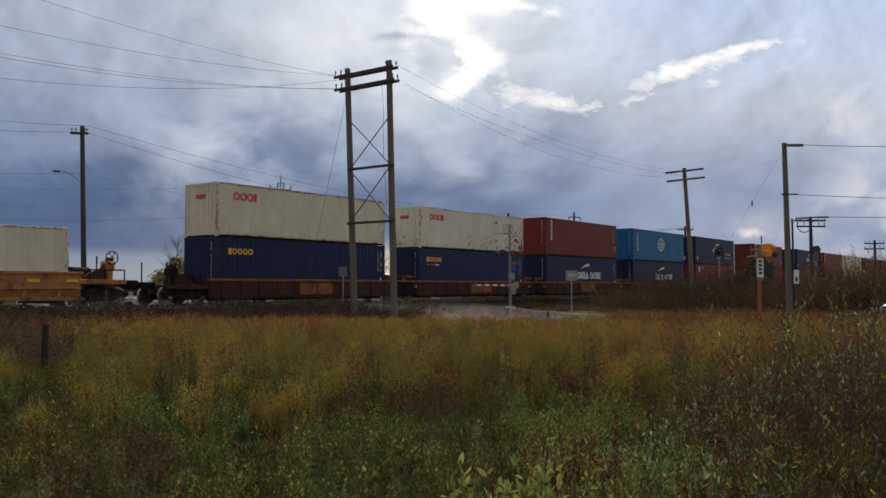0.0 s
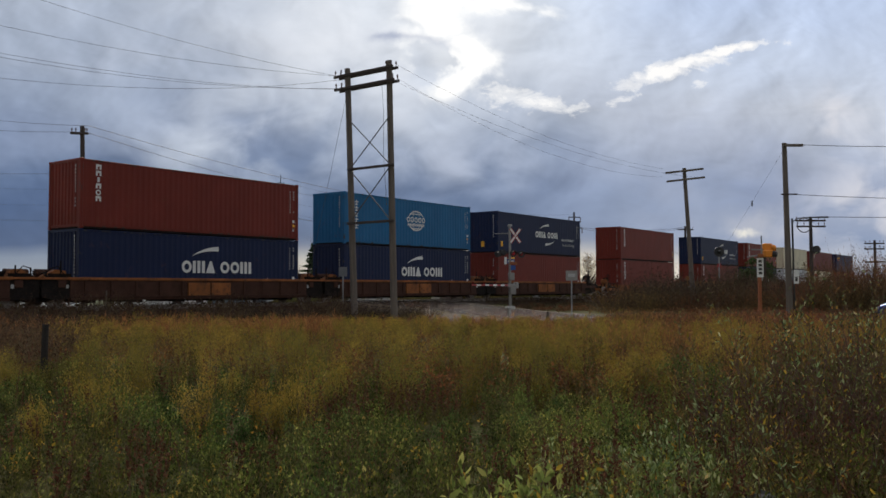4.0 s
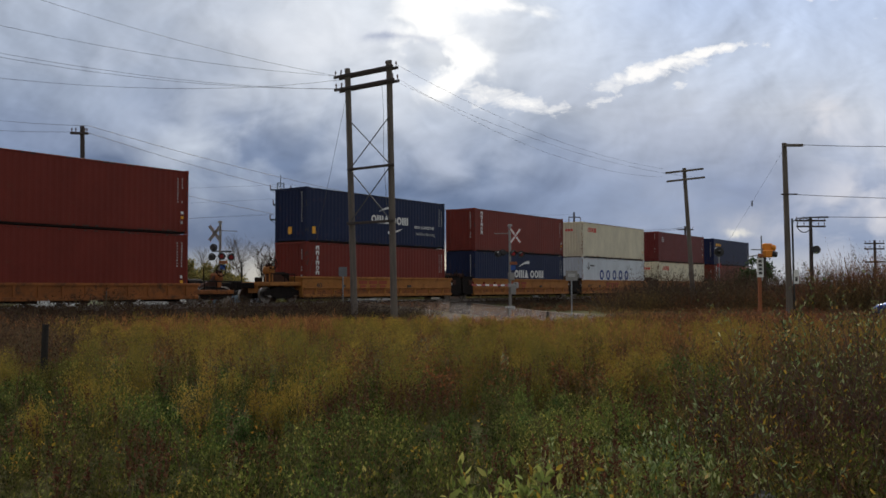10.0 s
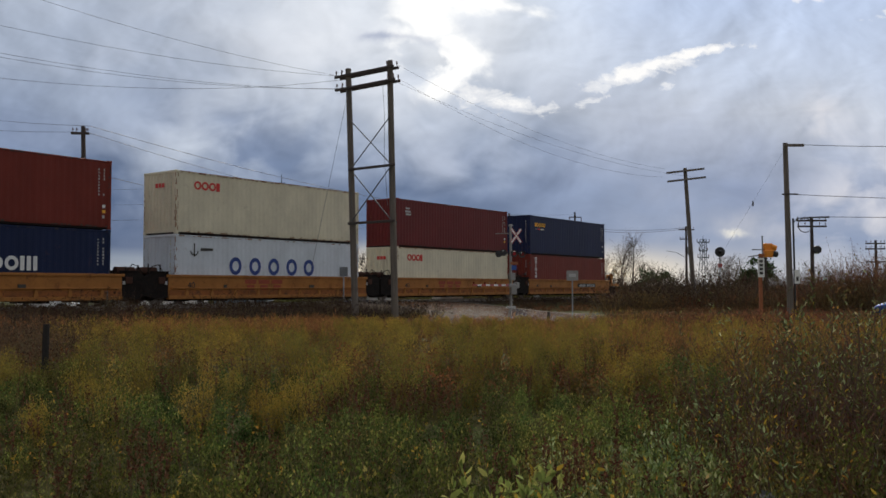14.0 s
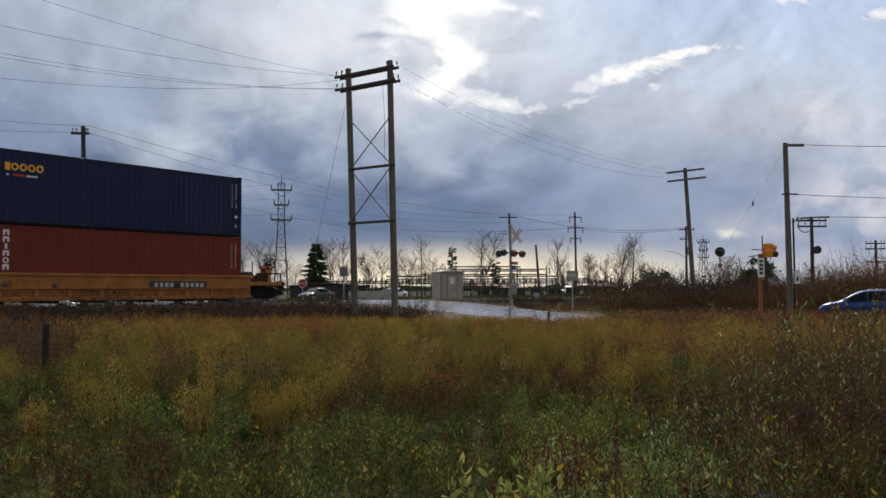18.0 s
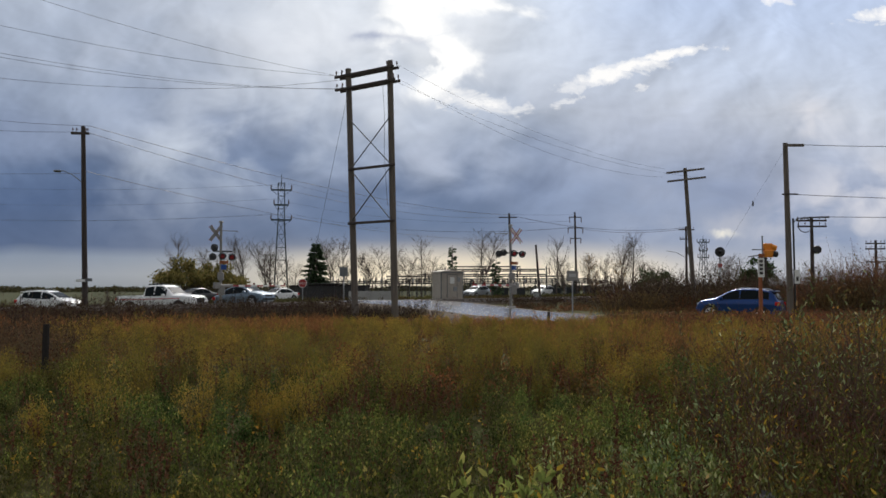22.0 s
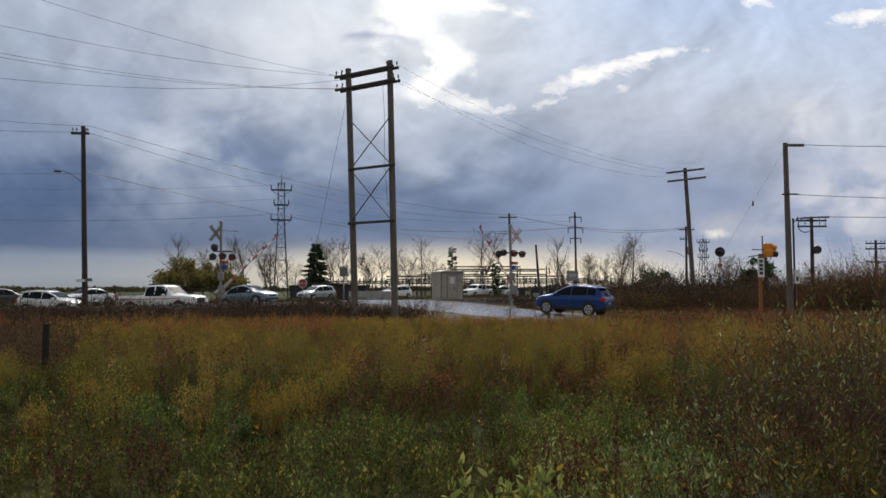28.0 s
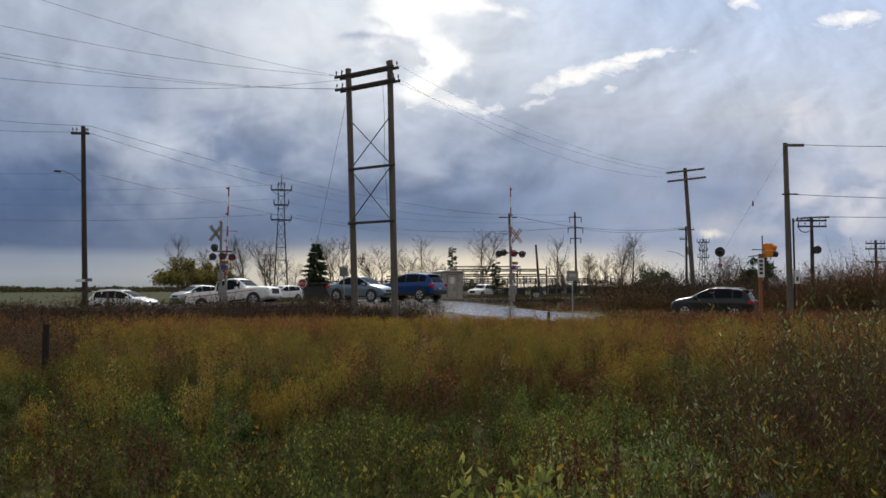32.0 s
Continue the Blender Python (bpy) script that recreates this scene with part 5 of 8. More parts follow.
def lattice_tower(x, y, h, w, label, arm_at, z=-0.25):
    root = thing("lattice_tower", pose(x, y, z, 0, 0, 12), label, "power tower", "lattice towers")
    def half(zz):
        return w * (1 - 0.55 * min(1, zz / (h * 0.6))) / 2
    for sx in (-1, 1):
        for sy in (-1, 1):
            g = Geo()
            zs = [0, h * 0.6, h * 0.93]
            for a, b in zip(zs, zs[1:]):
                g.beam((sx * half(a), sy * half(a), a), (sx * half(b), sy * half(b), b), 0.13, 0.13)
            part("leg", g, M["tower_steel"], root)
    n = 9
    for side in range(4):
        for i in range(n):
            z0, z1 = h * 0.93 * i / n, h * 0.93 * (i + 1) / n
            c0 = [(-half(z0), -half(z0)), (half(z0), -half(z0)), (half(z0), half(z0)), (-half(z0), half(z0))]
            c1 = [(-half(z1), -half(z1)), (half(z1), -half(z1)), (half(z1), half(z1)), (-half(z1), half(z1))]
            p, q = (c0[side], c1[(side + 1) % 4]) if i % 2 else (c0[(side + 1) % 4], c1[side])
            part("brace", Geo().beam((*p, z0), (*q, z1), 0.065, 0.065), M["tower_steel"], root)
            part("strut", Geo().beam((*c1[side], z1), (*c1[(side + 1) % 4], z1), 0.06, 0.06), M["tower_steel"], root)
    part("peak", Geo().rod((0, 0, h * 0.9), (0, 0, h), 0.09, 0.05, 6), M["tower_steel"], root)
    for az, l in arm_at:
        arm = part("crossarm", Geo().box(-l, l, -0.12, 0.12, az - 0.14, az + 0.14, 0.02).beam((-l, 0, az), (-half(az), 0, az - 0.9), 0.06, 0.06).beam((l, 0, az), (half(az), 0, az - 0.9), 0.06, 0.06), M["tower_steel"], root)
        for s in (-l, l):
            part("insulator_string", Geo().rod((s, 0, az + 0.1), (s, 0, az + 0.9), 0.12, 0.09, 6), M["porcelain"], arm)
    return root


lattice_tower(-28.2, 150.0, 21.6, 2.5, "tall dark steel lattice power tower with three crossarms", ((18.9, 1.75), (16.3, 1.25), (13.7, 1.75)))
lattice_tower(74.9, 250.0, 16.8, 3.0, "distant steel lattice power tower", ((14.8, 1.9), (12.4, 1.3), (10.4, 1.7)), z=-0.2)


def wire(points, r=0.012, sag=0.4, n=14, label="thin overhead power wire between poles"):
    a, b = Vector(points[0]), Vector(points[1])
    pts = [a.lerp(b, i / n) - Vector((0, 0, sag * 4 * (i / n) * (1 - i / n))) for i in range(n + 1)]
    tagged(part("overhead_wire", Geo().tube(pts, r, 4), M["wire"], None, label), category="wire", group="overhead wires")


HL, HR = (-4.75, 40.0), (-2.0, 37.9)
for a, b, sag in (((*HL, 11.45), (-19.5, 27.0, 13.15), 0.5), ((HL[0] + 0.3, HL[1] - 0.2, 11.4), (-19.5, 27.5, 11.35), 0.5), ((*HL, 10.85), (-19.5, 27.0, 10.2), 0.55), ((HL[0] + 0.3, HL[1] - 0.2, 10.85), (-19.5, 28.0, 10.2), 0.6), ((*HL, 11.3), (-19.5, 26.0, 8.85), 0.75)):
    wire((a, b), 0.007, sag)
for a, b, sag in (((*HR, 11.45), (14.1, 55.0, 9.15), 0.72), ((*HR, 10.85), (14.0, 55.0, 8.62), 1.0), ((HR[0] - 0.3, HR[1] + 0.2, 10.85), (16.2, 55.0, 8.6), 0.75)):
    wire((a, b), 0.0055, sag)
wire(((-4.4, 39.7, 10.7), (-7.6, 47.0, 0.6)), 0.008, 0.0, label="thin guy wire of the H-frame")
LT = ((-18.9, 44.2, 9.65), (-18.25, 44.3, 9.98), (-18.2, 44.2, 9.6))
for a, b, r, sag in ((LT[1], (-39.0, 62.0, 14.9), 0.010, 0.3), (LT[0], (-39.0, 60.0, 13.6), 0.010, 0.3), (LT[1], (7.4, 90.0, 9.1), 0.014, 0.9), (LT[2], (5.9, 90.0, 8.9), 0.012, 1.3),
                     ((-18.4, 44.2, 7.5), (-60.0, 80.0, 12.9), 0.009, 0.2), ((-18.3, 44.2, 7.6), (6.9, 90.0, 6.6), 0.012, 1.0)):
    wire((a, b), r, sag)
for z, e, dz in ((18.9, 1.75, 6.0), (16.3, -1.25, 5.0), (13.7, 1.75, 4.2), (13.7, -1.75, 4.0)):
    wire(((-28.2 + e, 150, z + 0.8), (-120, 190, z + dz)), 0.014, 1.2, label="distant overhead power wire")
    wire(((-28.2 + e, 150, z + 0.8), (17.5 + e * 0.3, 120, z * 0.35 + 5.1)), 0.012, 1.6, label="distant overhead power wire")
for a, b, sag in (((15.8, 37.9, 7.85), (34.0, 46.0, 9.6), 0.25), ((15.4, 37.8, 5.65), (34.0, 46.0, 6.3), 0.15), ((16.8, 37.8, 4.66), (34.0, 46.0, 5.5), 0.1)):
    wire((a, b), 0.013, sag)
wire(((15.0, 38.0, 7.6), (11.8, 43.3, 0.0)), 0.004, 0.05, label="slack guy wire on the pole")
part("guy_clamp", Geo().rod((0, 0, -0.12), (0, 0, 0.12), 0.035, n=6), M["wire"], right_pole, m=pose(-1.06, 1.42, 5.41))
wire(((18.4, 120, 9.9), (28.0, 100, 8.4)), 0.02, 0.6, label="distant overhead power wire")
wire(((7.6, 90, 9.0), (28.0, 100, 8.5)), 0.02, 0.8, label="distant overhead power wire")

# ---- level crossing signals ----
def flasher(parent, x, y, z, lit, face):
    head = part("flasher", Geo().ring((0, 0), 0.0, 0.21, -0.02, 0.02, 20).rod((0, 0, 0), (0, -face * 0.20, 0), 0.14, 0.12, 12), M["black"], parent, "round black flasher plate", m=pose(x, y, z))
    part("lens", Geo().rod((0, face * 0.02, 0), (0, face * 0.07, 0), 0.125, 0.11, 14), M["red_lens" if lit else "dark_lens"], head, "red lens")
    g = Geo()
    for a in range(0, 180, 20):
        w0, w1 = radians(a), radians(a + 20)
        g.add([(0.145 * math.cos(w0), face * 0.03, 0.145 * math.sin(w0)), (0.145 * math.cos(w1), face * 0.03, 0.145 * math.sin(w1)), (0.15 * math.cos(w1), face * 0.36, 0.15 * math.sin(w1)), (0.15 * math.cos(w0), face * 0.30, 0.15 * math.sin(w0))], [(0, 1, 2, 3)])
    part("hood", g, M["black"], head)


def crossing_mast(x, y, z, rz, label, cross_front, cross_x, heads, rod_to):
    """heads: (across, height, facing, lit) of each flasher."""
    root = thing("crossing_signal", pose(x, y, z, 0, 0, rz), label, "crossing signal", "crossing signals")
    part("mast", Geo().rod((0, 0, 0), (0, 0, 4.95), 0.085, 0.075, 12), M["alu"], root)
    part("base", Geo().box(-0.25, 0.25, -0.25, 0.25, -0.5, 0.04, 0.04), M["concrete"], root)
    part("gear_box", Geo().box(-0.12, 0.24, -0.48, -0.10, 0.75, 1.30, 0.03), M["alu"], root)
    part("gear_box", Geo().box(-0.16, 0.18, -0.40, -0.08, 1.6, 2.05, 0.03), M["alu"], root)
    for a in (54, -54):
        m = pose(cross_x, -0.12 * cross_front, 4.30, 0, a, 0)
        b = part("crossbuck", Geo().box(-0.50, 0.50, -0.012, 0.012, -0.08, 0.08), M["white_sign" if cross_front > 0 else "alu"], root, "white crossbuck blade with red border" if cross_front > 0 else "bare metal back of a crossbuck blade", m=m)
        for s in (-1, 1):
            part("border", Geo().box(-0.54, 0.54, -0.018 - 0.003 if cross_front > 0 else 0.014, -0.018 + 0.003 if cross_front > 0 else 0.02, s * 0.072 - 0.018, s * 0.072 + 0.018), M["red_sign"], b)
    part("light_arm", Geo().box(min(h[0] for h in heads), max(h[0] for h in heads), -0.035, 0.035, 3.22, 3.30, 0.01), M["black"], root)
    for sx, hz, face, lit in heads:
        flasher(root, sx, 0.16 * face, hz, lit, face)
        part("head_bracket", Geo().rod((sx, 0.16 * face, hz), (sx, 0, hz), 0.03, n=6), M["black"], root)
    part("bell", Geo().rod((0, -0.05, 4.9), (0, -0.05, 5.0), 0.16, 0.10, 12), M["alu"], root)
    part("notice", Geo().box(-0.05, 0.42, -0.12, -0.10, 2.55, 2.72), M["rust_post"], root, "small orange notice")
    part("notice", Geo().box(0.02, 0.32, -0.12, -0.10, 2.22, 2.50), M["blue_sign"], root, "small blue notice")
    part("side_rod", Geo().rod((0, 0, 4.45), (rod_to, 0, 4.42), 0.022, n=6), M["alu"], root)
    return root


def gate_arm(x, y, z, heading, length, label):
    """A striped arm on a pivot; it lies along +x when lowered."""
    root = thing("crossing_gate", pose(x, y, z, 0, 0, heading), label, "crossing gate", "crossing gates")
    n = 9
    for i in range(n):
        x0, x1 = 0.55 + (length - 0.55) * i / n, 0.55 + (length - 0.55) * (i + 1) / n
        h = 0.055 - 0.02 * i / n
        part("stripe", Geo().box(x0, x1, -0.02, 0.02, -h, h), M["white_sign" if i % 2 else "red_sign"], root)
    part("counterweight", Geo().box(-1.0, -0.55, -0.10, 0.10, -0.18, 0.18, 0.03), M["alu"], root)
    part("pivot_bracket", Geo().box(-0.6, 0.6, -0.05, 0.05, -0.09, 0.09, 0.02), M["alu"], root)
    for q in (0.45, 0.72, 0.98):
        part("arm_lamp", Geo().rod((length * q, 0, 0.06), (length * q, 0, 0.18), 0.05, n=8), M["dark_lens"], root)
    return root


NEAR_MAST, FAR_MAST = (4.06, 52.6, 0.45), (-12.72, 49.4, 0.45)
near_mast = crossing_mast(*NEAR_MAST, 12, "level crossing signal mast with crossbuck and red flashers", 1, 0.32, ((-0.70, 3.20, 1, False), (-0.40, 3.28, 1, False), (0.17, 3.22, -1, True), (0.68, 3.18, -1, False)), -0.95)
far_mast = crossing_mast(*FAR_MAST, 12, "level crossing signal mast seen from behind, red flashers", -1, -0.30, ((-0.45, 2.95, 1, False), (-0.36, 3.48, 1, False), (0.10, 2.98, -1, True), (0.62, 2.92, -1, True)), 0.95)
GATE_HEAD = math.degrees(math.atan2(RN.y, RN.x))
near_gate = gate_arm(4.12, 52.3, 1.75, GATE_HEAD + 180, 5.9, "red and white striped gate arm of the crossing")
far_gate = gate_arm(-12.45, 49.5, 1.75, GATE_HEAD, 5.7, "red and white striped gate arm of the crossing")
GATE_LIFT = ((0, 0), (25.5, 0), (26.2, 5), (27.5, 25), (28, 33), (29, 49), (30, 63), (31, 76), (32, 88))


def sign_post(name, x, y, h, plate, label, material="white_sign", post="steel", marks=True):
    z = ground_z(x, y)
    root = thing(name, pose(x, y, z), label, "sign")
    part("post", Geo().box(-0.035, 0.035, -0.03, 0.03, -0.3, h, 0.008), M[post], root)
    w, ph = plate
    part("plate", Geo().box(-w / 2, w / 2, -0.05, -0.034, h - ph, h, 0.004), M[material], root)
    if marks:
        part("plate_marks", Geo().box(-w * 0.3, w * 0.3, -0.056, -0.051, h - ph * 0.65, h - ph * 0.30), M["ink_dim"], root)
    return root


sign_post("road_sign", 7.2, 48.6, 2.55, (0.66, 0.56), "small pale sign with a worn mark on a thin post", "alu")
sign_post("road_sign", -5.45, 47.2, 2.02, (0.45, 0.52), "dark square sign seen from behind on a post", "grey_sign", marks=False)
# stop sign beyond the crossing
st = thing("stop_sign", pose(-11.4, 70.0, -0.25), "red octagonal stop sign on a steel post", "sign")
part("post", Geo().box(-0.03, 0.03, -0.03, 0.03, -0.3, 2.6), M["steel"], st)
part("plate", Geo().prism([(0.38 * math.cos(radians(22.5 + 45 * i)), 2.25 + 0.38 * math.sin(radians(22.5 + 45 * i))) for i in range(8)], -0.055, -0.035), M["red_sign"], st)
part("border", Geo().ring((0, 2.25), 0.34, 0.38, -0.062, -0.054, 8, 22.5, 382.5), M["white_sign"], st)
word = words(st, "STOP", 0.26, 0, 0, "ink")
word.matrix_basis = pose(-0.33, -0.060, 2.16, 90, 0, 0)
# warning signal on a mast by the road
ws = thing("warning_signal", pose(14.45, 39.6, 0.0), "amber warning signal over a white plate on a rusty post", "signal")
part("post", Geo().box(-0.07, 0.07, -0.07, 0.07, -0.3, 2.1, 0.01), M["rust_post"], ws)
part("mast", Geo().rod((0.12, 0, 1.9), (0.12, 0, 3.95), 0.035, n=8), M["steel"], ws)
part("plate", Geo().box(-0.14, 0.16, -0.10, -0.08, 2.05, 2.92, 0.004), M["white_sign"], ws)
for i in range(4):
    part("plate_mark", Geo().box(-0.07, 0.09, -0.106, -0.101, 2.18 + i * 0.18, 2.30 + i * 0.18), M["dark_ink"], ws)
for z, y in ((3.42, 0.10), (3.12, -0.05)):
    hd = part("lamp_housing", Geo().box(0.18, 0.60, y - 0.18, y + 0.16, z - 0.16, z + 0.18, 0.05), M["amber"], ws, "amber lamp housing", m=pose(0, 0, 0, 0, 0, 0))
    part("visor", Geo().rod((0.52, y - 0.1, z), (0.74, y - 0.1, z - 0.04), 0.15, 0.13, 12), M["black" if z < 3.3 else "amber"], hd)
part("bracket", Geo().rod((-0.55, 0, 2.98), (0.2, 0, 3.10), 0.03, n=6), M["steel"], ws)
part("bracket", Geo().rod((-0.35, 0, 3.32), (0.2, 0, 3.30), 0.025, n=6), M["steel"], ws)
part("junction_box", Geo().box(-0.08, 0.14, -0.14, -0.02, 2.95, 3.12, 0.02), M["rust_post"], ws)
# railway signal on a mast behind the brush
rs = thing("railway_signal", pose(22.3, 70.0, 0.0), "round black railway signal head on a thin mast", "signal")
part("mast", Geo().rod((0, 0, -0.3), (0, 0, 4.4), 0.06, n=8), M["steel"], rs)
part("head", Geo().ring((0, 4.45), 0.0, 0.40, -0.10, 0.02, 18).rod((0, -0.1, 4.45), (0.1, -0.45, 4.45), 0.17, 0.15, 12), M["black"], rs)
part("lower_plate", Geo().box(-0.15, 0.15, -0.05, 0.0, 3.2, 3.5), M["red_sign"], rs)

# ---- buildings and yard beyond the track ----
YARD = -0.25
bg = thing("signal_bungalow", pose(0.28, 68.0, 0.62, 0, 0, 24) @ Matrix.Diagonal((0.88, 0.88, 0.90, 1)), "grey sheet-metal railway signal bungalow with vents", "shed")
part("body", Geo().box(-1.05, 1.05, -1.0, 1.0, 0.15, 2.42, 0.03), M["bungalow"], bg)
part("roof", Geo().prism([(-1.15, 2.40), (-1.12, 2.50), (0, 2.66), (1.12, 2.50), (1.15, 2.40)], -1.1, 1.1), M["bungalow"], bg)
part("door", Geo().box(-0.45, 0.45, -1.03, -0.99, 0.25, 2.15, 0.01), M["bungalow"], bg)
for x0, x1, z0, z1 in ((-0.50, -0.46, 0.2, 2.2), (0.46, 0.50, 0.2, 2.2), (-0.50, 0.50, 2.2, 2.24)):
    part("door_frame", Geo().box(x0, x1, -1.045, -1.0, z0, z1), M["grey_sign"], bg)
for x in (-1.05, 1.05):
    part("corner_trim", Geo().box(x - 0.04, x + 0.04, -1.03, -0.95, 0.15, 2.42), M["grey_sign"], bg)
part("eave", Geo().box(-1.16, 1.16, -1.12, -1.08, 2.36, 2.44), M["grey_sign"], bg)
part("notice", Geo().box(-0.20, 0.20, -1.045, -1.032, 1.45, 2.0), M["white_sign"], bg)
part("vent", Geo().box(0.55, 0.80, -1.03, -1.0, 1.6, 2.0, 0.01), M["steel"], bg)
part("notice", Geo().box(1.052, 1.065, -0.3, 0.15, 1.5, 2.0), M["white_sign"], bg)
part("meter", Geo().box(0.1, 0.45, -1.12, -1.0, 0.8, 1.2, 0.02), M["steel"], bg)
part("foundation", Geo().box(-1.1, 1.1, -1.05, 1.05, -0.95, 0.16), M["concrete"], bg)
cb = thing("utility_cabinet", pose(9.05, 85.0, YARD), "slim grey metal utility cabinet", "cabinet")
part("body", Geo().box(-0.26, 0.26, -0.2, 0.2, 0, 1.3, 0.02), M["steel"], cb)
part("lid", Geo().box(-0.29, 0.29, -0.23, 0.23, 1.3, 1.36, 0.01), M["grey_sign"], cb)
wl = thing("yard_wall", pose(-7.0, 82.0, YARD, 0, 0, 4), "low pale concrete yard wall", "wall")
for i in range(4):
    part("panel", Geo().box(-2.0 + i * 1.0, -1.02 + i * 1.0, -0.1, 0.1, 0, 1.55, 0.02), M["concrete"], wl)
M["shed_wall"] = surface("dark_shed_boards", (0.045, 0.042, 0.042), 0.85, var=0.3, scale=2, fine=20, bump=0.3)
M["mesh"] = surface("dark_fence_mesh", (0.03, 0.03, 0.032), 0.7, 0.2, var=0.3, scale=4)
fn = thing("yard_fence", track_pose(71, 74.5, YARD) @ Matrix.Diagonal((1.56, 1, 1.2, 1)) @ pose(12.7, 0, 0), "dark chain-link fence with steel posts round the yard", "fence")
for i in range(31):
    x = -12.7 + i * 1.4
    part("post", cached("fence_post", lambda: Geo().rod((0, 0, 0), (0, 0, 2.0), 0.035, n=6).mesh("post")), M["mesh"], fn, m=pose(x, 0, 0))
g = Geo()
for i in range(142):
    g.beam((-12.7 + i * 0.3, 0, 0.05), (-12.7 + i * 0.3 + 0.9, 0, 1.9), 0.024, 0.024)
    g.beam((-12.7 + i * 0.3 + 0.9, 0.01, 0.05), (-12.7 + i * 0.3, 0.01, 1.9), 0.018, 0.018)
tagged(part("mesh", g, M["mesh"], fn), kind="stuff")
part("top_rail", Geo().rod((-12.7, 0, 2.0), (30.0, 0, 2.0), 0.03, n=6), M["mesh"], fn)
sb = thing("substation", pose(2.0, 130.0, YARD), "steel frames, busbars and switchgear of an electrical substation", "substation")
rnd = random.Random(11)
M["yard_steel"] = surface("dull_yard_steel", (0.045, 0.047, 0.05), 0.65, 0.4, var=0.3, scale=3)
for i in range(34):
    x = -21.5 + i * 1.40 + rnd.uniform(-0.3, 0.3)
    hgt = rnd.choice((3.3, 3.7, 4.4, 5.1)) if -8 < x < 14 else rnd.choice((2.7, 3.0, 3.3))
    y = rnd.choice((0.0, 2.5, 5.0))
    part("column", Geo().box(x - 0.09, x + 0.09, y - 0.09, y + 0.09, 0, hgt, 0.0), M["yard_steel"], sb)
    part("insulator_stack", Geo().rod((x + 0.45, y + 0.3, hgt - 1.2), (x + 0.45, y + 0.3, hgt - 0.2), 0.12, 0.08, 6), M["porcelain"], sb)
for z, x0, x1, y in ((2.55, -21.5, 24.6, 0), (2.85, -21.5, 22.6, 2.5), (3.15, -10.6, 20.0, 0.5), (3.55, -10.6, 16.0, -0.5), (3.9, -6.0, 14.0, 5.0), (4.35, -3.5, 12.0, 0.2), (4.65, -1.0, 13.5, 2.5), (5.0, 0.0, 9.5, 0)):
    part("busbar", Geo().box(x0, x1, y - 0.06, y + 0.06, z - 0.09, z + 0.09), M["yard_steel"], sb)
for i in range(56):
    x = -21.0 + i * 0.8
    part("switch", Geo().box(x - 0.10, x + 0.10, -0.1, 0.1, 2.65, 2.9 + rnd.uniform(0.1, 0.6), 0.02), M["yard_steel" if i % 3 else "steel"], sb)
for i in range(7):
    x = 4.0 + i * 2.7
    t = part("transformer", Geo().box(x - 0.9, x + 0.9, 1.2, 3.0, 0, rnd.uniform(1.6, 2.2), 0.05), M["yard_steel"], sb)
low = thing("low_building", pose(-15.0, 114.0, YARD), "long low dark shed beyond the track", "building")
part("wall", Geo().box(-4.9, 4.9, -2, 2, 0, 2.15), M["shed_wall"], low)
for i in range(12):
    part("batten", Geo().box(-4.8 + i * 0.86, -4.72 + i * 0.86, -2.05, -2.0, 0, 2.12), M["shed_wall"], low)
part("roof", Geo().prism([(-5.1, 2.12), (-5.1, 2.2), (0.0, 2.42), (5.1, 2.2), (5.1, 2.12)], -2.3, 2.3), M["grime"], low)
# posts of the field fence
M["old_post"] = surface("blackened_post_wood", (0.022, 0.018, 0.016), 0.95, var=0.4, scale=4, fine=30, bump=0.5)
for x, y, h, r, wood in ((-5.97, 13.0, 1.06, 0.055, "old_post"), (2.66, 13.9, 0.62, 0.035, "wood_dark"), (-17.4, 45.0, 1.15, 0.05, "wood"), (4.35, 36.2, 0.60, 0.07, "wood_dark"), (-25.4, 52.0, 1.2, 0.04, "wood"), (-13.6, 35.0, 1.0, 0.03, "wood")):
    p = thing("fence_post", pose(x, y, ground_z(x, y)), "weathered wooden fence post standing in the weeds", "post", "fence posts")
    part("shaft", Geo().rod((0, 0, -0.3), (0.02, 0, h), r, r * 0.9, 8), M[wood], p)
# ---- road vehicles ----
def car_paint(name, color, metal=0.3):
    m = surface(name, color, 0.30, metal, var=0.08, scale=2, fine=30, bump=0.0, dirt=tuple(c * 0.6 + 0.04 for c in color), dirt_amount=0.1)
    m.node_tree.nodes["Principled BSDF"].inputs["Coat Weight"].default_value = 0.25
    return m


M["car_blue"] = car_paint("blue_car_paint", (0.004, 0.042, 0.185), 0.45)
M["car_white"] = car_paint("white_car_paint", (0.80, 0.80, 0.79), 0.0)
M["car_silver"] = car_paint("silver_car_paint", (0.42, 0.45, 0.47), 0.5)
M["car_slate"] = car_paint("slate_blue_car_paint", (0.16, 0.22, 0.28), 0.4)
M["car_black"] = car_paint("black_car_paint", (0.010, 0.010, 0.013), 0.2)
M["car_dark"] = car_paint("dark_grey_car_paint", (0.05, 0.05, 0.055), 0.3)
M["car_flatbed"] = surface("yellow_timber_load", (0.38, 0.24, 0.09), 0.7, var=0.3, scale=3)
M["tyre"] = surface("tyre_rubber", (0.016, 0.016, 0.017), 0.85, var=0.3, scale=8)
M["alloy"] = surface("alloy_wheel", (0.55, 0.55, 0.56), 0.4, 0.5, var=0.15, scale=6)
M["trim"] = surface("black_plastic_trim", (0.02, 0.02, 0.021), 0.65, var=0.2, scale=6)
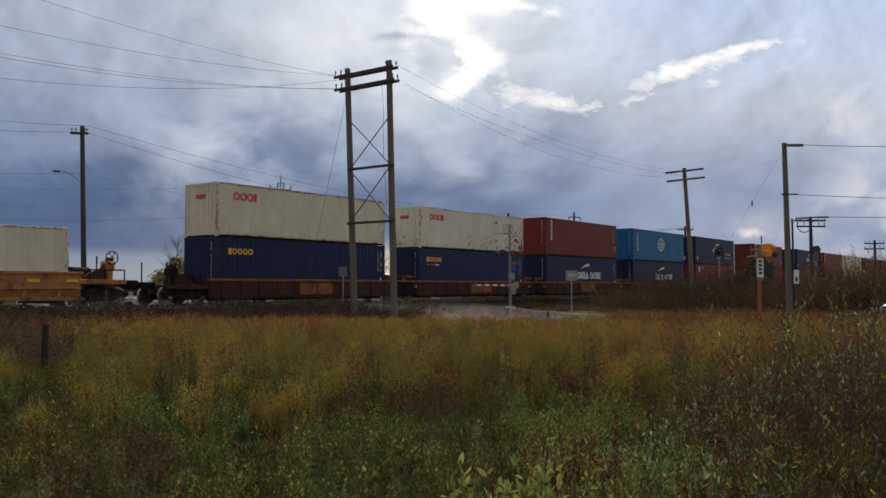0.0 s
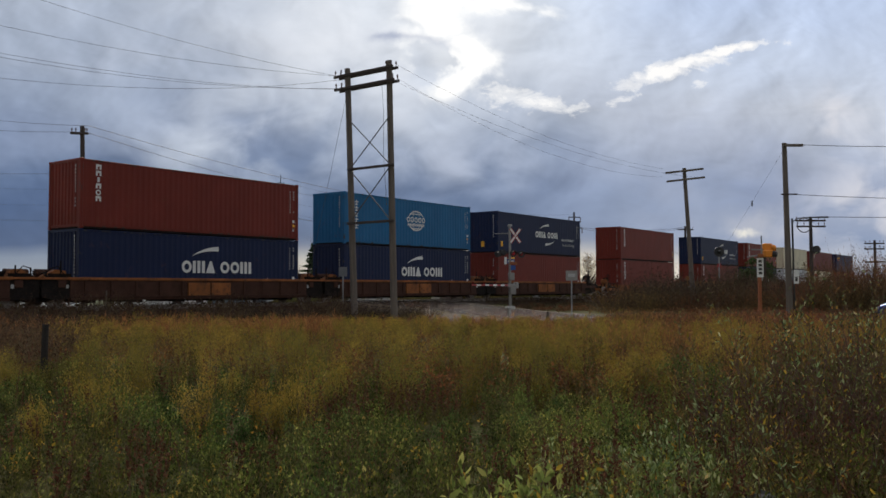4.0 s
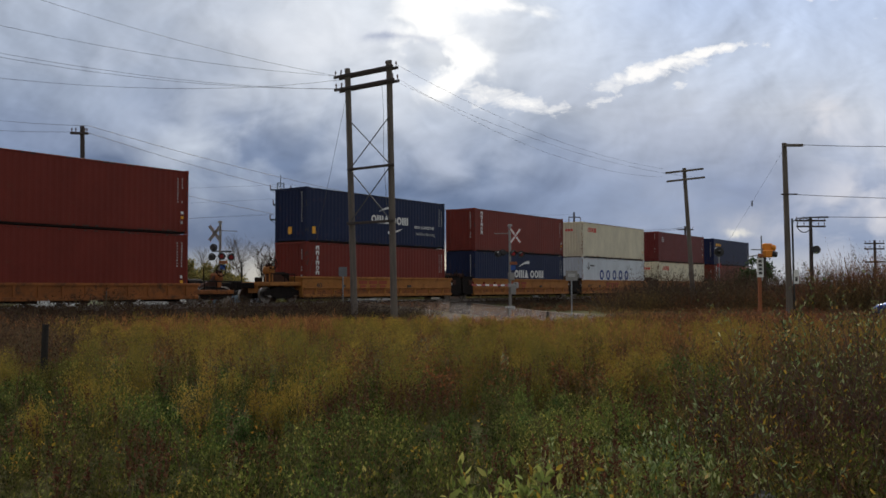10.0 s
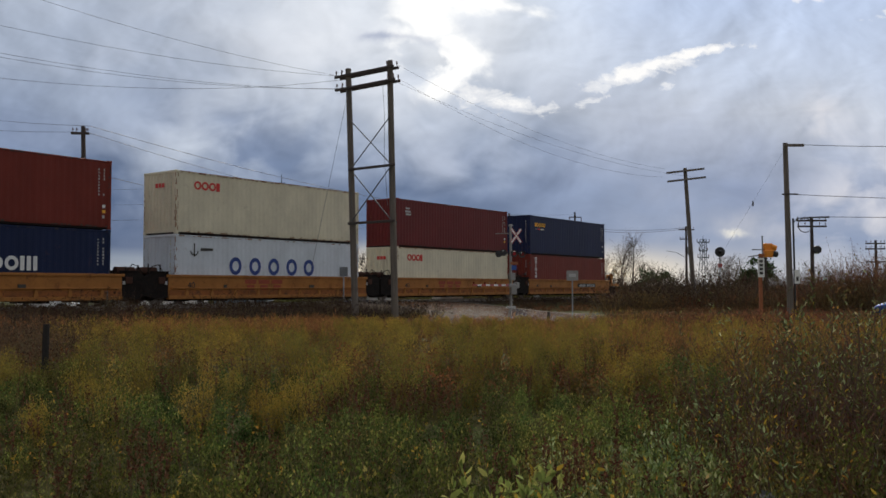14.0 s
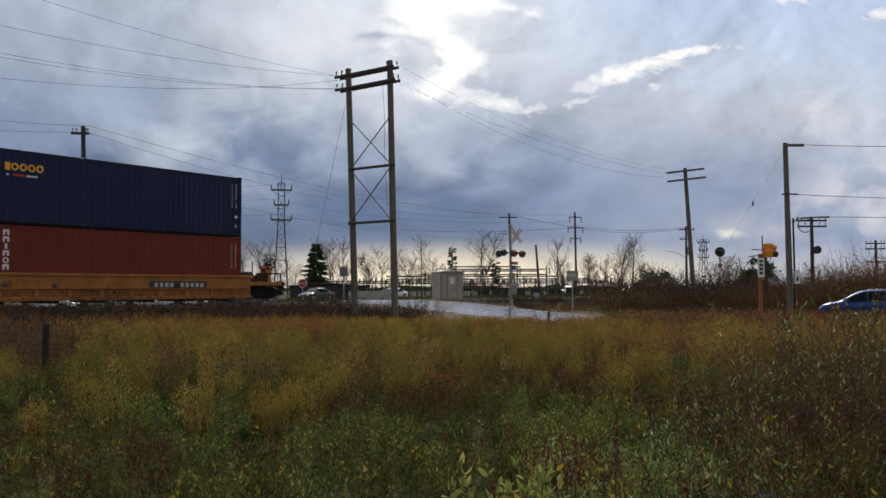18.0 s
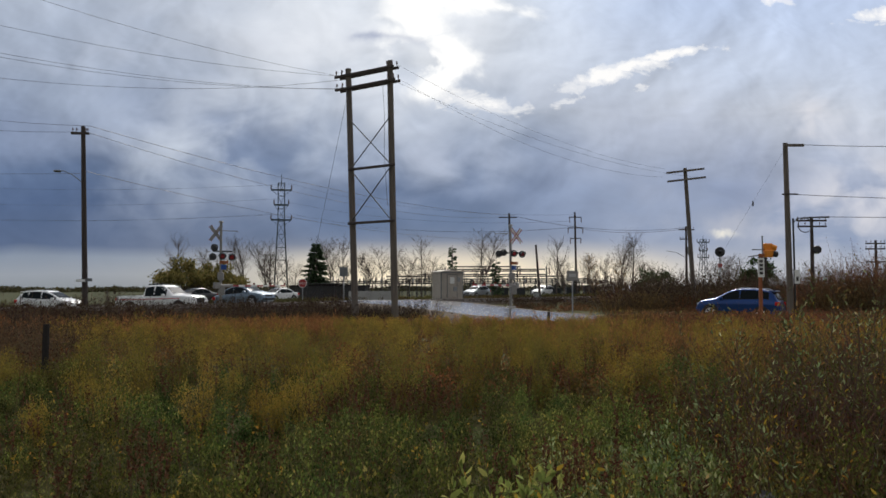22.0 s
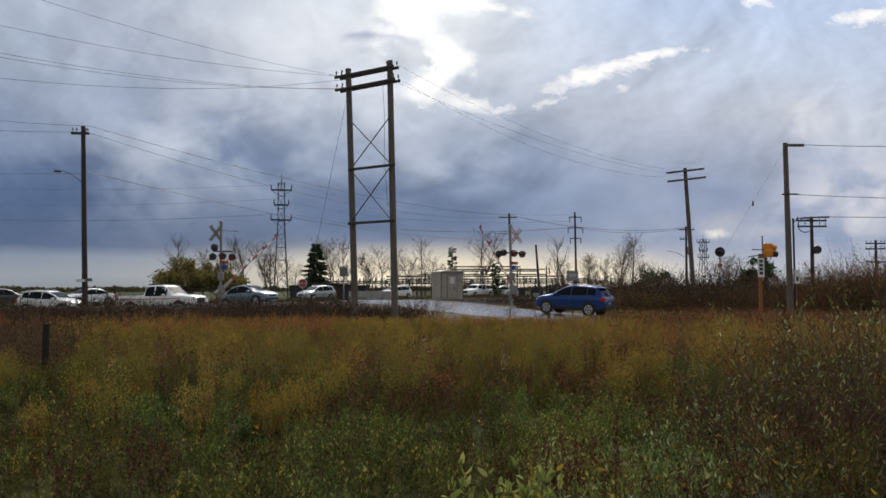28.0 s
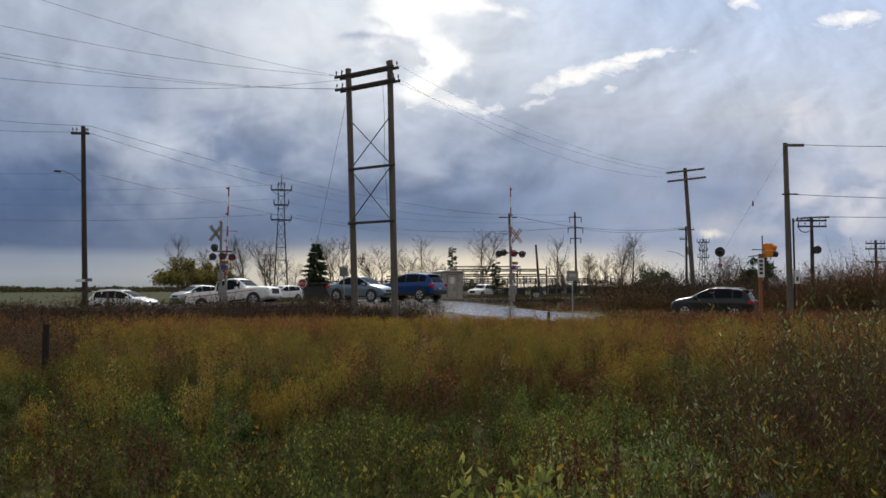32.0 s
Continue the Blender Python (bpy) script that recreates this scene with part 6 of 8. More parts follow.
M["head_lens"] = surface("headlamp_glass", (0.40, 0.42, 0.44), 0.25, 0.2, var=0.1, scale=9)
M["tail_lens"] = lens("tail_lamp_lens", (0.42, 0.012, 0.012), 0.05)
glass = bpy.data.materials.new("car_glass")
glass.use_nodes = True
gb = glass.node_tree.nodes["Principled BSDF"]
gb.inputs["Base Color"].default_value = (0.012, 0.016, 0.018, 1)
gb.inputs["Roughness"].default_value = 0.05
gb.inputs["Specular IOR Level"].default_value = 0.5
gb.inputs["IOR"].default_value = 1.14
M["glass"] = glass

SHAPES = {  # all face +x: width, wheel radius, axles, then curves of (x, value): roofline with bonnet, belt line, underside, width
    "suv": dict(W=1.84, r=0.36, ax=(1.38, -1.32), clad=True,
                top=((-2.26, 0.70), (-2.22, 0.98), (-2.16, 1.08), (-1.92, 1.42), (-1.72, 1.58), (-1.42, 1.645), (-0.8, 1.685), (-0.2, 1.67), (0.18, 1.62), (0.55, 1.47), (1.12, 1.16), (1.22, 1.125), (1.7, 1.04), (2.0, 0.95), (2.16, 0.82), (2.25, 0.62)),
                belt=((-2.26, 0.69), (-2.16, 1.07), (-1.5, 1.15), (0.0, 1.08), (1.0, 1.04), (1.7, 0.97), (2.0, 0.87), (2.16, 0.76), (2.25, 0.61)),
                low=((-2.26, 0.52), (-2.1, 0.36), (-1.6, 0.27), (1.6, 0.26), (2.1, 0.30), (2.25, 0.42)), wide=((-2.26, 0.84), (-2.05, 0.95), (-1.4, 1.0), (1.5, 1.0), (1.95, 0.94), (2.15, 0.84), (2.25, 0.72)),
                screen=(0.34, 1.10), back=(-2.13, -1.78), panes=((-1.66, -1.20), (-1.12, -0.20), (-0.12, 0.92))),
    "sedan": dict(W=1.72, r=0.32, ax=(1.28, -1.25), clad=False,
                  top=((-2.08, 0.66), (-2.04, 0.92), (-1.95, 0.985), (-1.55, 1.00), (-1.45, 1.02), (-0.95, 1.30), (-0.55, 1.41), (0.0, 1.43), (0.3, 1.39), (0.6, 1.27), (1.08, 0.98), (1.2, 0.95), (1.6, 0.88), (1.9, 0.78), (2.04, 0.66), (2.08, 0.52)),
                  belt=((-2.08, 0.65), (-1.95, 0.94), (-1.4, 0.955), (0.0, 0.92), (1.0, 0.885), (1.6, 0.82), (1.9, 0.73), (2.08, 0.51)),
                  low=((-2.08, 0.48), (-1.9, 0.32), (-1.5, 0.22), (1.5, 0.22), (1.9, 0.26), (2.08, 0.38)), wide=((-2.08, 0.82), (-1.85, 0.94), (-1.3, 1.0), (1.3, 1.0), (1.8, 0.92), (2.0, 0.80), (2.08, 0.70)),
                  screen=(0.36, 1.06), back=(-1.40, -0.80), panes=((-1.12, -0.30), (-0.22, 0.88))),
    "pickup": dict(W=2.00, r=0.40, ax=(1.92, -1.72), clad=False,
                   top=((-2.92, 0.90), (-2.88, 1.16), (-2.8, 1.20), (-0.86, 1.20), (-0.82, 1.22), (-0.74, 1.60), (-0.66, 1.80), (-0.5, 1.87), (0.1, 1.90), (0.55, 1.87), (0.8, 1.78), (1.36, 1.30), (1.48, 1.26), (2.3, 1.21), (2.7, 1.14), (2.86, 1.02), (2.92, 0.82)),
                   belt=((-2.92, 0.89), (-2.84, 1.15), (-0.9, 1.17), (0.0, 1.16), (1.3, 1.16), (2.3, 1.13), (2.7, 1.07), (2.92, 0.81)),
                   low=((-2.92, 0.62), (-2.7, 0.55), (-1.5, 0.46), (1.5, 0.40), (2.6, 0.44), (2.92, 0.52)), wide=((-2.92, 0.93), (-2.7, 0.97), (-1.0, 0.98), (1.5, 1.0), (2.5, 0.98), (2.8, 0.90), (2.92, 0.80)),
                   screen=(0.86, 1.34), back=(-0.80, -0.70), panes=((-0.62, 0.02), (0.12, 0.98))),
}


def along(curve, x):
    """The value of a curve of (x, value) at x."""
    if x <= curve[0][0]:
        return curve[0][1]
    for (xa, a), (xb, c) in zip(curve, curve[1:]):
        if x <= xb:
            return a + (c - a) * (x - xa) / (xb - xa)
    return curve[-1][1]


UPPER = ((0.0, 0.955), (0.25, 0.915), (0.55, 0.855), (0.82, 0.785), (0.94, 0.725), (1.0, 0.60))


class Shell:
    """The skin of a car: half sections along x, from the underside over the belt line to the roof."""

    def __init__(self, d):
        self.d = d

    def at(self, x, z):
        """A point of the near flank at a height above the belt."""
        zb, zt = along(self.d["belt"], x), along(self.d["top"], x)
        v = min(1.0, max(0.0, (z - zb) / max(zt - zb, 0.01)))
        return Vector((x, self.d["W"] / 2 * along(self.d["wide"], x) * along(UPPER, v), z))

    def section(self, x):
        d = self.d
        zl, zb, zt = along(d["low"], x), along(d["belt"], x), along(d["top"], x)
        hw = d["W"] / 2 * along(d["wide"], x)
        h = zb - zl
        pts = [(0.82, zl), (0.955, zl + 0.05), (0.985, zl + 0.22 * h), (0.978, zl + 0.45 * h), (1.0, zl + 0.66 * h), (0.995, zl + 0.80 * h), (0.975, zl + 0.93 * h)]
        pts += [(f, zb + (zt - zb) * v) for v, f in UPPER] + [(0.30, zt + 0.012)]
        return [(x, hw * f, z) for f, z in pts]

    def body(self):
        d = self.d
        xs = sorted({round(x, 3) for c in ("top", "belt", "low", "wide") for x, _ in d[c]} | {round(d["top"][0][0] + i * 0.12, 3) for i in range(1, int((d["top"][-1][0] - d["top"][0][0]) / 0.12))})
        g, rows = Geo(), []
        for x in xs:
            half = self.section(x)
            rows.append(half + [(px, -py, pz) for px, py, pz in half[::-1]])
        n = len(rows[0])
        for row in rows:
            g.v += row
        for i in range(len(rows) - 1):
            for j in range(n):
                g.f.append((i * n + j, i * n + (j + 1) % n, (i + 1) * n + (j + 1) % n, (i + 1) * n + j))
        g.f += [tuple(range(n)), tuple(range((len(rows) - 1) * n, len(rows) * n))[::-1]]
        return g

    def side_pane(self, x0, x1, side, gap=0.03, out=0.006):
        """A curved pane on the flank, between the belt line and the roof's edge."""
        g, k, n = Geo(), 0, 9
        for i in range(n):
            x = x0 + (x1 - x0) * i / (n - 1)
            zb, zt = along(self.d["belt"], x) + gap, along(self.d["top"], x)
            hi = min(zt - 0.085, zb - gap + 0.86 * (zt - zb + gap))
            if hi < zb + 0.015:
                hi = zb + 0.015
            for v in (0.0, 0.5, 1.0):
                p = self.at(x, zb + (hi - zb) * v)
                g.v.append((p.x, side * (p.y + out), p.z + out * 0.3))
                g.v.append((p.x, side * (p.y - 0.03), p.z))
        for i in range(n - 1):
            for j in range(2):
                a, c = i * 6 + j * 2, (i + 1) * 6 + j * 2
                g.f += [(a, c, c + 2, a + 2), (a + 1, a + 3, c + 3, c + 1)]
            a, c = i * 6, (i + 1) * 6
            g.f += [(a, a + 1, c + 1, c), (a + 4, c + 4, c + 5, a + 5)]
        for a in (0, (n - 1) * 6):
            g.f += [(a, a + 2, a + 3, a + 1), (a + 2, a + 4, a + 5, a + 3)]
        return g

    def cross_pane(self, x0, x1, share, out):
        """A curved pane across the car: windscreen or rear window."""
        g, n = Geo(), 6
        for i in range(n):
            x = x0 + (x1 - x0) * i / (n - 1)
            hw = self.d["W"] / 2 * along(self.d["wide"], x)
            z = along(self.d["top"], x)
            for f in (-share, -share * 0.5, 0, share * 0.5, share):
                lift = 0.014 if abs(f) < 0.4 else 0.004
                g.v += [(x + out, hw * f, z + lift + 0.008), (x, hw * f, z - 0.05)]
        w = 10
        for i in range(n - 1):
            for j in range(4):
                a, c = i * w + j * 2, (i + 1) * w + j * 2
                g.f += [(a, a + 2, c + 2, c), (a + 1, c + 1, c + 3, a + 3)]
            for j in (0, 8):
                a, c = i * w + j, (i + 1) * w + j
                g.f.append((a, c, c + 1, a + 1))
        for i in (0, n - 1):
            for j in range(4):
                a = i * w + j * 2
                g.f.append((a, a + 1, a + 3, a + 2))
        return g


def vehicle(shape, paint, label, category, extras=()):
    """A car facing +x: a curved shell with separate panes, wheels before dark discs for the shaded arches, lamps and
    trim.
    """
    d = SHAPES[shape]
    root = thing({"suv": "suv", "sedan": "car", "pickup": "pickup_truck"}[shape], pose(0, 0, 0), label, category, "road vehicles")
    hw, sh = d["W"] / 2, Shell(d)
    part("body", cached(("car_body", shape, paint), lambda: sh.body().mesh("body", True)), M[paint], root)
    for side in (1, -1):
        part("pillar_trim", cached(("pillars", shape, side), lambda: sh.side_pane(d["panes"][0][0] - 0.03, d["panes"][-1][1] + 0.04, side, 0.012, 0.003).mesh("pillar_trim", True)), M["trim"], root)
        for i, (a, c) in enumerate(d["panes"]):
            part("side_window", cached(("pane", shape, side, i), lambda: sh.side_pane(a, c, side, 0.03, 0.009).mesh("side_window", True)), M["glass"], root, "dark tinted glass")
    part("windscreen", cached(("screen", shape), lambda: sh.cross_pane(*d["screen"], 0.66, 0.008).mesh("windscreen", True)), M["glass"], root, "dark tinted glass")
    part("rear_window", cached(("back", shape), lambda: sh.cross_pane(*d["back"], 0.64, -0.012).mesh("rear_window", True)), M["glass"], root, "dark tinted glass")
    # wheels
    wheels = []
    for ax in d["ax"]:
        for side in (1, -1):
            r = d["r"]
            # solid dark disc on the flank: shade of the wheel opening, and arch trim
            part("wheel_arch", cached(("arch", shape, ax, side), lambda: Geo().ring((ax, r + 0.02), 0.0, r + 0.075, side * (hw - 0.03), side * (hw + 0.004), 24).mesh("wheel_arch")), M["trim"], root)
            g = Geo()
            for y, rr in ((-0.11, r - 0.03), (-0.08, r), (0.08, r), (0.11, r - 0.03)):
                for i in range(22):
                    t = 2 * math.pi * i / 22
                    g.v.append((rr * math.cos(t), y, rr * math.sin(t)))
            for j in range(3):
                for i in range(22):
                    g.f.append((j * 22 + i, j * 22 + (i + 1) % 22, (j + 1) * 22 + (i + 1) % 22, (j + 1) * 22 + i))
            g.f += [tuple(range(22)), tuple(range(66, 88))[::-1]]
            w = part("wheel", cached(("tyre", r), lambda: g.mesh("wheel", True)), M["tyre"], root, m=pose(ax, side * (hw - 0.085), r))
            g2 = Geo()
            for i in range(5):
                t = 2 * math.pi * i / 5
                for dt in (-0.14, 0.14):
                    g2.rod((0.05 * math.cos(t), side * 0.115, 0.05 * math.sin(t)), (r * 0.66 * math.cos(t + dt), side * 0.112, r * 0.66 * math.sin(t + dt)), 0.035, 0.028, 6)
            g2.ring((0, 0), r * 0.60, r * 0.70, side * 0.106, side * 0.122, 20)
            part("rim", cached(("rim", r, side), lambda: g2.mesh("rim")), M["alloy"], w)
            wheels.append((w, ax, side * (hw - 0.085), r))
    # lamps, bumpers, handles, mirrors
    xf, xr = d["top"][-1][0], d["top"][0][0]
    zf, zr = along(d["top"], xf - 0.12), along(d["belt"], xr + 0.12)
    roof = max(z for _, z in d["top"])
    for side in (1, -1):
        part("headlamp", Geo().box(xf - 0.42, xf - 0.06, side * hw * 0.66 - 0.17, side * hw * 0.66 + 0.17, zf - 0.15, zf - 0.01, 0.04), M["head_lens"], root, "clear headlamp")
        part("tail_lamp", Geo().box(xr + 0.01, xr + 0.26, side * hw * 0.80 - 0.15, side * hw * 0.80 + 0.165, zr - 0.22, zr - 0.02, 0.03), M["tail_lens"], root, "red tail lamp")
        mx = d["panes"][-1][1] - 0.12
        part("mirror", Geo().box(mx - 0.09, mx + 0.11, side * (hw + 0.09) - 0.10, side * (hw + 0.09) + 0.09, along(d["belt"], mx) - 0.01, along(d["belt"], mx) + 0.15, 0.04), M[paint], root)
        zl = along(d["low"], 0.0)
        part("sill_trim", Geo().box(d["ax"][1] + d["r"] + 0.07, d["ax"][0] - d["r"] - 0.07, side * hw - 0.05, side * hw - 0.002, zl + 0.02, zl + (0.20 if d["clad"] else 0.10), 0.015), M["trim"], root)
        for a, c in d["panes"][-2:]:
            hx = a + 0.14
            zz = along(d["belt"], hx) - 0.13
            part("door_handle", Geo().box(hx - 0.09, hx + 0.09, side * hw - 0.03, side * hw + 0.012, zz, zz + 0.04, 0.01), M[paint], root)
            part("door_seam", Geo().box(a - 0.045, a - 0.035, side * hw - 0.03, side * hw + 0.002, zl + 0.22, along(d["belt"], a) - 0.10), M["trim"], root)
    zb = along(d["low"], xf)
    part("front_bumper", Geo().box(xf - 0.20, xf + 0.015, -hw * 0.72, hw * 0.72, zb - 0.03, zb + 0.13, 0.04), M["trim" if shape != "pickup" else "alloy"], root)
    part("grille", Geo().box(xf - 0.09, xf + 0.01, -hw * 0.42, hw * 0.42, zb + 0.16, zf - 0.06, 0.02), M["trim"], root)
    zb = along(d["low"], xr)
    part("rear_bumper", Geo().box(xr - 0.03, xr + 0.24, -hw * 0.86, hw * 0.86, zb - 0.14, zb + 0.14, 0.05), M["trim" if shape != "pickup" else "alloy"], root)
    part("number_plate", Geo().box(xr - 0.012, xr + 0.03, -0.16, 0.16, zb + 0.17, zb + 0.28), M["ink_dim"], root)
    if shape == "suv":
        for side in (1, -1):
            part("roof_rail", Geo().tube([(-1.62, side * hw * 0.66, 1.60), (-1.4, side * hw * 0.66, 1.70), (-0.2, side * hw * 0.66, 1.715), (0.1, side * hw * 0.66, 1.62)], 0.022, 6), M["alloy"], root)
        part("rear_spoiler", Geo().box(-1.98, -1.62, -hw * 0.66, hw * 0.66, 1.575, 1.62, 0.02), M[paint], root)
    if shape == "pickup":
        part("bed_liner", Geo().box(-2.80, -0.90, -hw * 0.56, hw * 0.56, 1.19, 1.222), M["trim"], root)
        for side in (1, -1):
            part("bed_rail", Geo().box(-2.86, -0.88, side * hw * 0.76 - 0.10, side * hw * 0.76 + 0.10, 1.17, 1.245, 0.02), M[paint], root)
    if "beacons" in extras:
        part("roof_rack", Geo().box(-0.45, 0.45, -hw * 0.55, hw * 0.55, roof + 0.02, roof + 0.05, 0.01), M["trim"], root)
        for i in range(4):
            part("roof_lamp", Geo().box(-0.6 + i * 0.3, -0.48 + i * 0.3, -hw * 0.55, -hw * 0.35, roof, roof + 0.10, 0.02), M["trim"], root)
    if "stripe" in extras:
        part("stripe", Geo().box(xr + 0.3, xf - 0.9, -hw - 0.004, -hw + 0.03, 0.98, 1.02), M["red_ink"], root, "thin red side stripe")
    if "load" in extras:
        for i in range(5):
            part("timber", Geo().box(xr - 0.6, -1.05, -0.8 + i * 0.34, -0.5 + i * 0.34, 1.25, 1.85, 0.02), M["car_flatbed"], root, "bundled timber load")
    return root, wheels


blue_suv = vehicle("suv", "car_blue", "metallic blue compact SUV with tinted glass on the road", "car")
black_suv = vehicle("suv", "car_black", "glossy black SUV on the road", "car")
pickup = vehicle("pickup", "car_white", "white crew-cab pickup truck waiting at the crossing", "pickup truck", ("beacons", "stripe"))
sedan = vehicle("sedan", "car_slate", "slate-blue sedan waiting at the crossing", "car")
white_suv = vehicle("suv", "car_white", "white SUV waiting behind the pickup", "car")
blue_suv[0].scale = black_suv[0].scale = (0.93, 0.97, 0.97)
sedan[0].scale = (0.90, 0.93, 0.98)
ROAD_RZ = math.degrees(math.atan2(RD.y, RD.x))
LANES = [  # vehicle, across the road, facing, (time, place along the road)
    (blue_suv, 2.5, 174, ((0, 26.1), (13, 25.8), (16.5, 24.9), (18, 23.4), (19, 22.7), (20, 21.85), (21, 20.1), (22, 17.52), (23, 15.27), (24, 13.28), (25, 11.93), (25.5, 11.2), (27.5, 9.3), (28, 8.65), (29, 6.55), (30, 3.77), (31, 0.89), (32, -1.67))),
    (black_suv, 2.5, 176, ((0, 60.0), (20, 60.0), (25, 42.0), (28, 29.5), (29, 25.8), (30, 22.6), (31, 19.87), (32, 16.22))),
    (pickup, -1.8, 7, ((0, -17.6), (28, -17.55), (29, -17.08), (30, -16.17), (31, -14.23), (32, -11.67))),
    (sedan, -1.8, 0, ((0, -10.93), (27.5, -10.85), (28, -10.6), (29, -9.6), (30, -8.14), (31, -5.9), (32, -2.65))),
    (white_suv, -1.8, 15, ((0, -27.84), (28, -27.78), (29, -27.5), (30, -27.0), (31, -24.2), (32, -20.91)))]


def road_pose(s, d, facing):
    p = on_road(s, d)
    z0, z1 = road_z(s - 1.3, d), road_z(s + 1.3, d)
    tilt = math.degrees(math.atan2(z1 - z0, 2.6))
    m = pose(p.x, p.y, (z0 + z1) / 2 + 0.045, 0, 0, ROAD_RZ) @ pose(0, 0, 0, 0, -tilt, 0)
    return m @ pose(0, 0, 0, 0, 0, facing)


def place_at(rows, t):
    for (t0, a), (t1, b) in zip(rows, rows[1:]):
        if t <= t1:
            return a + (b - a) * (t - t0) / (t1 - t0)
    return rows[-1][1]


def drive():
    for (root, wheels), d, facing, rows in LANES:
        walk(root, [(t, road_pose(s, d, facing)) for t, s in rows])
        # the wheels roll with the way that the car has gone
        times, t, last = [0.0], 0.0, rows[0][1]
        while t < 32.0:
            t = round(t + 1 / 30, 4)
            s = place_at(rows, min(t, 32.0))
            if abs(s - last) > 0.42 or t >= 32.0:
                times.append(min(t, 32.0))
                last = s
        sgn = 1 if facing < 90 else -1
        for w, ax, y, r in wheels:
            walk(w, [(t, pose(ax, y, r) @ pose(0, 0, 0, 0, math.degrees(sgn * (place_at(rows, t) - rows[0][1]) / r), 0)) for t in times])


# Slow traffic on the highway beyond, which runs beside the track
FAR_D = 66.0
strip("highway", [(on_track(u, FAR_D - 1.5, 0), NRM) for u in spread(-900, 2500, -60, 200, 10.0)], lambda i, p: [(-4.5, 0.16), (0, 0.21), (4.5, 0.16), (7.5, -0.35)], M["highway"], "grey highway running beside the railway", "road")
strip("highway_verge", [(on_track(u, FAR_D - 1.5, 0), NRM) for u in spread(-900, 2500, -60, 200, 10.0)], lambda i, p: [(-8.5, -0.40), (-6.5, -0.08), (-4.5, 0.155)], M["verge"], "grassy slope beside the highway", "verge")
w_sedan = vehicle("sedan", "car_white", "white sedan on the highway beyond the track", "car")[0]
g_sedan = vehicle("sedan", "car_dark", "dark grey sedan on the highway beyond the track", "car")[0]
w_suv = vehicle("suv", "car_white", "white SUV on the highway beyond the track", "car")[0]
s_suv = vehicle("suv", "car_silver", "silver SUV on the highway beyond the track", "car")[0]
w_truck = vehicle("pickup", "car_white", "white pickup truck on the highway beyond the track", "pickup truck")[0]
load_truck = vehicle("pickup", "car_white", "white truck with a timber load on the highway", "pickup truck", ("load",))[0]
FAR_TRAFFIC = [(w_sedan, 24, 53.0), (s_suv, 24, 85.0), (w_suv, 24, 101.0), (w_truck, 24, 122.0), (w_suv, 24, 128.0), (load_truck, 31, 104.0), (g_sedan, 18, 66.0)]
far_cars = []
used = set()
for proto, t0, u0 in FAR_TRAFFIC:
    ob = proto if proto.name not in used else copy_thing(proto, pose(0, 0, 0))
    used.add(proto.name)
    far_cars.append((ob, t0, u0))


def far_place(t, t0, u0):
    """Cars slow down towards the junction."""
    return (u0 + 20.0) * math.exp(-0.05 * (t - t0)) - 20.0


def drive_far():
    for ob, t0, u0 in far_cars:
        rows = []
        for t in range(0, 33, 2):
            p = on_track(min(far_place(t, t0, u0), 900.0 - t), FAR_D, 0.20)
            rows.append((t, pose(p.x, p.y, p.z, 0, 0, TRACK_RZ + 180)))
        walk(ob, rows)

# ---- plants ----
def leafy(name, stops, patch=None, patch_scale=0.25, through_light=0.35, rough=0.7, mottle=(1.7, 1.7, 0.15)):
    """Leaves that let some light through; colour varies leaf by leaf and in patches."""
    m = bpy.data.materials.new(name)
    m.use_nodes = True
    k = Nodes(m.node_tree)
    geo = k.put("ShaderNodeNewGeometry")
    co = k.put("ShaderNodeTexCoord").outputs["Object"]
    col = k.ramp(geo.outputs["Random Per Island"], stops)
    if patch:
        f = k.ramp(k.noise(co, patch_scale, 4.0, 0.6), [(0.40, grey(0)), (0.60, grey(1))])
        col = k.mix(f, col, k.ramp(geo.outputs["Random Per Island"], patch))
    tone = k.math("MAXIMUM", k.math("MULTIPLY_ADD", k.noise(co, mottle[0], 3.0, 0.6), mottle[1], mottle[2]), 0.2)
    col = k.mix(1.0, col, k.put("ShaderNodeCombineColor", ins={0: tone, 1: tone, 2: tone}).outputs[0], "MULTIPLY")
    b = m.node_tree.nodes["Principled BSDF"]
    k.feed(b.inputs["Base Color"], col)
    b.inputs["Roughness"].default_value = rough
    b.inputs["Specular IOR Level"].default_value = 0.06
    tr = k.put("ShaderNodeBsdfTranslucent", ins={"Color": col})
    mix = k.put("ShaderNodeMixShader", ins={0: through_light, 1: b.outputs[0], 2: tr.outputs[0]})
    k.feed(m.node_tree.nodes["Material Output"].inputs["Surface"], mix)
    return m


M["gold"] = leafy("golden_weed_leaf", [(0.0, (0.220, 0.149, 0.030)), (0.5, (0.315, 0.215, 0.042)), (0.95, (0.430, 0.281, 0.055)), (1.0, (0.550, 0.316, 0.076))],
                  [(0.0, (0.220, 0.177, 0.036)), (0.6, (0.284, 0.218, 0.042)), (1.0, (0.383, 0.257, 0.055))], 0.5)
M["olive_gold"] = leafy("olive_golden_weed_leaf", [(0.0, (0.175, 0.128, 0.025)), (0.5, (0.255, 0.185, 0.034)), (0.95, (0.345, 0.232, 0.044)), (1.0, (0.480, 0.276, 0.067))],
                        [(0.0, (0.125, 0.117, 0.028)), (0.6, (0.180, 0.156, 0.036)), (1.0, (0.250, 0.188, 0.046))], 0.5)
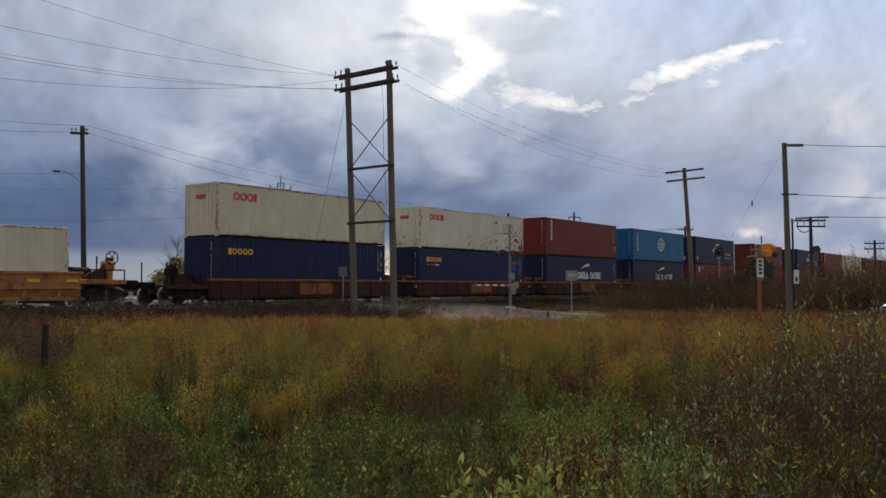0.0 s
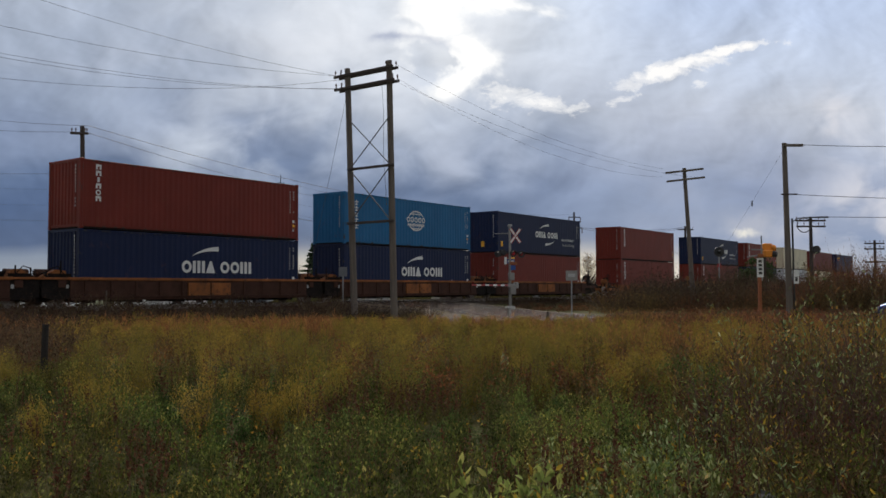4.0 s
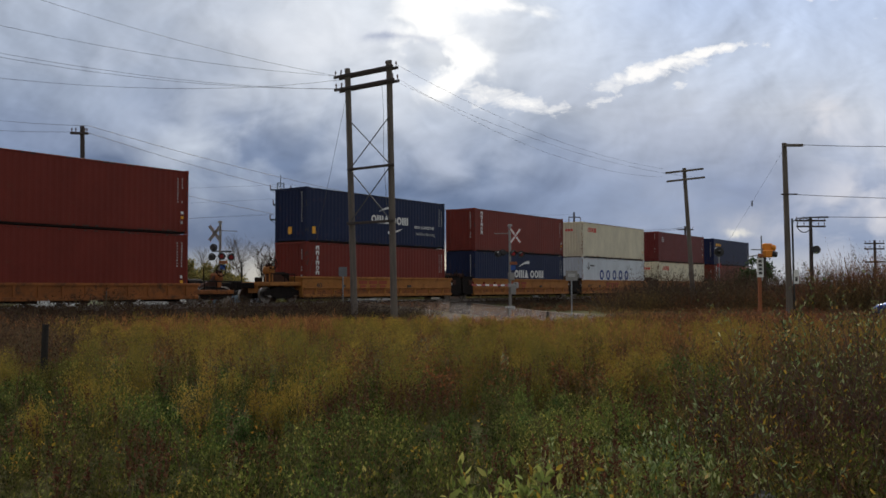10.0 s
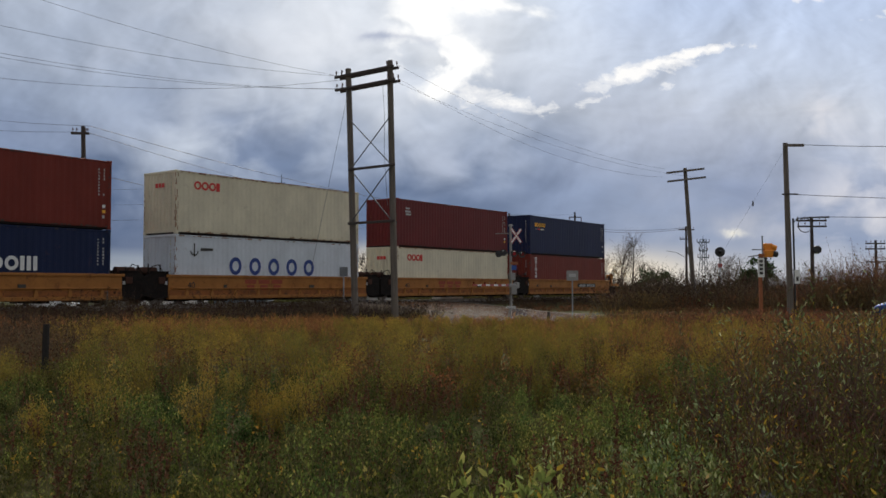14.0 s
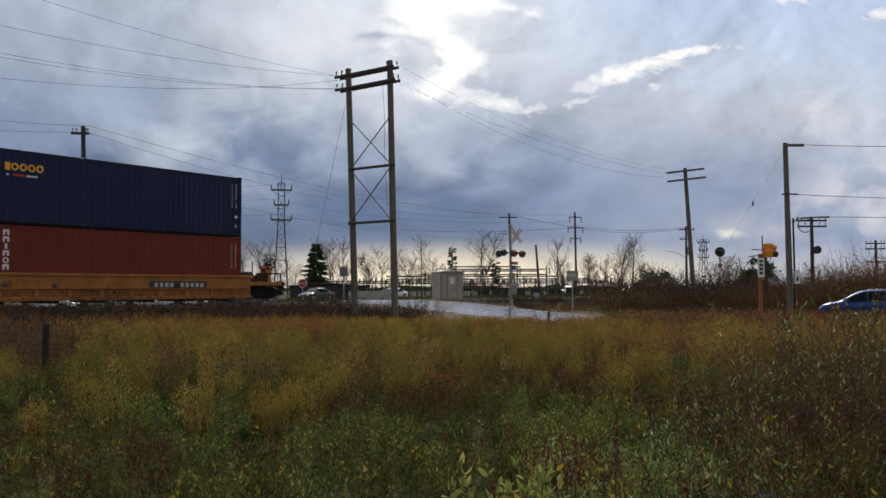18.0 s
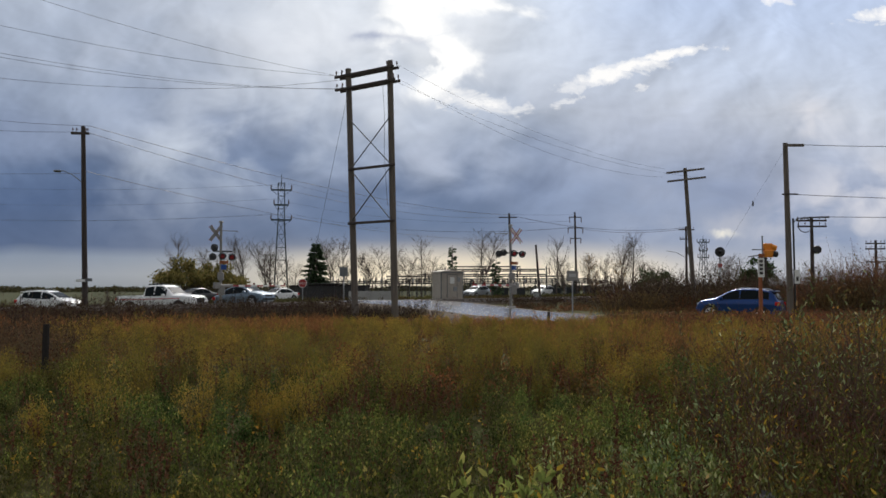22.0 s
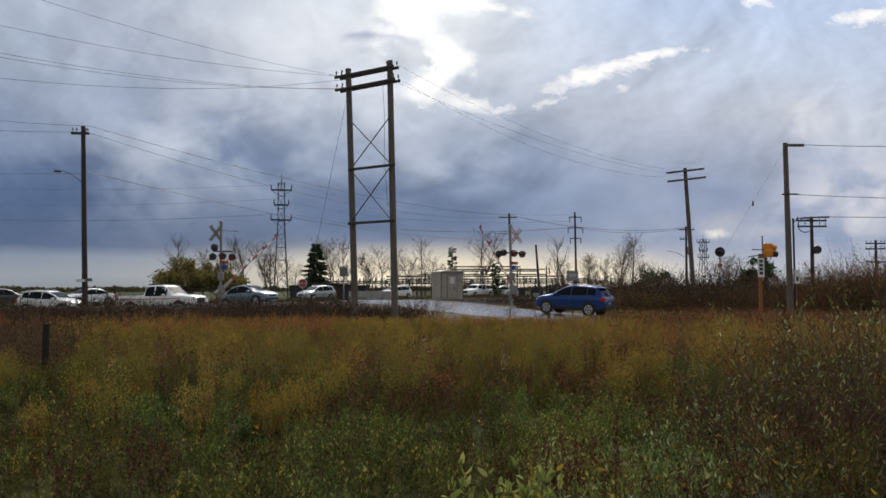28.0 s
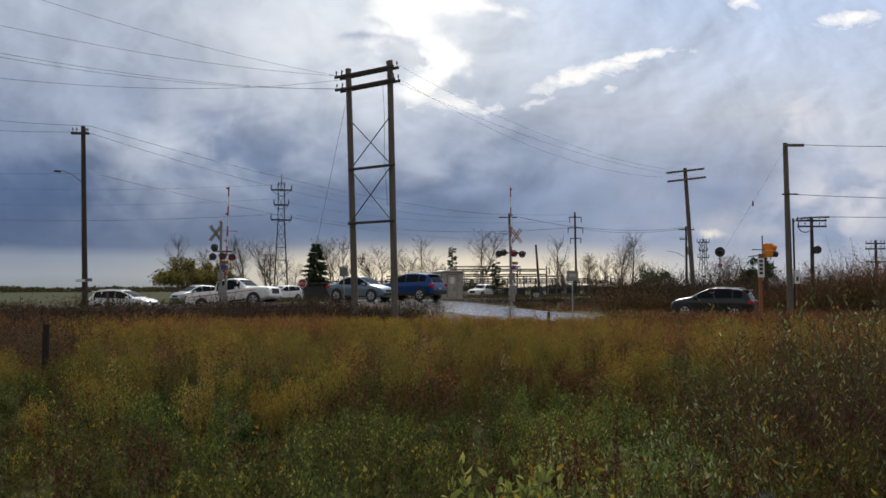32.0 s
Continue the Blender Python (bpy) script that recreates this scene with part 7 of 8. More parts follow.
M["under"] = leafy("brown_undergrowth_leaf", [(0.0, (0.078, 0.058, 0.022)), (0.6, (0.152, 0.102, 0.034)), (1.0, (0.248, 0.153, 0.050))],
                   [(0.0, (0.132, 0.053, 0.024)), (0.6, (0.217, 0.091, 0.037)), (1.0, (0.310, 0.134, 0.053))], 0.45)
# mottle paints dark hollows and lit clumps; the brightest stops are painted highlights
M["green"] = leafy("green_weed_leaf", [(0.0, (0.022, 0.042, 0.012)), (0.5, (0.062, 0.104, 0.028)), (0.94, (0.125, 0.180, 0.050)), (0.98, (0.20, 0.21, 0.06)), (1.0, (0.36, 0.28, 0.08))],
                   [(0.0, (0.046, 0.044, 0.014)), (0.6, (0.094, 0.092, 0.026)), (0.96, (0.165, 0.145, 0.040)), (1.0, (0.36, 0.22, 0.06))], 0.5, mottle=(2.4, 4.0, -1.0))
M["low_green"] = leafy("low_dark_green_leaf", [(0.0, (0.029, 0.051, 0.019)), (0.6, (0.070, 0.110, 0.036)), (1.0, (0.143, 0.181, 0.064))],
                       [(0.0, (0.061, 0.051, 0.025)), (1.0, (0.143, 0.110, 0.049))], 0.6)
# leaf colour lifted and greyed: haze painted into the weeds before the willows
M["grey_green"] = leafy("grey_green_leaf", [(0.0, (0.078, 0.109, 0.026)), (0.6, (0.163, 0.211, 0.051)), (0.95, (0.273, 0.322, 0.085)), (1.0, (0.546, 0.506, 0.124))],
                        [(0.0, (0.104, 0.087, 0.026)), (0.8, (0.195, 0.176, 0.051)), (1.0, (0.468, 0.309, 0.062))], 0.9)
M["yellow_leaf"] = leafy("yellowing_leaf", [(0.0, (0.16, 0.12, 0.02)), (0.6, (0.42, 0.28, 0.04)), (1.0, (0.55, 0.26, 0.05))], None)
M["shrub"] = leafy("willow_leaf", [(0.0, (0.045, 0.046, 0.017)), (0.5, (0.098, 0.100, 0.036)), (0.9, (0.170, 0.165, 0.062)), (0.97, (0.30, 0.15, 0.04)), (1.0, (0.36, 0.33, 0.20))],
                   [(0.0, (0.080, 0.040, 0.018)), (0.6, (0.145, 0.076, 0.030)), (0.95, (0.210, 0.118, 0.042)), (1.0, (0.38, 0.16, 0.045))], 1.0, mottle=(2.2, 3.0, -0.5))
M["shoot"] = leafy("pale_willow_leaf", [(0.0, (0.095, 0.139, 0.054)), (0.6, (0.223, 0.300, 0.128)), (0.93, (0.356, 0.431, 0.228)), (1.0, (0.612, 0.613, 0.372))],
                   [(0.0, (0.123, 0.122, 0.049)), (0.7, (0.262, 0.250, 0.100)), (0.95, (0.422, 0.361, 0.145)), (1.0, (0.668, 0.389, 0.114))], 1.2)
M["pale_weed"] = leafy("pale_green_weed_leaf", [(0.0, (0.065, 0.090, 0.018)), (0.6, (0.155, 0.190, 0.038)), (0.93, (0.260, 0.280, 0.068)), (1.0, (0.46, 0.38, 0.12))],
                       [(0.0, (0.060, 0.062, 0.016)), (0.7, (0.130, 0.125, 0.030)), (1.0, (0.30, 0.21, 0.06))], 1.0)
M["twig"] = leafy("dark_red_willow_twig", [(0.0, (0.072, 0.029, 0.019)), (0.7, (0.137, 0.053, 0.031)), (1.0, (0.208, 0.096, 0.048))], None, through_light=0.05)
M["thicket"] = leafy("brown_thicket_twig", [(0.0, (0.032, 0.024, 0.018)), (0.6, (0.066, 0.046, 0.034)), (1.0, (0.11, 0.076, 0.052))], [(0.0, (0.040, 0.022, 0.018)), (1.0, (0.110, 0.060, 0.040))], 0.2, 0.1)
M["far_leaf"] = leafy("far_wood_leaf", [(0.0, (0.036, 0.036, 0.018)), (0.6, (0.062, 0.058, 0.026)), (1.0, (0.095, 0.080, 0.036))], None)
M["pale_leaf"] = leafy("pale_sapling_leaf", [(0.0, (0.164, 0.206, 0.051)), (0.6, (0.279, 0.325, 0.086)), (1.0, (0.428, 0.399, 0.115))], None)
M["reed"] = leafy("dry_reed", [(0.0, (0.175, 0.085, 0.035)), (0.6, (0.297, 0.131, 0.049)), (1.0, (0.455, 0.216, 0.084))], None, through_light=0.2)
M["dull_reed"] = leafy("dull_dry_reed", [(0.0, (0.080, 0.048, 0.029)), (0.6, (0.132, 0.078, 0.044)), (1.0, (0.216, 0.132, 0.072))], None, through_light=0.2)
M["brush"] = leafy("brown_brush_twig", [(0.0, (0.022, 0.017, 0.014)), (0.6, (0.045, 0.031, 0.025)), (1.0, (0.079, 0.053, 0.039))], [(0.0, (0.030, 0.017, 0.014)), (1.0, (0.090, 0.045, 0.028))], 0.2, 0.1)
M["brush_leaf"] = leafy("olive_brush_leaf", [(0.0, (0.079, 0.056, 0.025)), (0.6, (0.156, 0.103, 0.041)), (1.0, (0.288, 0.185, 0.061))], [(0.0, (0.105, 0.043, 0.029)), (1.0, (0.235, 0.086, 0.046))], 0.15, 0.25)
M["stalk"] = surface("dry_stalk", (0.135, 0.098, 0.040), 0.9, var=0.3, bump=0)
M["bark"] = surface("grey_brown_bark", (0.100, 0.078, 0.066), 0.9, var=0.35, scale=3, bump=0.4)
M["spruce"] = leafy("spruce_needles", [(0.0, (0.029, 0.048, 0.027)), (0.6, (0.068, 0.105, 0.051)), (1.0, (0.122, 0.167, 0.082))], None, through_light=0.15)
M["olive_crown"] = leafy("olive_autumn_leaf", [(0.0, (0.092, 0.090, 0.029)), (0.6, (0.193, 0.165, 0.053)), (1.0, (0.304, 0.225, 0.074))], None)
M["rusty_crown"] = leafy("brown_autumn_leaf", [(0.0, (0.15, 0.095, 0.04)), (0.6, (0.28, 0.165, 0.062)), (1.0, (0.40, 0.25, 0.10))], None)
M["green_crown"] = leafy("dark_green_leaf", [(0.0, (0.025, 0.045, 0.017)), (0.6, (0.049, 0.084, 0.028)), (1.0, (0.084, 0.119, 0.042))], None)
rng = np.random.default_rng(7)


def unit(v):
    return v / np.maximum(np.linalg.norm(v, axis=1, keepdims=True), 1e-6)


def leaf_quads(base, along, length, width, spin=None):
    """Diamond leaves: from each base point along a direction."""
    n = len(base)
    along = unit(along)
    rand = unit(rng.normal(size=(n, 3)))
    side = unit(np.cross(along, rand))
    length, width = np.asarray(length).reshape(-1, 1), np.asarray(width).reshape(-1, 1)
    mid = base + along * length * 0.45
    v = np.empty((n, 4, 3))
    v[:, 0], v[:, 2] = base, base + along * length
    v[:, 1], v[:, 3] = mid + side * width * 0.5, mid - side * width * 0.5
    return v.reshape(-1, 3)


def ground_np(xy):
    return np.array([ground_z(x, y) for x, y in xy])


def in_view(n, y0, y1, edge=0.60, power=1.0, x_lo=None, x_hi=None):
    """Random spots in the strip of field before the viewer."""
    y = np.sqrt(rng.uniform(y0 ** 2, y1 ** 2, n)) if power == 1.0 else rng.uniform(y0, y1, n)
    lo = -edge if x_lo is None else x_lo
    hi = edge if x_hi is None else x_hi
    return np.stack([y * rng.uniform(lo, hi, n), y], 1)


def scatter(name, spots, height, spread_r, stems, per_stem, leaf, width, material, label, category, low=0.15, rise=0.9, stalk=None, lean=0.25):
    """Many plants of thin stems with leaves along them, as one mesh."""
    n = len(spots)
    h = np.broadcast_to(np.asarray(height, float), (n,)) * rng.uniform(0.75, 1.15, n)
    gz = ground_np(spots)
    root = np.repeat(np.stack([spots[:, 0], spots[:, 1], gz], 1), stems, 0)
    hs = np.repeat(h, stems) * rng.uniform(0.6, 1.05, n * stems)
    off = rng.normal(size=(n * stems, 2)) * spread_r * 0.5
    root[:, :2] += off * 0.45
    tip = root + np.stack([off[:, 0] + rng.normal(size=n * stems) * lean * hs * 0.5, off[:, 1] + rng.normal(size=n * stems) * lean * hs * 0.5, hs], 1)
    t = rng.uniform(low, 1.0, (n * stems, per_stem)) ** 0.8
    base = (root[:, None] + (tip - root)[:, None] * t[:, :, None]).reshape(-1, 3)
    m = len(base)
    along = rng.normal(size=(m, 3))
    along[:, 2] = np.abs(along[:, 2]) * rise + rise * 0.3
    size = rng.uniform(0.6, 1.3, m)
    v = leaf_quads(base, along, leaf * size, width * size)
    # thin stems as narrow blades
    sv = leaf_quads(root, tip - root, np.linalg.norm(tip - root, axis=1), np.full(len(root), 0.012 if stalk is None else stalk))
    leaves = len(v) // 4
    v = np.concatenate([v, sv])
    faces = np.arange(len(v)).reshape(-1, 4)
    ob = soft_mesh(name, v, faces, material, label, category, "stuff")
    ob.data.materials.append(M["stalk"])
    ob.data.polygons.foreach_set("material_index", (np.arange(len(faces)) >= leaves).astype(np.int32))
    return ob


def plumes(name, spots, height, width, stems, per_stem, leaf, blade, material, label):
    """Feathery bushes: stems fan out from one foot, leaves thicken towards the tips."""
    n = len(spots)
    h = np.asarray(height, float)
    gz = ground_np(spots)
    foot = np.repeat(np.stack([spots[:, 0], spots[:, 1], gz], 1), stems, 0)
    hs, ws = np.repeat(h, stems), np.repeat(np.broadcast_to(np.asarray(width, float), (n,)), stems)
    a, r = rng.uniform(0, 6.283, n * stems), np.sqrt(rng.uniform(0, 1, n * stems))
    tip = foot + np.stack([np.cos(a) * r * ws * 0.5, np.sin(a) * r * ws * 0.5, hs * (1.0 - 0.35 * r ** 2) * rng.uniform(0.75, 1.05, n * stems)], 1)
    foot[:, :2] += rng.normal(size=(n * stems, 2)) * 0.05
    t = 1.0 - rng.uniform(0, 1, (n * stems, per_stem)) ** 1.35 * 0.85
    base = (foot[:, None] + (tip - foot)[:, None] * t[:, :, None]).reshape(-1, 3) + rng.normal(size=(n * stems * per_stem, 3)) * 0.025
    m = len(base)
    along = rng.normal(size=(m, 3)) * 0.6
    along[:, 2] = np.abs(along[:, 2]) + 0.8
    size = rng.uniform(0.6, 1.3, m)
    v = np.concatenate([leaf_quads(base, along, leaf * size, blade * size), leaf_quads(foot, tip - foot, np.linalg.norm(tip - foot, axis=1), np.full(len(foot), 0.006))])
    faces = np.arange(len(v)).reshape(-1, 4)
    ob = soft_mesh(name, v, faces, material, label, "weeds", "stuff")
    ob.data.materials.append(M["stalk"])
    ob.data.polygons.foreach_set("material_index", (np.arange(len(faces)) >= m).astype(np.int32))
    return ob


def shrub_spots(n, y0, y1, lo, hi):
    y = rng.uniform(y0, y1, n)
    return np.stack([y * rng.uniform(lo, hi, n), y], 1)


def clumps(spots, scale, threshold, seed):
    """Keeps the spots that fall in patches."""
    keep = [noise.noise(Vector((x * scale, y * scale, seed))) > threshold for x, y in spots]
    return spots[np.array(keep)]


def weed_height(spots, tall):
    """Lower away from the viewer, in uneven clumps."""
    uneven = np.array([0.78 + 0.55 * noise.noise(Vector((x * 0.9, y * 0.45, 6.0))) for x, y in spots])
    return np.minimum(tall, np.maximum(0.25, 1.50 - 0.031 * spots[:, 1])) * np.clip(uneven + 0.12, 0.4, 1.08)


def uneven_height(spots, tall):
    return tall * np.array([max(0.30, 0.85 + 1.1 * noise.noise(Vector((x * 0.8, y * 0.6, 2.0)))) for x, y in spots])


def clear_of_post(spots):
    """Leaves a gap in the weeds before the fence post."""
    return spots[~((np.abs(spots[:, 0] / spots[:, 1] + 0.459) < 0.040) & (spots[:, 1] < 13.6) & (spots[:, 1] > 9.0))]


def off_road(spots):
    ok = [abs(road_sd(x, y)[1]) > RW + 2.2 and track_d(x, y) < -4.4 for x, y in spots]
    return spots[np.array(ok)]


sp = off_road(np.concatenate([in_view(2300, 14.0, 37.0), in_view(170, 10.8, 14.0, x_lo=-0.16, x_hi=0.36)]))
scatter("undergrowth", sp, weed_height(sp, 1.0) * 0.64, 0.50, 7, 11, 0.060, 0.024, M["under"], "olive and brown undergrowth between the golden weeds", "weeds", low=0.1)
def spaced(spots, gap):
    """Thins spots out so that none stands too near another."""
    kept, cells = [], {}
    for x, y in spots:
        g = gap * (0.75 + 0.5 * noise.noise(Vector((x * 0.4, y * 0.4, 8.0))))
        k = (int(x // gap), int(y // gap))
        near = [q for i in (-1, 0, 1) for j in (-1, 0, 1) for q in cells.get((k[0] + i, k[1] + j), ())]
        if all((q[0] - x) ** 2 + (q[1] - y) ** 2 > g * g for q in near):
            kept.append((x, y))
            cells.setdefault(k, []).append((x, y))
    return np.array(kept)


def golden_ground(spots):
    """The golden weeds give way to brown brush towards the old post."""
    return spots[np.array([x / y > -0.44 + 0.05 * noise.noise(Vector((x * 0.5, y * 0.5, 1.0))) or y < 13.4 for x, y in spots])]


sp = golden_ground(spaced(clear_of_post(off_road(in_view(2600, 13.2, 36.0))), 1.02))
scale_h = np.array([0.92 + 0.45 * noise.noise(Vector((x * 0.7, y * 0.5, 6.0))) for x, y in sp]) * rng.uniform(0.82, 1.12, len(sp))
hh = np.minimum(1.15, 1.58 - 0.0315 * sp[:, 1]) * np.clip(scale_h, 0.5, 1.10)
ww = np.clip(hh, 0.6, 1.2) * rng.uniform(0.50, 0.80, len(sp))
dull = rng.uniform(size=len(sp)) < 0.50 + 0.1 * (sp[:, 1] < 17.0)
for pick, mat, words in ((~dull, "gold", "dense feathery golden weeds filling the field"), (dull, "olive_gold", "feathery olive-golden weeds filling the field")):
    plumes("golden_weeds", sp[pick], hh[pick], ww[pick], 40, 20, 0.038, 0.0125, M[mat], words)
# brown brush and a few low plumes round the old post
sp = in_view(420, 14.0, 34.0, x_lo=-0.60, x_hi=-0.425)
scatter("brown_brush", sp, weed_height(sp, 1.0) * 0.95, 0.5, 9, 12, 0.06, 0.014, M["dull_reed"], "reddish-brown dry brush at the field's edge", "brush", low=0.2)
scatter("brown_brush", sp + 0.3, weed_height(sp, 1.0) * 0.9, 0.5, 8, 14, 0.06, 0.010, M["brush"], "dark leafless brush at the field's edge", "brush", low=0.2)
sp = np.array([(-6.3, 12.5), (-5.75, 12.4), (-6.0, 12.3), (-5.4, 12.6), (-6.6, 12.6)])
plumes("golden_weeds", sp, np.array([0.62, 0.58, 0.55, 0.7, 0.7]), 0.5, 40, 40, 0.027, 0.008, M["olive_gold"], "low olive-golden weeds round the old post")
# looser plumes rising from the green
sp = np.concatenate([spaced(in_view(300, 8.6, 13.6, x_hi=-0.15), 0.66), spaced(in_view(260, 10.4, 13.6, x_lo=-0.16, x_hi=0.36), 0.72)])
sp = clear_of_post(np.concatenate([clumps(sp[sp[:, 0] < -0.16 * sp[:, 1]], 0.45, -0.12, 5.0), sp[sp[:, 0] >= -0.16 * sp[:, 1]]]))
hh = rng.uniform(0.55, 1.12, len(sp))
ww = hh * rng.uniform(0.42, 0.68, len(sp))
dull = rng.uniform(size=len(sp)) < 0.80
plumes("golden_weeds", sp[~dull], hh[~dull], ww[~dull], 40, 50, 0.027, 0.008, M["gold"], "feathery golden weed clumps rising from the green")
plumes("golden_weeds", sp[dull], hh[dull], ww[dull], 40, 50, 0.027, 0.008, M["olive_gold"], "feathery olive-golden weed clumps rising from the green")
sp = in_view(3000, 4.6, 16.0)
scatter("green_weeds", sp, uneven_height(sp, 0.15), 0.38, 6, 16, 0.024, 0.012, M["low_green"], "low leafy green weeds in the foreground", "weeds", low=0.05, rise=0.5, stalk=0.006)
sp = spaced(in_view(1700, 4.4, 14.0), 0.46)
hh = np.clip(uneven_height(sp, 0.48), 0.20, 0.72)
plumes("green_weeds", sp, hh, 0.16 + hh * 0.55, 22, 26, 0.027, 0.014, M["green"], "mounds of leafy green weeds in the foreground")
# taller leafy weeds with pale tips
sp = clumps(spaced(in_view(700, 4.4, 13.0), 0.5), 0.55, 0.02, 14.0)
hh = np.clip(uneven_height(sp, 0.58), 0.25, 0.85)
plumes("green_weeds", sp, hh, 0.22 + hh * 0.4, 14, 26, 0.030, 0.014, M["pale_weed"], "pale-tipped leafy weeds in the foreground")
# small yellowing leaves here and there
sp = clumps(in_view(420, 4.6, 10.0), 0.8, 0.12, 21.0)
scatter("yellowing_weeds", sp, 0.42, 0.16, 2, 5, 0.034, 0.018, M["yellow_leaf"], "single weeds with yellowing leaves", "weeds", low=0.5, stalk=0.005, lean=0.15)
# weeds whose pale leaf colour stands in for haze on this strip
sp = spaced(shrub_spots(210, 4.8, 11.0, 0.08, 0.38), 0.36)
hh = rng.uniform(0.30, 0.58, len(sp))
plumes("pale_weeds", sp, hh, 0.20 + hh * 0.5, 16, 22, 0.030, 0.013, M["grey_green"], "soft weeds before the willows, leaves paled grey-green as under haze")
# dark dry flower spikes
sp = clumps(in_view(1100, 5.0, 15.0), 0.7, 0.10, 8.0)
scatter("dry_stalks", sp, 0.66, 0.12, 3, 40, 0.026, 0.012, M["twig"], "dark dry flower spikes among the weeds", "weeds", low=0.45, stalk=0.009, lean=0.12)
sp = off_road(in_view(800, 23.0, 37.0, x_lo=-0.60, x_hi=-0.12))
scatter("reeds", sp, weed_height(sp, 1.0) * 1.04, 0.35, 7, 5, 0.17, 0.016, M["reed"], "reddish dry reeds before the railway", "reeds", low=0.5, rise=2.0, lean=0.12)
sp = off_road(in_view(350, 27.0, 37.5, x_lo=-0.10, x_hi=0.50))
scatter("reeds", sp, weed_height(sp, 0.9) * 1.03, 0.35, 6, 5, 0.15, 0.016, M["reed"], "reddish dry grass heads before the road", "reeds", low=0.5, rise=2.0, lean=0.12)
sp = off_road(in_view(600, 14.0, 30.0, x_lo=0.10, x_hi=0.52))
scatter("reeds", sp, weed_height(sp, 1.0) * 0.98, 0.35, 6, 8, 0.09, 0.014, M["reed"], "reddish dry weeds between the golden ones", "weeds", low=0.4, rise=1.6, lean=0.15)
# dark brush along the near foot of the track bed
u_r = rng.uniform(-22, 36, 3000)
d_r = RAIL_D - rng.uniform(3.0, 9.5, 3000)
sp = np.stack([U.x * u_r + NRM.x * d_r, U.y * u_r + NRM.y * d_r], 1)
sp = sp[np.array([abs(road_sd(x, y)[1]) > RW + 2.0 for x, y in sp])]
scatter("track_brush", sp, np.maximum(uneven_height(sp, 0.88), 0.5), 0.6, 8, 10, 0.10, 0.020, M["brush"], "dark brown leafless brush along the track", "brush", low=0.15)
u_r = rng.uniform(30, 75, 420)
d_r = RAIL_D - rng.uniform(2.3, 5.0, 420)
sp = np.stack([U.x * u_r + NRM.x * d_r, U.y * u_r + NRM.y * d_r], 1)
sp = sp[np.array([abs(road_sd(x, y)[1]) > RW + 2.4 for x, y in sp])]
scatter("track_brush", sp, 0.50, 0.6, 9, 12, 0.10, 0.020, M["brush"], "low brown brush on the slope of the track bed", "brush", low=0.1)
u_r = rng.uniform(-25, 30, 1100)
d_r = RAIL_D + rng.uniform(3.2, 7.0, 1100)
sp = np.stack([U.x * u_r + NRM.x * d_r, U.y * u_r + NRM.y * d_r], 1)
sp = sp[np.array([abs(road_sd(x, y)[1]) > RW + 2.0 for x, y in sp])]
scatter("track_brush", sp, 0.66, 0.6, 7, 9, 0.11, 0.024, M["brush"], "dark brown leafless brush beyond the track", "brush", low=0.15)


M["lawn"] = leafy("green_verge_grass", [(0.0, (0.045, 0.065, 0.018)), (0.6, (0.085, 0.115, 0.030)), (1.0, (0.15, 0.145, 0.05))], [(0.0, (0.08, 0.06, 0.025)), (1.0, (0.14, 0.10, 0.04))], 0.08, 0.25)
n = 900
u_r, d_r = rng.uniform(-12, 150, n), rng.uniform(FAR_D - 12.0, FAR_D - 7.2, n)
sp = np.stack([U.x * u_r + NRM.x * d_r, U.y * u_r + NRM.y * d_r], 1)
sp = sp[np.array([abs(road_sd(x, y)[1]) > RW + 1.5 for x, y in sp])]
scatter("verge_grass", sp, 0.62, 0.9, 7, 8, 0.32, 0.07, M["lawn"], "green grass on the highway verge", "grass", low=0.0, rise=1.2)
u_r, d_r = rng.uniform(4, 60, 420), RAIL_D + rng.uniform(4.0, 14.0, 420)
sp = np.stack([U.x * u_r + NRM.x * d_r, U.y * u_r + NRM.y * d_r], 1)
sp = sp[np.array([abs(road_sd(x, y)[1]) > RW + 2.2 for x, y in sp])]
scatter("bank_weeds", sp, 0.35, 0.7, 8, 12, 0.12, 0.03, M["brush_leaf"], "short brown weeds on the bank beyond the track", "weeds", low=0.05)


def thicket(name, spots, height, material, twig, label, leaf=0.10, width=0.03, stems=14, per_stem=30):
    return scatter(name, spots, height, 1.3, stems, per_stem, leaf, width, material, label, "brush", low=0.1, rise=1.0, stalk=twig, lean=0.35)


# thickets beyond the road to the right
n = 460
y = rng.uniform(52, 66, n)
sp = np.stack([y * rng.uniform(0.185, 0.60, n), y], 1)
sp = sp[np.array([road_sd(px, py)[1] > RW + 2.5 and track_d(px, py) < -4.0 for px, py in sp])]
hh = np.array([0.75 + 1.75 * smooth(0.17, 0.26, px / py) + 1.7 * noise.noise(Vector((px * 0.30, py * 0.30, 2))) + 0.6 * noise.noise(Vector((px * 0.9, py * 0.9, 2))) for px, py in sp])
thicket("thicket", sp, np.maximum(hh, 0.5), M["thicket"], 0.014, "dense purplish-brown thicket beyond the road", 0.12, 0.026, 14, 22)
sp2 = sp[rng.uniform(size=len(sp)) < 0.5]
thicket("thicket", sp2, np.array([1.35 + 0.8 * noise.noise(Vector((px * 0.3, py * 0.3, 2))) for px, py in sp2]), M["brush_leaf"], 0.014, "olive and rust undergrowth in the thicket", 0.10, 0.04, 10, 26)
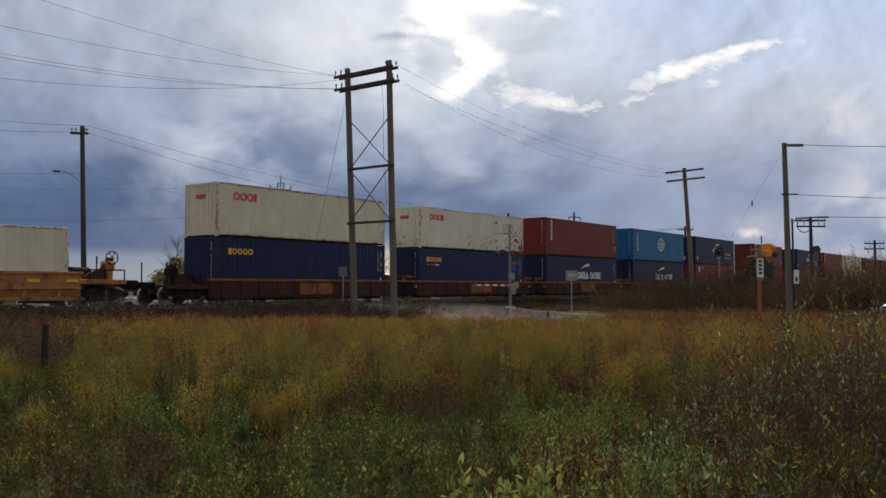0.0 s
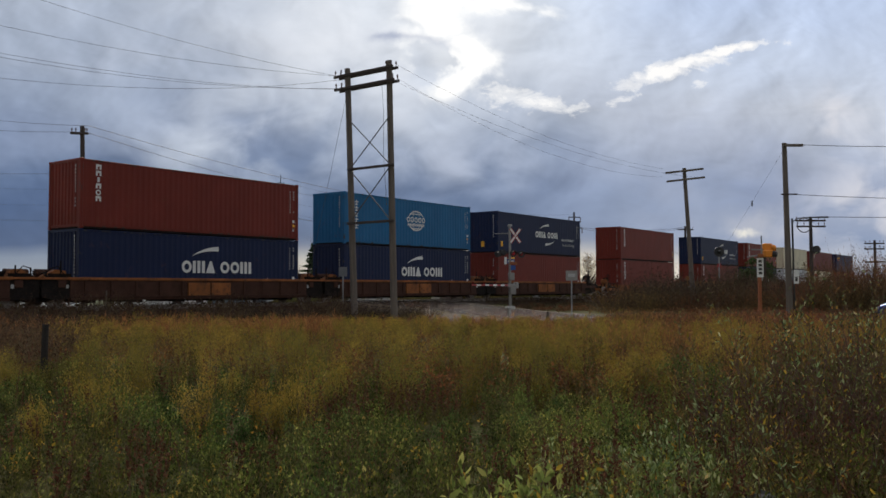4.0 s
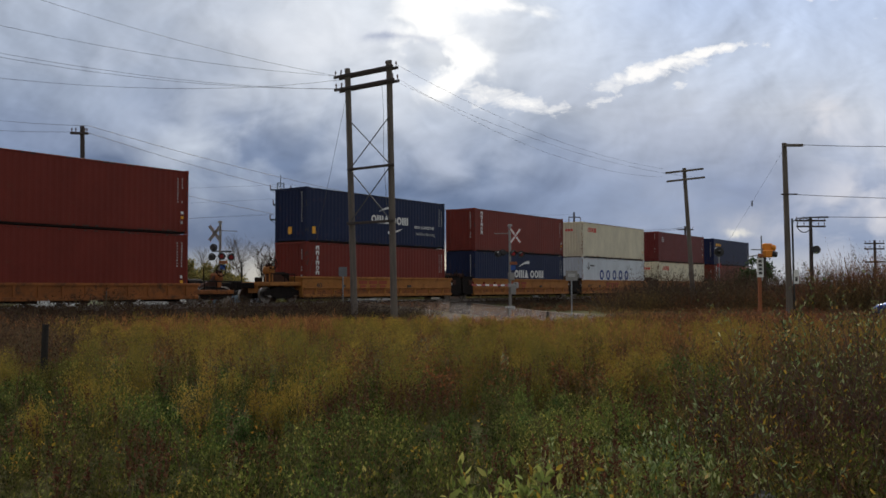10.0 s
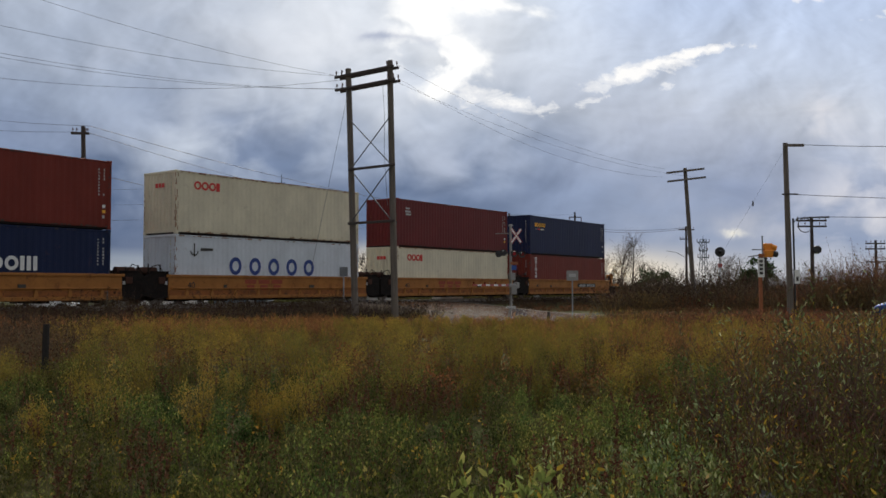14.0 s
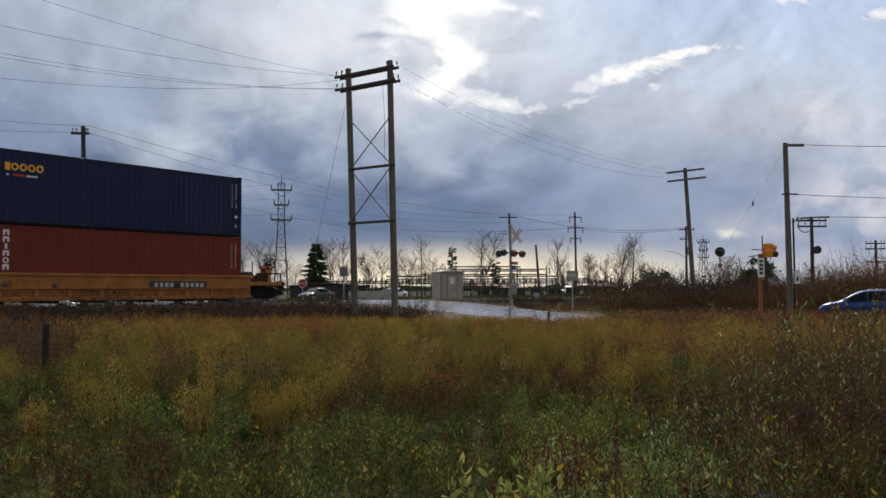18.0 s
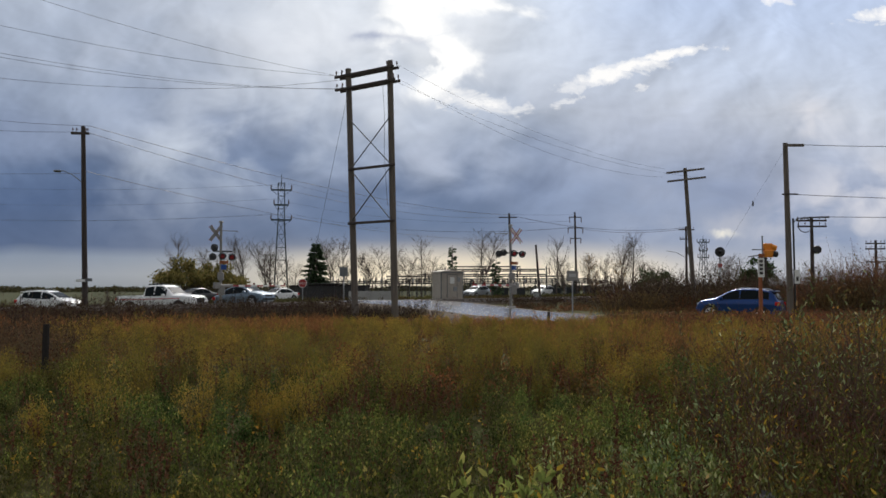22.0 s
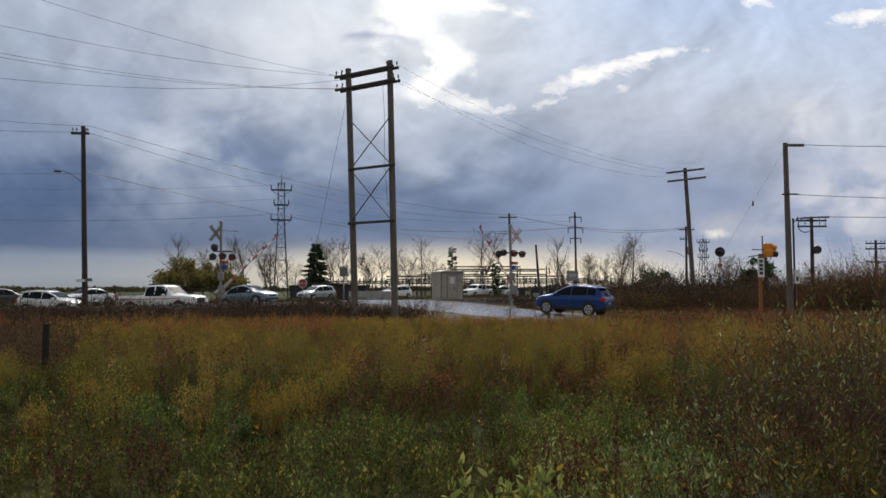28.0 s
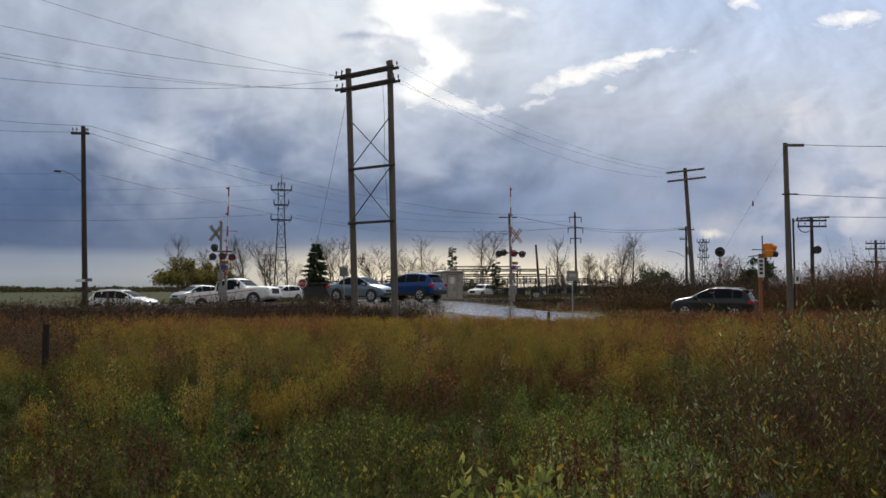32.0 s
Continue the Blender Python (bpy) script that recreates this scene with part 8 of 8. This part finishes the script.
# taller bare bushes rising from it
sp = np.array([(20.2, 62), (21.4, 64), (18.6, 63), (19.4, 60), (16.0, 64), (25.4, 60), (14.6, 65)], float)
thicket("thicket", sp, np.array([3.3, 3.0, 2.9, 2.5, 2.7, 2.4, 2.2]), M["thicket"], 0.014, "fine bare bushes rising from the thicket", 0.16, 0.016, 24, 30)
n = 280
y = rng.uniform(40, 50, n)
sp = np.stack([y * rng.uniform(0.40, 0.60, n), y], 1)
sp = sp[np.array([abs(road_sd(px, py)[1]) > RW + 1.5 for px, py in sp])]
hh = np.array([2.0 + 1.6 * smooth(0.40, 0.50, px / py) + 0.9 * noise.noise(Vector((px * 0.4, py * 0.4, 5))) for px, py in sp])
thicket("thicket", sp, np.maximum(hh, 0.7), M["brush_leaf"], 0.018, "tall leafy autumn bushes by the road", 0.075, 0.024, 14, 40)
sp2 = sp[rng.uniform(size=len(sp)) < 0.5]
thicket("thicket", sp2, 2.6, M["thicket"], 0.016, "bare brown brush between the leafy bushes", 0.11, 0.02, 12, 26)
# brown bushes beyond the crossing road
n = 46
y = rng.uniform(98, 116, n)
sp = np.stack([y * rng.uniform(0.165, 0.30, n), y], 1)
thicket("thicket", sp, rng.uniform(1.6, 4.2, n), M["thicket"], 0.016, "brown half-bare bushes beyond the crossing road", 0.20, 0.035, 16, 26)
# verge weeds between the field and the road on the right
n = 700
y = rng.uniform(26, 43, n)
sp = np.stack([y * rng.uniform(0.20, 0.60, n), y], 1)
sp = off_road(sp)
scatter("verge_weeds", sp, np.minimum(0.85, 1.60 - 0.029 * sp[:, 1]), 0.6, 8, 16, 0.10, 0.035, M["brush_leaf"], "rust-coloured weeds on the road verge", "weeds", low=0.1)
# brown weeds on the bank between road and thicket
n = 900
a_r, b_r = rng.uniform(-2, 75, n), rng.uniform(RW + 1.6, RW + 13, n)
sp = np.array([tuple(on_road(a, b).xy) for a, b in zip(a_r, b_r)])
sp = sp[np.array([track_d(x, y) < -4.2 for x, y in sp])]
scatter("bank_weeds", sp, 0.42, 0.7, 7, 9, 0.13, 0.035, M["brush_leaf"], "short brown and rust weeds on the road bank", "weeds", low=0.05)
# willow shrub close on the right
def leaf_blades(base, axis, length, width):
    """Pointed oval leaves with a fold along the middle: six corners, four triangles in two halves."""
    n = len(base)
    axis = unit(axis)
    side = unit(np.cross(axis, unit(rng.normal(size=(n, 3)))))
    up = np.cross(side, axis)
    length, width = np.asarray(length).reshape(-1, 1), np.asarray(width).reshape(-1, 1)
    bend = rng.uniform(-0.18, 0.05, (n, 1)) * length
    v = np.empty((n, 6, 3))
    v[:, 0], v[:, 3] = base, base + axis * length + up * bend
    for i, (t, w) in enumerate(((0.30, 0.46), (0.66, 0.40))):
        c = base + axis * length * t + up * bend * t * t + up * width * 0.16
        v[:, 1 + i], v[:, 5 - i] = c + side * width * w, c - side * width * w
    f = np.arange(n).reshape(-1, 1) * 6
    faces = np.concatenate([f + np.array([[0, 1, 2, 3]]), f + np.array([[0, 3, 4, 5]])])
    return v.reshape(-1, 3), faces


def willow(x, y, h, w, seed, stems, leaves, label, pale=0.35, orange=0.14, leaf=(0.047, 0.014), inks=("shrub", "shoot", "yellow_leaf")):
    """A willow bush: many dark red stems arch out of one foot, fork, and carry narrow leaves towards their tips."""
    rnd = random.Random(seed)
    root = thing("willow_shrub", pose(x, y, ground_z(x, y)), label, "shrub", "willow shrubs")
    spots, dirs = [], []

    def shoot(g, p, dv, length, r, depth):
        pts, rad, steps = [p], [r], 7
        for i in range(steps):
            dv = (dv + Vector((rnd.gauss(0, 0.09), rnd.gauss(0, 0.09), 0.05 - 0.012 * i))).normalized()
            pts.append(pts[-1] + dv * length / steps)
            rad.append(max(0.0016, r * (1 - 0.78 * (i + 1) / steps)))
            if depth < 2 and i >= 2 and rnd.random() < 0.42:
                side = Vector((rnd.gauss(0, 1), rnd.gauss(0, 1), rnd.uniform(0.2, 1.0))).normalized()
                shoot(g, pts[-1], (dv * 0.9 + side * 0.55).normalized(), length * rnd.uniform(0.20, 0.36), rad[-1] * 0.75, depth + 1)
        g.tube(pts, rad, 5 if depth == 0 else 4)
        k = int(leaves * length / h * (1.0 if depth == 0 else 1.6))
        for _ in range(k):
            t = 1.0 - (0.62 if depth == 0 else 0.92) * rnd.random() ** 1.2
            f = t * steps
            a = min(int(f), steps - 1)
            spots.append(pts[a].lerp(pts[a + 1], f - a))
            out = Vector((rnd.gauss(0, 1), rnd.gauss(0, 1), rnd.gauss(0.1, 0.7))).normalized()
            dirs.append((pts[a + 1] - pts[a]).normalized() * 0.9 + out * 0.8)

    for i in range(stems):
        a, q = rnd.uniform(0, 6.283), rnd.random() ** 0.7
        foot = Vector((math.cos(a) * q * 0.16 * w, math.sin(a) * q * 0.16 * w, -0.05))
        dv = Vector((math.cos(a) * q * w * 0.62, math.sin(a) * q * w * 0.62, h)).normalized()
        g = Geo()
        shoot(g, foot, dv, h * rnd.uniform(0.50, 0.88), rnd.uniform(0.006, 0.012), 0)
        part("stem", g, M["willow_stem"], root)
    base, axis = np.array([tuple(p) for p in spots]), np.array([tuple(p) for p in dirs])
    size = rng.uniform(0.6, 1.25, len(base))
    pick = rng.uniform(size=len(base))
    for name, mat, lo, hi in (("leaves", inks[0], 0.0, 1 - pale - orange), ("pale_leaves", inks[1], 1 - pale - orange, 1 - orange), ("orange_leaves", inks[2], 1 - orange, 1.01)):
        use = (pick >= lo) & (pick < hi)
        if use.any():
            v, f = leaf_blades(base[use], axis[use], leaf[0] * size[use], leaf[1] * size[use])
            tagged(soft_mesh(name, v, f, M[mat]), kind="stuff").parent = root
    return root


M["willow_stem"] = surface("willow_stem_bark", (0.095, 0.046, 0.032), 0.75, var=0.35, scale=8, bump=0.2)
for i, (bx, by, bh, bw) in enumerate(((2.35, 6.3, 1.25, 1.3), (2.75, 6.7, 1.42, 1.5), (3.25, 6.9, 1.50, 1.5), (3.05, 6.0, 1.28, 1.3), (3.70, 7.3, 1.62, 1.5), (3.45, 6.4, 1.42, 1.4), (2.55, 5.5, 0.95, 1.1), (3.0, 5.35, 1.02, 1.1),
                                      (3.15, 8.3, 1.45, 1.5), (3.85, 8.5, 1.62, 1.6), (4.45, 8.3, 1.70, 1.6), (2.35, 7.6, 1.22, 1.0), (4.9, 9.5, 1.66, 1.6), (4.1, 9.8, 1.5, 1.5))):
    willow(bx, by, bh * 1.12, bw, 40 + i, 12, 24, "tangled willow shrub with dark red stems and narrow olive leaves", 0.12 + 0.1 * (i % 3 == 0), 0.04 + 0.05 * (i % 4 == 1))
# single long shoots that rise out of them
for i, (bx, by, bh, n) in enumerate(((2.20, 7.0, 1.50, 3), (2.75, 7.4, 1.62, 4), (3.05, 7.0, 1.72, 4), (3.55, 7.3, 1.80, 5), (3.9, 7.6, 1.95, 5), (3.3, 8.4, 1.75, 5), (4.3, 8.8, 1.95, 5), (3.6, 6.8, 1.80, 5))):
    willow(bx, by, bh, 0.45, 91 + i, n, 17, "few long willow shoots with pale grey-green leaves", 0.75, 0.03)
# low young growth before them
for i, (bx, by, bh) in enumerate(((1.15, 5.2, 0.55), (1.5, 5.5, 0.62), (1.85, 5.15, 0.60), (2.15, 5.6, 0.72), (1.3, 6.2, 0.62), (1.75, 6.6, 0.72), (0.95, 5.9, 0.5), (2.05, 6.4, 0.85), (1.0, 4.9, 0.42), (1.6, 4.85, 0.5), (2.3, 4.9, 0.62))):
    willow(bx, by, bh, 0.7, 60 + i, 9, 20, "young willow growth with pale and yellowing leaves", 0.36, 0.09)
sp = shrub_spots(60, 4.9, 9.6, 0.36, 0.62)
hh = np.array([0.35 + 0.45 * smooth(0.25, 0.5, px / py) for px, py in sp])
scatter("willow_twigs", sp, hh, 0.7, 12, 14, 0.07, 0.006, M["twig"], "dark red leafless twigs inside the willow shrubs", "shrub", low=0.05, rise=1.2, stalk=0.006)
M["stone"] = surface("dark_field_stone", (0.085, 0.080, 0.078), 0.9, var=0.35, scale=4, bump=0.4)
stone = thing("field_stone", pose(1.98, 5.5, ground_z(1.98, 5.5) - 0.07), "grey weathered stone among the weeds", "stone")
g = Geo()
for j in range(7):
    el = radians(-30 + 120 * j / 6)
    for i in range(12):
        az = 2 * math.pi * i / 12
        k = 1 + 0.16 * noise.noise(Vector((math.cos(az) * 1.3, math.sin(az) * 1.3, el * 1.2)))
        g.v.append((0.24 * k * math.cos(el) * math.cos(az), 0.18 * k * math.cos(el) * math.sin(az), 0.12 + 0.24 * k * math.sin(el)))
for j in range(6):
    for i in range(12):
        g.f.append((j * 12 + i, j * 12 + (i + 1) % 12, (j + 1) * 12 + (i + 1) % 12, (j + 1) * 12 + i))
part("rock", g, M["stone"], stone, smooth_it=True)
# young shoots with large pale leaves at the viewer's feet
for i, (bx, by, bh) in enumerate(((0.08, 4.75, 0.62), (0.20, 4.9, 0.80), (0.33, 5.0, 0.70), (0.47, 5.1, 0.82), (0.60, 5.3, 0.78), (0.42, 4.8, 0.55))):
    willow(bx, by, bh * 1.0, 0.38, 120 + i, 4, 11, "young shoots with large pale green leaves", 0.85, 0.10, (0.074, 0.031), ("pale_weed", "pale_leaf", "yellow_leaf"))
# more pale leaves in the same strip, again lightened in place of haze
sp = spaced(shrub_spots(60, 4.7, 7.6, 0.12, 0.38), 0.42)
hh = rng.uniform(0.25, 0.5, len(sp))
plumes("pale_weeds", sp, hh, 0.20 + hh * 0.45, 16, 20, 0.042, 0.018, M["shoot"], "pale leafy weeds before the willow shrub")


# ---- trees beyond the track ----
def branch(rnd, g, p, dirn, length, radius, steps, up):
    """One bending branch; returns the points along it."""
    pts = [p]
    for i in range(steps):
        dirn = (dirn + Vector((rnd.gauss(0, 0.10), rnd.gauss(0, 0.10), rnd.gauss(up, 0.05)))).normalized()
        q = pts[-1] + dirn * length / steps
        r0, r1 = radius * (1 - 0.75 * i / steps), radius * (1 - 0.75 * (i + 1) / steps)
        g.rod(pts[-1], q, r0, r1, 5 if radius > 0.04 else 3, caps=False)
        pts.append(q)
    return pts, dirn


def bare_tree(seed, h, label, leaf=None):
    """Upright trunk, limbs that leave it at every height, and a haze of fine twigs in an oval crown."""
    rnd = random.Random(seed)
    root = thing("tree", pose(0, 0, 0), label, "tree", "trees beyond the track")
    g, tw = Geo(), Geo()
    stems = [branch(rnd, g, Vector((0, 0, -0.2)), Vector((0, 0, 1)), h * 0.97, h * 0.014, 9, 0.12)[0]]
    if seed % 2 == 0:
        stems.append(branch(rnd, g, Vector((0, 0, h * 0.15)), Vector((rnd.uniform(-0.4, 0.4), rnd.uniform(-0.4, 0.4), 1)).normalized(), h * 0.72, h * 0.010, 8, 0.1)[0])
    tips = []
    for pts in stems:
        for i in range(30):
            t = rnd.uniform(0.28, 0.98)
            f = t * (len(pts) - 1)
            a = int(f)
            p = pts[a].lerp(pts[min(a + 1, len(pts) - 1)], f - a)
            reach = h * 0.30 * math.sin(math.pi * (t - 0.16) / 0.88) ** 0.8 * rnd.uniform(0.6, 1.15) + 0.2
            w = rnd.uniform(0, 6.283)
            dv = Vector((math.cos(w), math.sin(w), rnd.uniform(0.5, 1.15))).normalized()
            limb, ld = branch(rnd, g if t < 0.7 else tw, p, dv, reach, h * 0.0046 * (1.15 - t * 0.6), 5, 0.06)
            for k in range(6):
                q = limb[rnd.randint(1, 5)]
                sv = (ld * 0.7 + Vector((rnd.gauss(0, 0.6), rnd.gauss(0, 0.6), rnd.uniform(0, 0.6)))).normalized()
                sub, sd = branch(rnd, tw, q, sv, reach * rnd.uniform(0.28, 0.48), 0.011, 2, 0.05)
                for _ in range(3):
                    e = sub[rnd.randint(1, 2)]
                    fv = (sd + Vector((rnd.gauss(0, 0.6), rnd.gauss(0, 0.6), rnd.gauss(0.1, 0.5)))).normalized()
                    branch(rnd, tw, e, fv, reach * rnd.uniform(0.15, 0.28), 0.007, 1, 0.0)
                    tips.append(tuple(e + fv * reach * 0.15))
    def clean(geo, name):
        me = bpy.data.meshes.new(name)
        me.from_pydata(geo.v, [], geo.f)
        return me
    part("trunk", clean(g, "trunk"), M["bark"], root)
    part("crown", clean(tw, "crown"), M["bark"], root)
    if leaf:
        pts = np.array(tips)
        pts = pts[rng.uniform(size=len(pts)) < 0.55]
        v = leaf_quads(pts, rng.normal(size=pts.shape), rng.uniform(0.12, 0.26, len(pts)), rng.uniform(0.08, 0.16, len(pts)))
        lo = soft_mesh("leaves", v, np.arange(len(v)).reshape(-1, 4), M[leaf])
        lo.parent = root
    return root


def full_tree(seed, h, w, leaf, label, n=2600):
    """A leafy tree: limbs and a crown of many small leaves in uneven clumps."""
    rnd = random.Random(seed)
    root = thing("tree", pose(0, 0, 0), label, "tree", "trees beyond the track")
    g = Geo()
    g.rod((0, 0, -0.2), (0, 0, h * 0.35), h * 0.035, h * 0.025, 7)
    cents = []
    for i in range(26):
        a, r = rnd.uniform(0, 6.28), math.sqrt(rnd.random()) * w * 0.46
        z = h * (0.42 + 0.46 * rnd.random() * (1 - (r / (w * 0.52)) ** 2) + 0.05)
        c = Vector((r * math.cos(a), r * math.sin(a), z))
        cents.append((c, rnd.uniform(0.10, 0.19) * w))
        g.rod((0, 0, h * rnd.uniform(0.15, 0.35)), c, h * 0.010, h * 0.004, 4)
    part("trunk", g, M["bark"], root)
    idx = rng.integers(0, len(cents), n)
    ctr = np.array([tuple(cents[i][0]) for i in idx])
    rad = np.array([cents[i][1] for i in idx]).reshape(-1, 1)
    pts = ctr + unit(rng.normal(size=(n, 3))) * rad * rng.uniform(0.3, 1.05, (n, 1)) * np.array([1, 1, 0.75])
    v = leaf_quads(pts, rng.normal(size=pts.shape), rng.uniform(0.16, 0.34, n) * h / 5, rng.uniform(0.10, 0.2, n) * h / 5)
    lo = soft_mesh("crown", v, np.arange(len(v)).reshape(-1, 4), M[leaf])
    lo.parent = root
    return root


def spruce_tree(seed, h, w, label, dens=13):
    root = thing("spruce", pose(0, 0, 0), label, "tree", "trees beyond the track")
    part("trunk", Geo().rod((0, 0, -0.2), (0, 0, h), h * 0.022, 0.02, 7), M["bark"], root)
    rnd = random.Random(seed)
    base, along, ln = [], [], []
    g = Geo()
    for i in range(int(h * dens)):
        z = h * (0.06 + 0.92 * i / (h * dens))
        reach = w * 0.5 * (1 - z / h) ** 0.85 * rnd.uniform(0.7, 1.15) + 0.15
        a = rnd.uniform(0, 6.28)
        dv = Vector((math.cos(a), math.sin(a), -0.18 + 0.25 * z / h)).normalized()
        g.rod((0, 0, z), tuple(Vector((0, 0, z)) + dv * reach), 0.03, 0.01, 3, caps=False)
        for q in range(int(16 + reach * 22)):
            t = rnd.uniform(0.12, 1.0)
            p = Vector((0, 0, z)) + dv * reach * t
            base.append(tuple(p))
            s = Vector((-dv.y, dv.x, 0)) * rnd.choice((-1, 1))
            along.append(tuple(dv * 0.6 + s * rnd.uniform(0.2, 1.0) + Vector((0, 0, rnd.uniform(-0.5, 0.1)))))
            ln.append(rnd.uniform(0.30, 0.62) * (1.15 - 0.5 * t))
    part("branches", g, M["bark"], root)
    v = leaf_quads(np.array(base), np.array(along), np.array(ln), np.array(ln) * 0.5)
    lo = soft_mesh("needles", v, np.arange(len(v)).reshape(-1, 4), M["spruce"])
    lo.parent = root
    return root


def stand(proto, x, y, s=1.0, rz=0.0, z=-0.3):
    return copy_thing(proto, pose(x, y, z, 0, 0, rz) @ Matrix.Diagonal((s, s, s, 1)))


def put_first(proto, x, y, s=1.0, rz=0.0, z=-0.3):
    proto.matrix_basis = pose(x, y, z, 0, 0, rz) @ Matrix.Diagonal((s, s, s, 1))


BARE = [bare_tree(i, 8.0, "bare grey autumn tree with fine twigs") for i in (1, 2, 3, 4)]
spots = [(-36.2, 118, 1.12), (-34.0, 122, 0.95), (-32.0, 126, 0.85), (-27.6, 120, 1.12), (-25.6, 124, 0.80), (-23.7, 121, 0.88), (-20.6, 122, 0.78), (-15.4, 120, 0.98), (-14.0, 121, 0.98), (-8.9, 120, 1.0), (-7.6, 124, 0.85), (-5.0, 121, 0.72),
         (-3.1, 122, 1.0), (-1.5, 124, 0.82), (4.0, 121, 0.76), (5.2, 119, 1.10), (15.6, 119, 0.95), (20.4, 121, 0.85), (22.2, 123, 0.82), (24.6, 121, 0.95), (26.2, 120, 1.04), (27.9, 122, 0.75), (37.4, 120, 0.78), (39.3, 122, 0.72), (40.6, 119, 0.66),
         (-37.8, 121, 0.9), (-29.6, 124, 0.92), (-24.6, 122, 0.95), (-22.4, 124, 0.7), (-19.2, 125, 0.72), (-13.0, 123, 0.8), (-10.4, 122, 0.75), (-6.4, 122, 0.85), (-0.2, 123, 0.7), (2.4, 125, 0.66), (17.2, 124, 0.7), (23.4, 124, 0.7), (29.2, 121, 0.66), (34.0, 118, 0.5)]
taken = set()
for i, (x, y, s) in enumerate(spots):
    p = BARE[i % 4]
    (put_first if i % 4 not in taken else stand)(p, x, y, s, i * 77 % 360)
    taken.add(i % 4)
put_first(spruce_tree(3, 8.0, 6.0, "dark green spruce tree beyond the track", 22), -17.1, 116)
put_first(spruce_tree(5, 7.6, 2.0, "slim dark green spruce tree", 6), 1.15, 115)
put_first(spruce_tree(6, 5.6, 3.0, "small dark green spruce tree", 6), 7.0, 116)
olive = full_tree(2, 4.9, 5.6, "olive_crown", "broad olive-green autumn tree beyond the track", 6000)
put_first(olive, -25.6, 86.0, 1.08)
stand(olive, -22.8, 88.0, 0.92, 120)
put_first(full_tree(8, 5.6, 4.6, "green_crown", "dark green leafy bush beyond the thicket", 2400), 27.3, 75.0, 0.85)
put_first(full_tree(9, 5.0, 5.2, "green_crown", "dark green wind-bent evergreen", 1800), 25.6, 105.0, 0.95)
rusty = bare_tree(11, 6.0, "small autumn tree with rust-brown leaves", "rusty_crown")
put_first(rusty, 18.9, 110, 1.0)
stand(rusty, 22.8, 112, 0.85, 80)
stand(BARE[1], 31.5, 95, 0.55, 140)
stand(BARE[2], 33.6, 97, 0.52, 40)
# the far wood on the horizon
n = 26000
az = rng.uniform(-0.62, 0.62, n)
dist = rng.uniform(420, 520, n)
hgt = np.array([1.2 + 2.2 * (0.5 + noise.noise(Vector((a * 18, 1.0, 0)))) + 0.7 * noise.noise(Vector((a * 90, 4.0, 0))) for a in az])
pts = np.stack([np.sin(az) * dist, np.cos(az) * dist, -0.5 + rng.uniform(0, 1, n) ** 0.7 * np.maximum(hgt, 0.8)], 1)
v = leaf_quads(pts, rng.normal(size=(n, 3)), rng.uniform(0.8, 1.9, n), rng.uniform(0.6, 1.5, n))
soft_mesh("far_wood", v, np.arange(len(v)).reshape(-1, 4), M["far_leaf"], "low dark line of far woods on the horizon", "woods", "stuff")


def motions():
    walk(sky_far, [(0, pose(0, 0, 0)), (16, pose(0, 0, 0, 0, 0, 1.2)), (32, pose(0, 0, 0, 0, 0, 2.4))])
    walk(sky_near, [(0, pose(0, 0, 0)), (16, pose(0, 0, 0, 0, 0, 3.3)), (32, pose(0, 0, 0, 0, 0, 6.5))])
    move_train()
    drive()
    drive_far()
    for arm, place, heading in ((near_gate, (4.12, 52.3, 1.75), GATE_HEAD + 180), (far_gate, (-12.45, 49.5, 1.75), GATE_HEAD)):
        walk(arm, [(t, pose(*place, 0, 0, heading) @ pose(0, 0, 0, 0, -lift, 0)) for t, lift in GATE_LIFT])


motions()
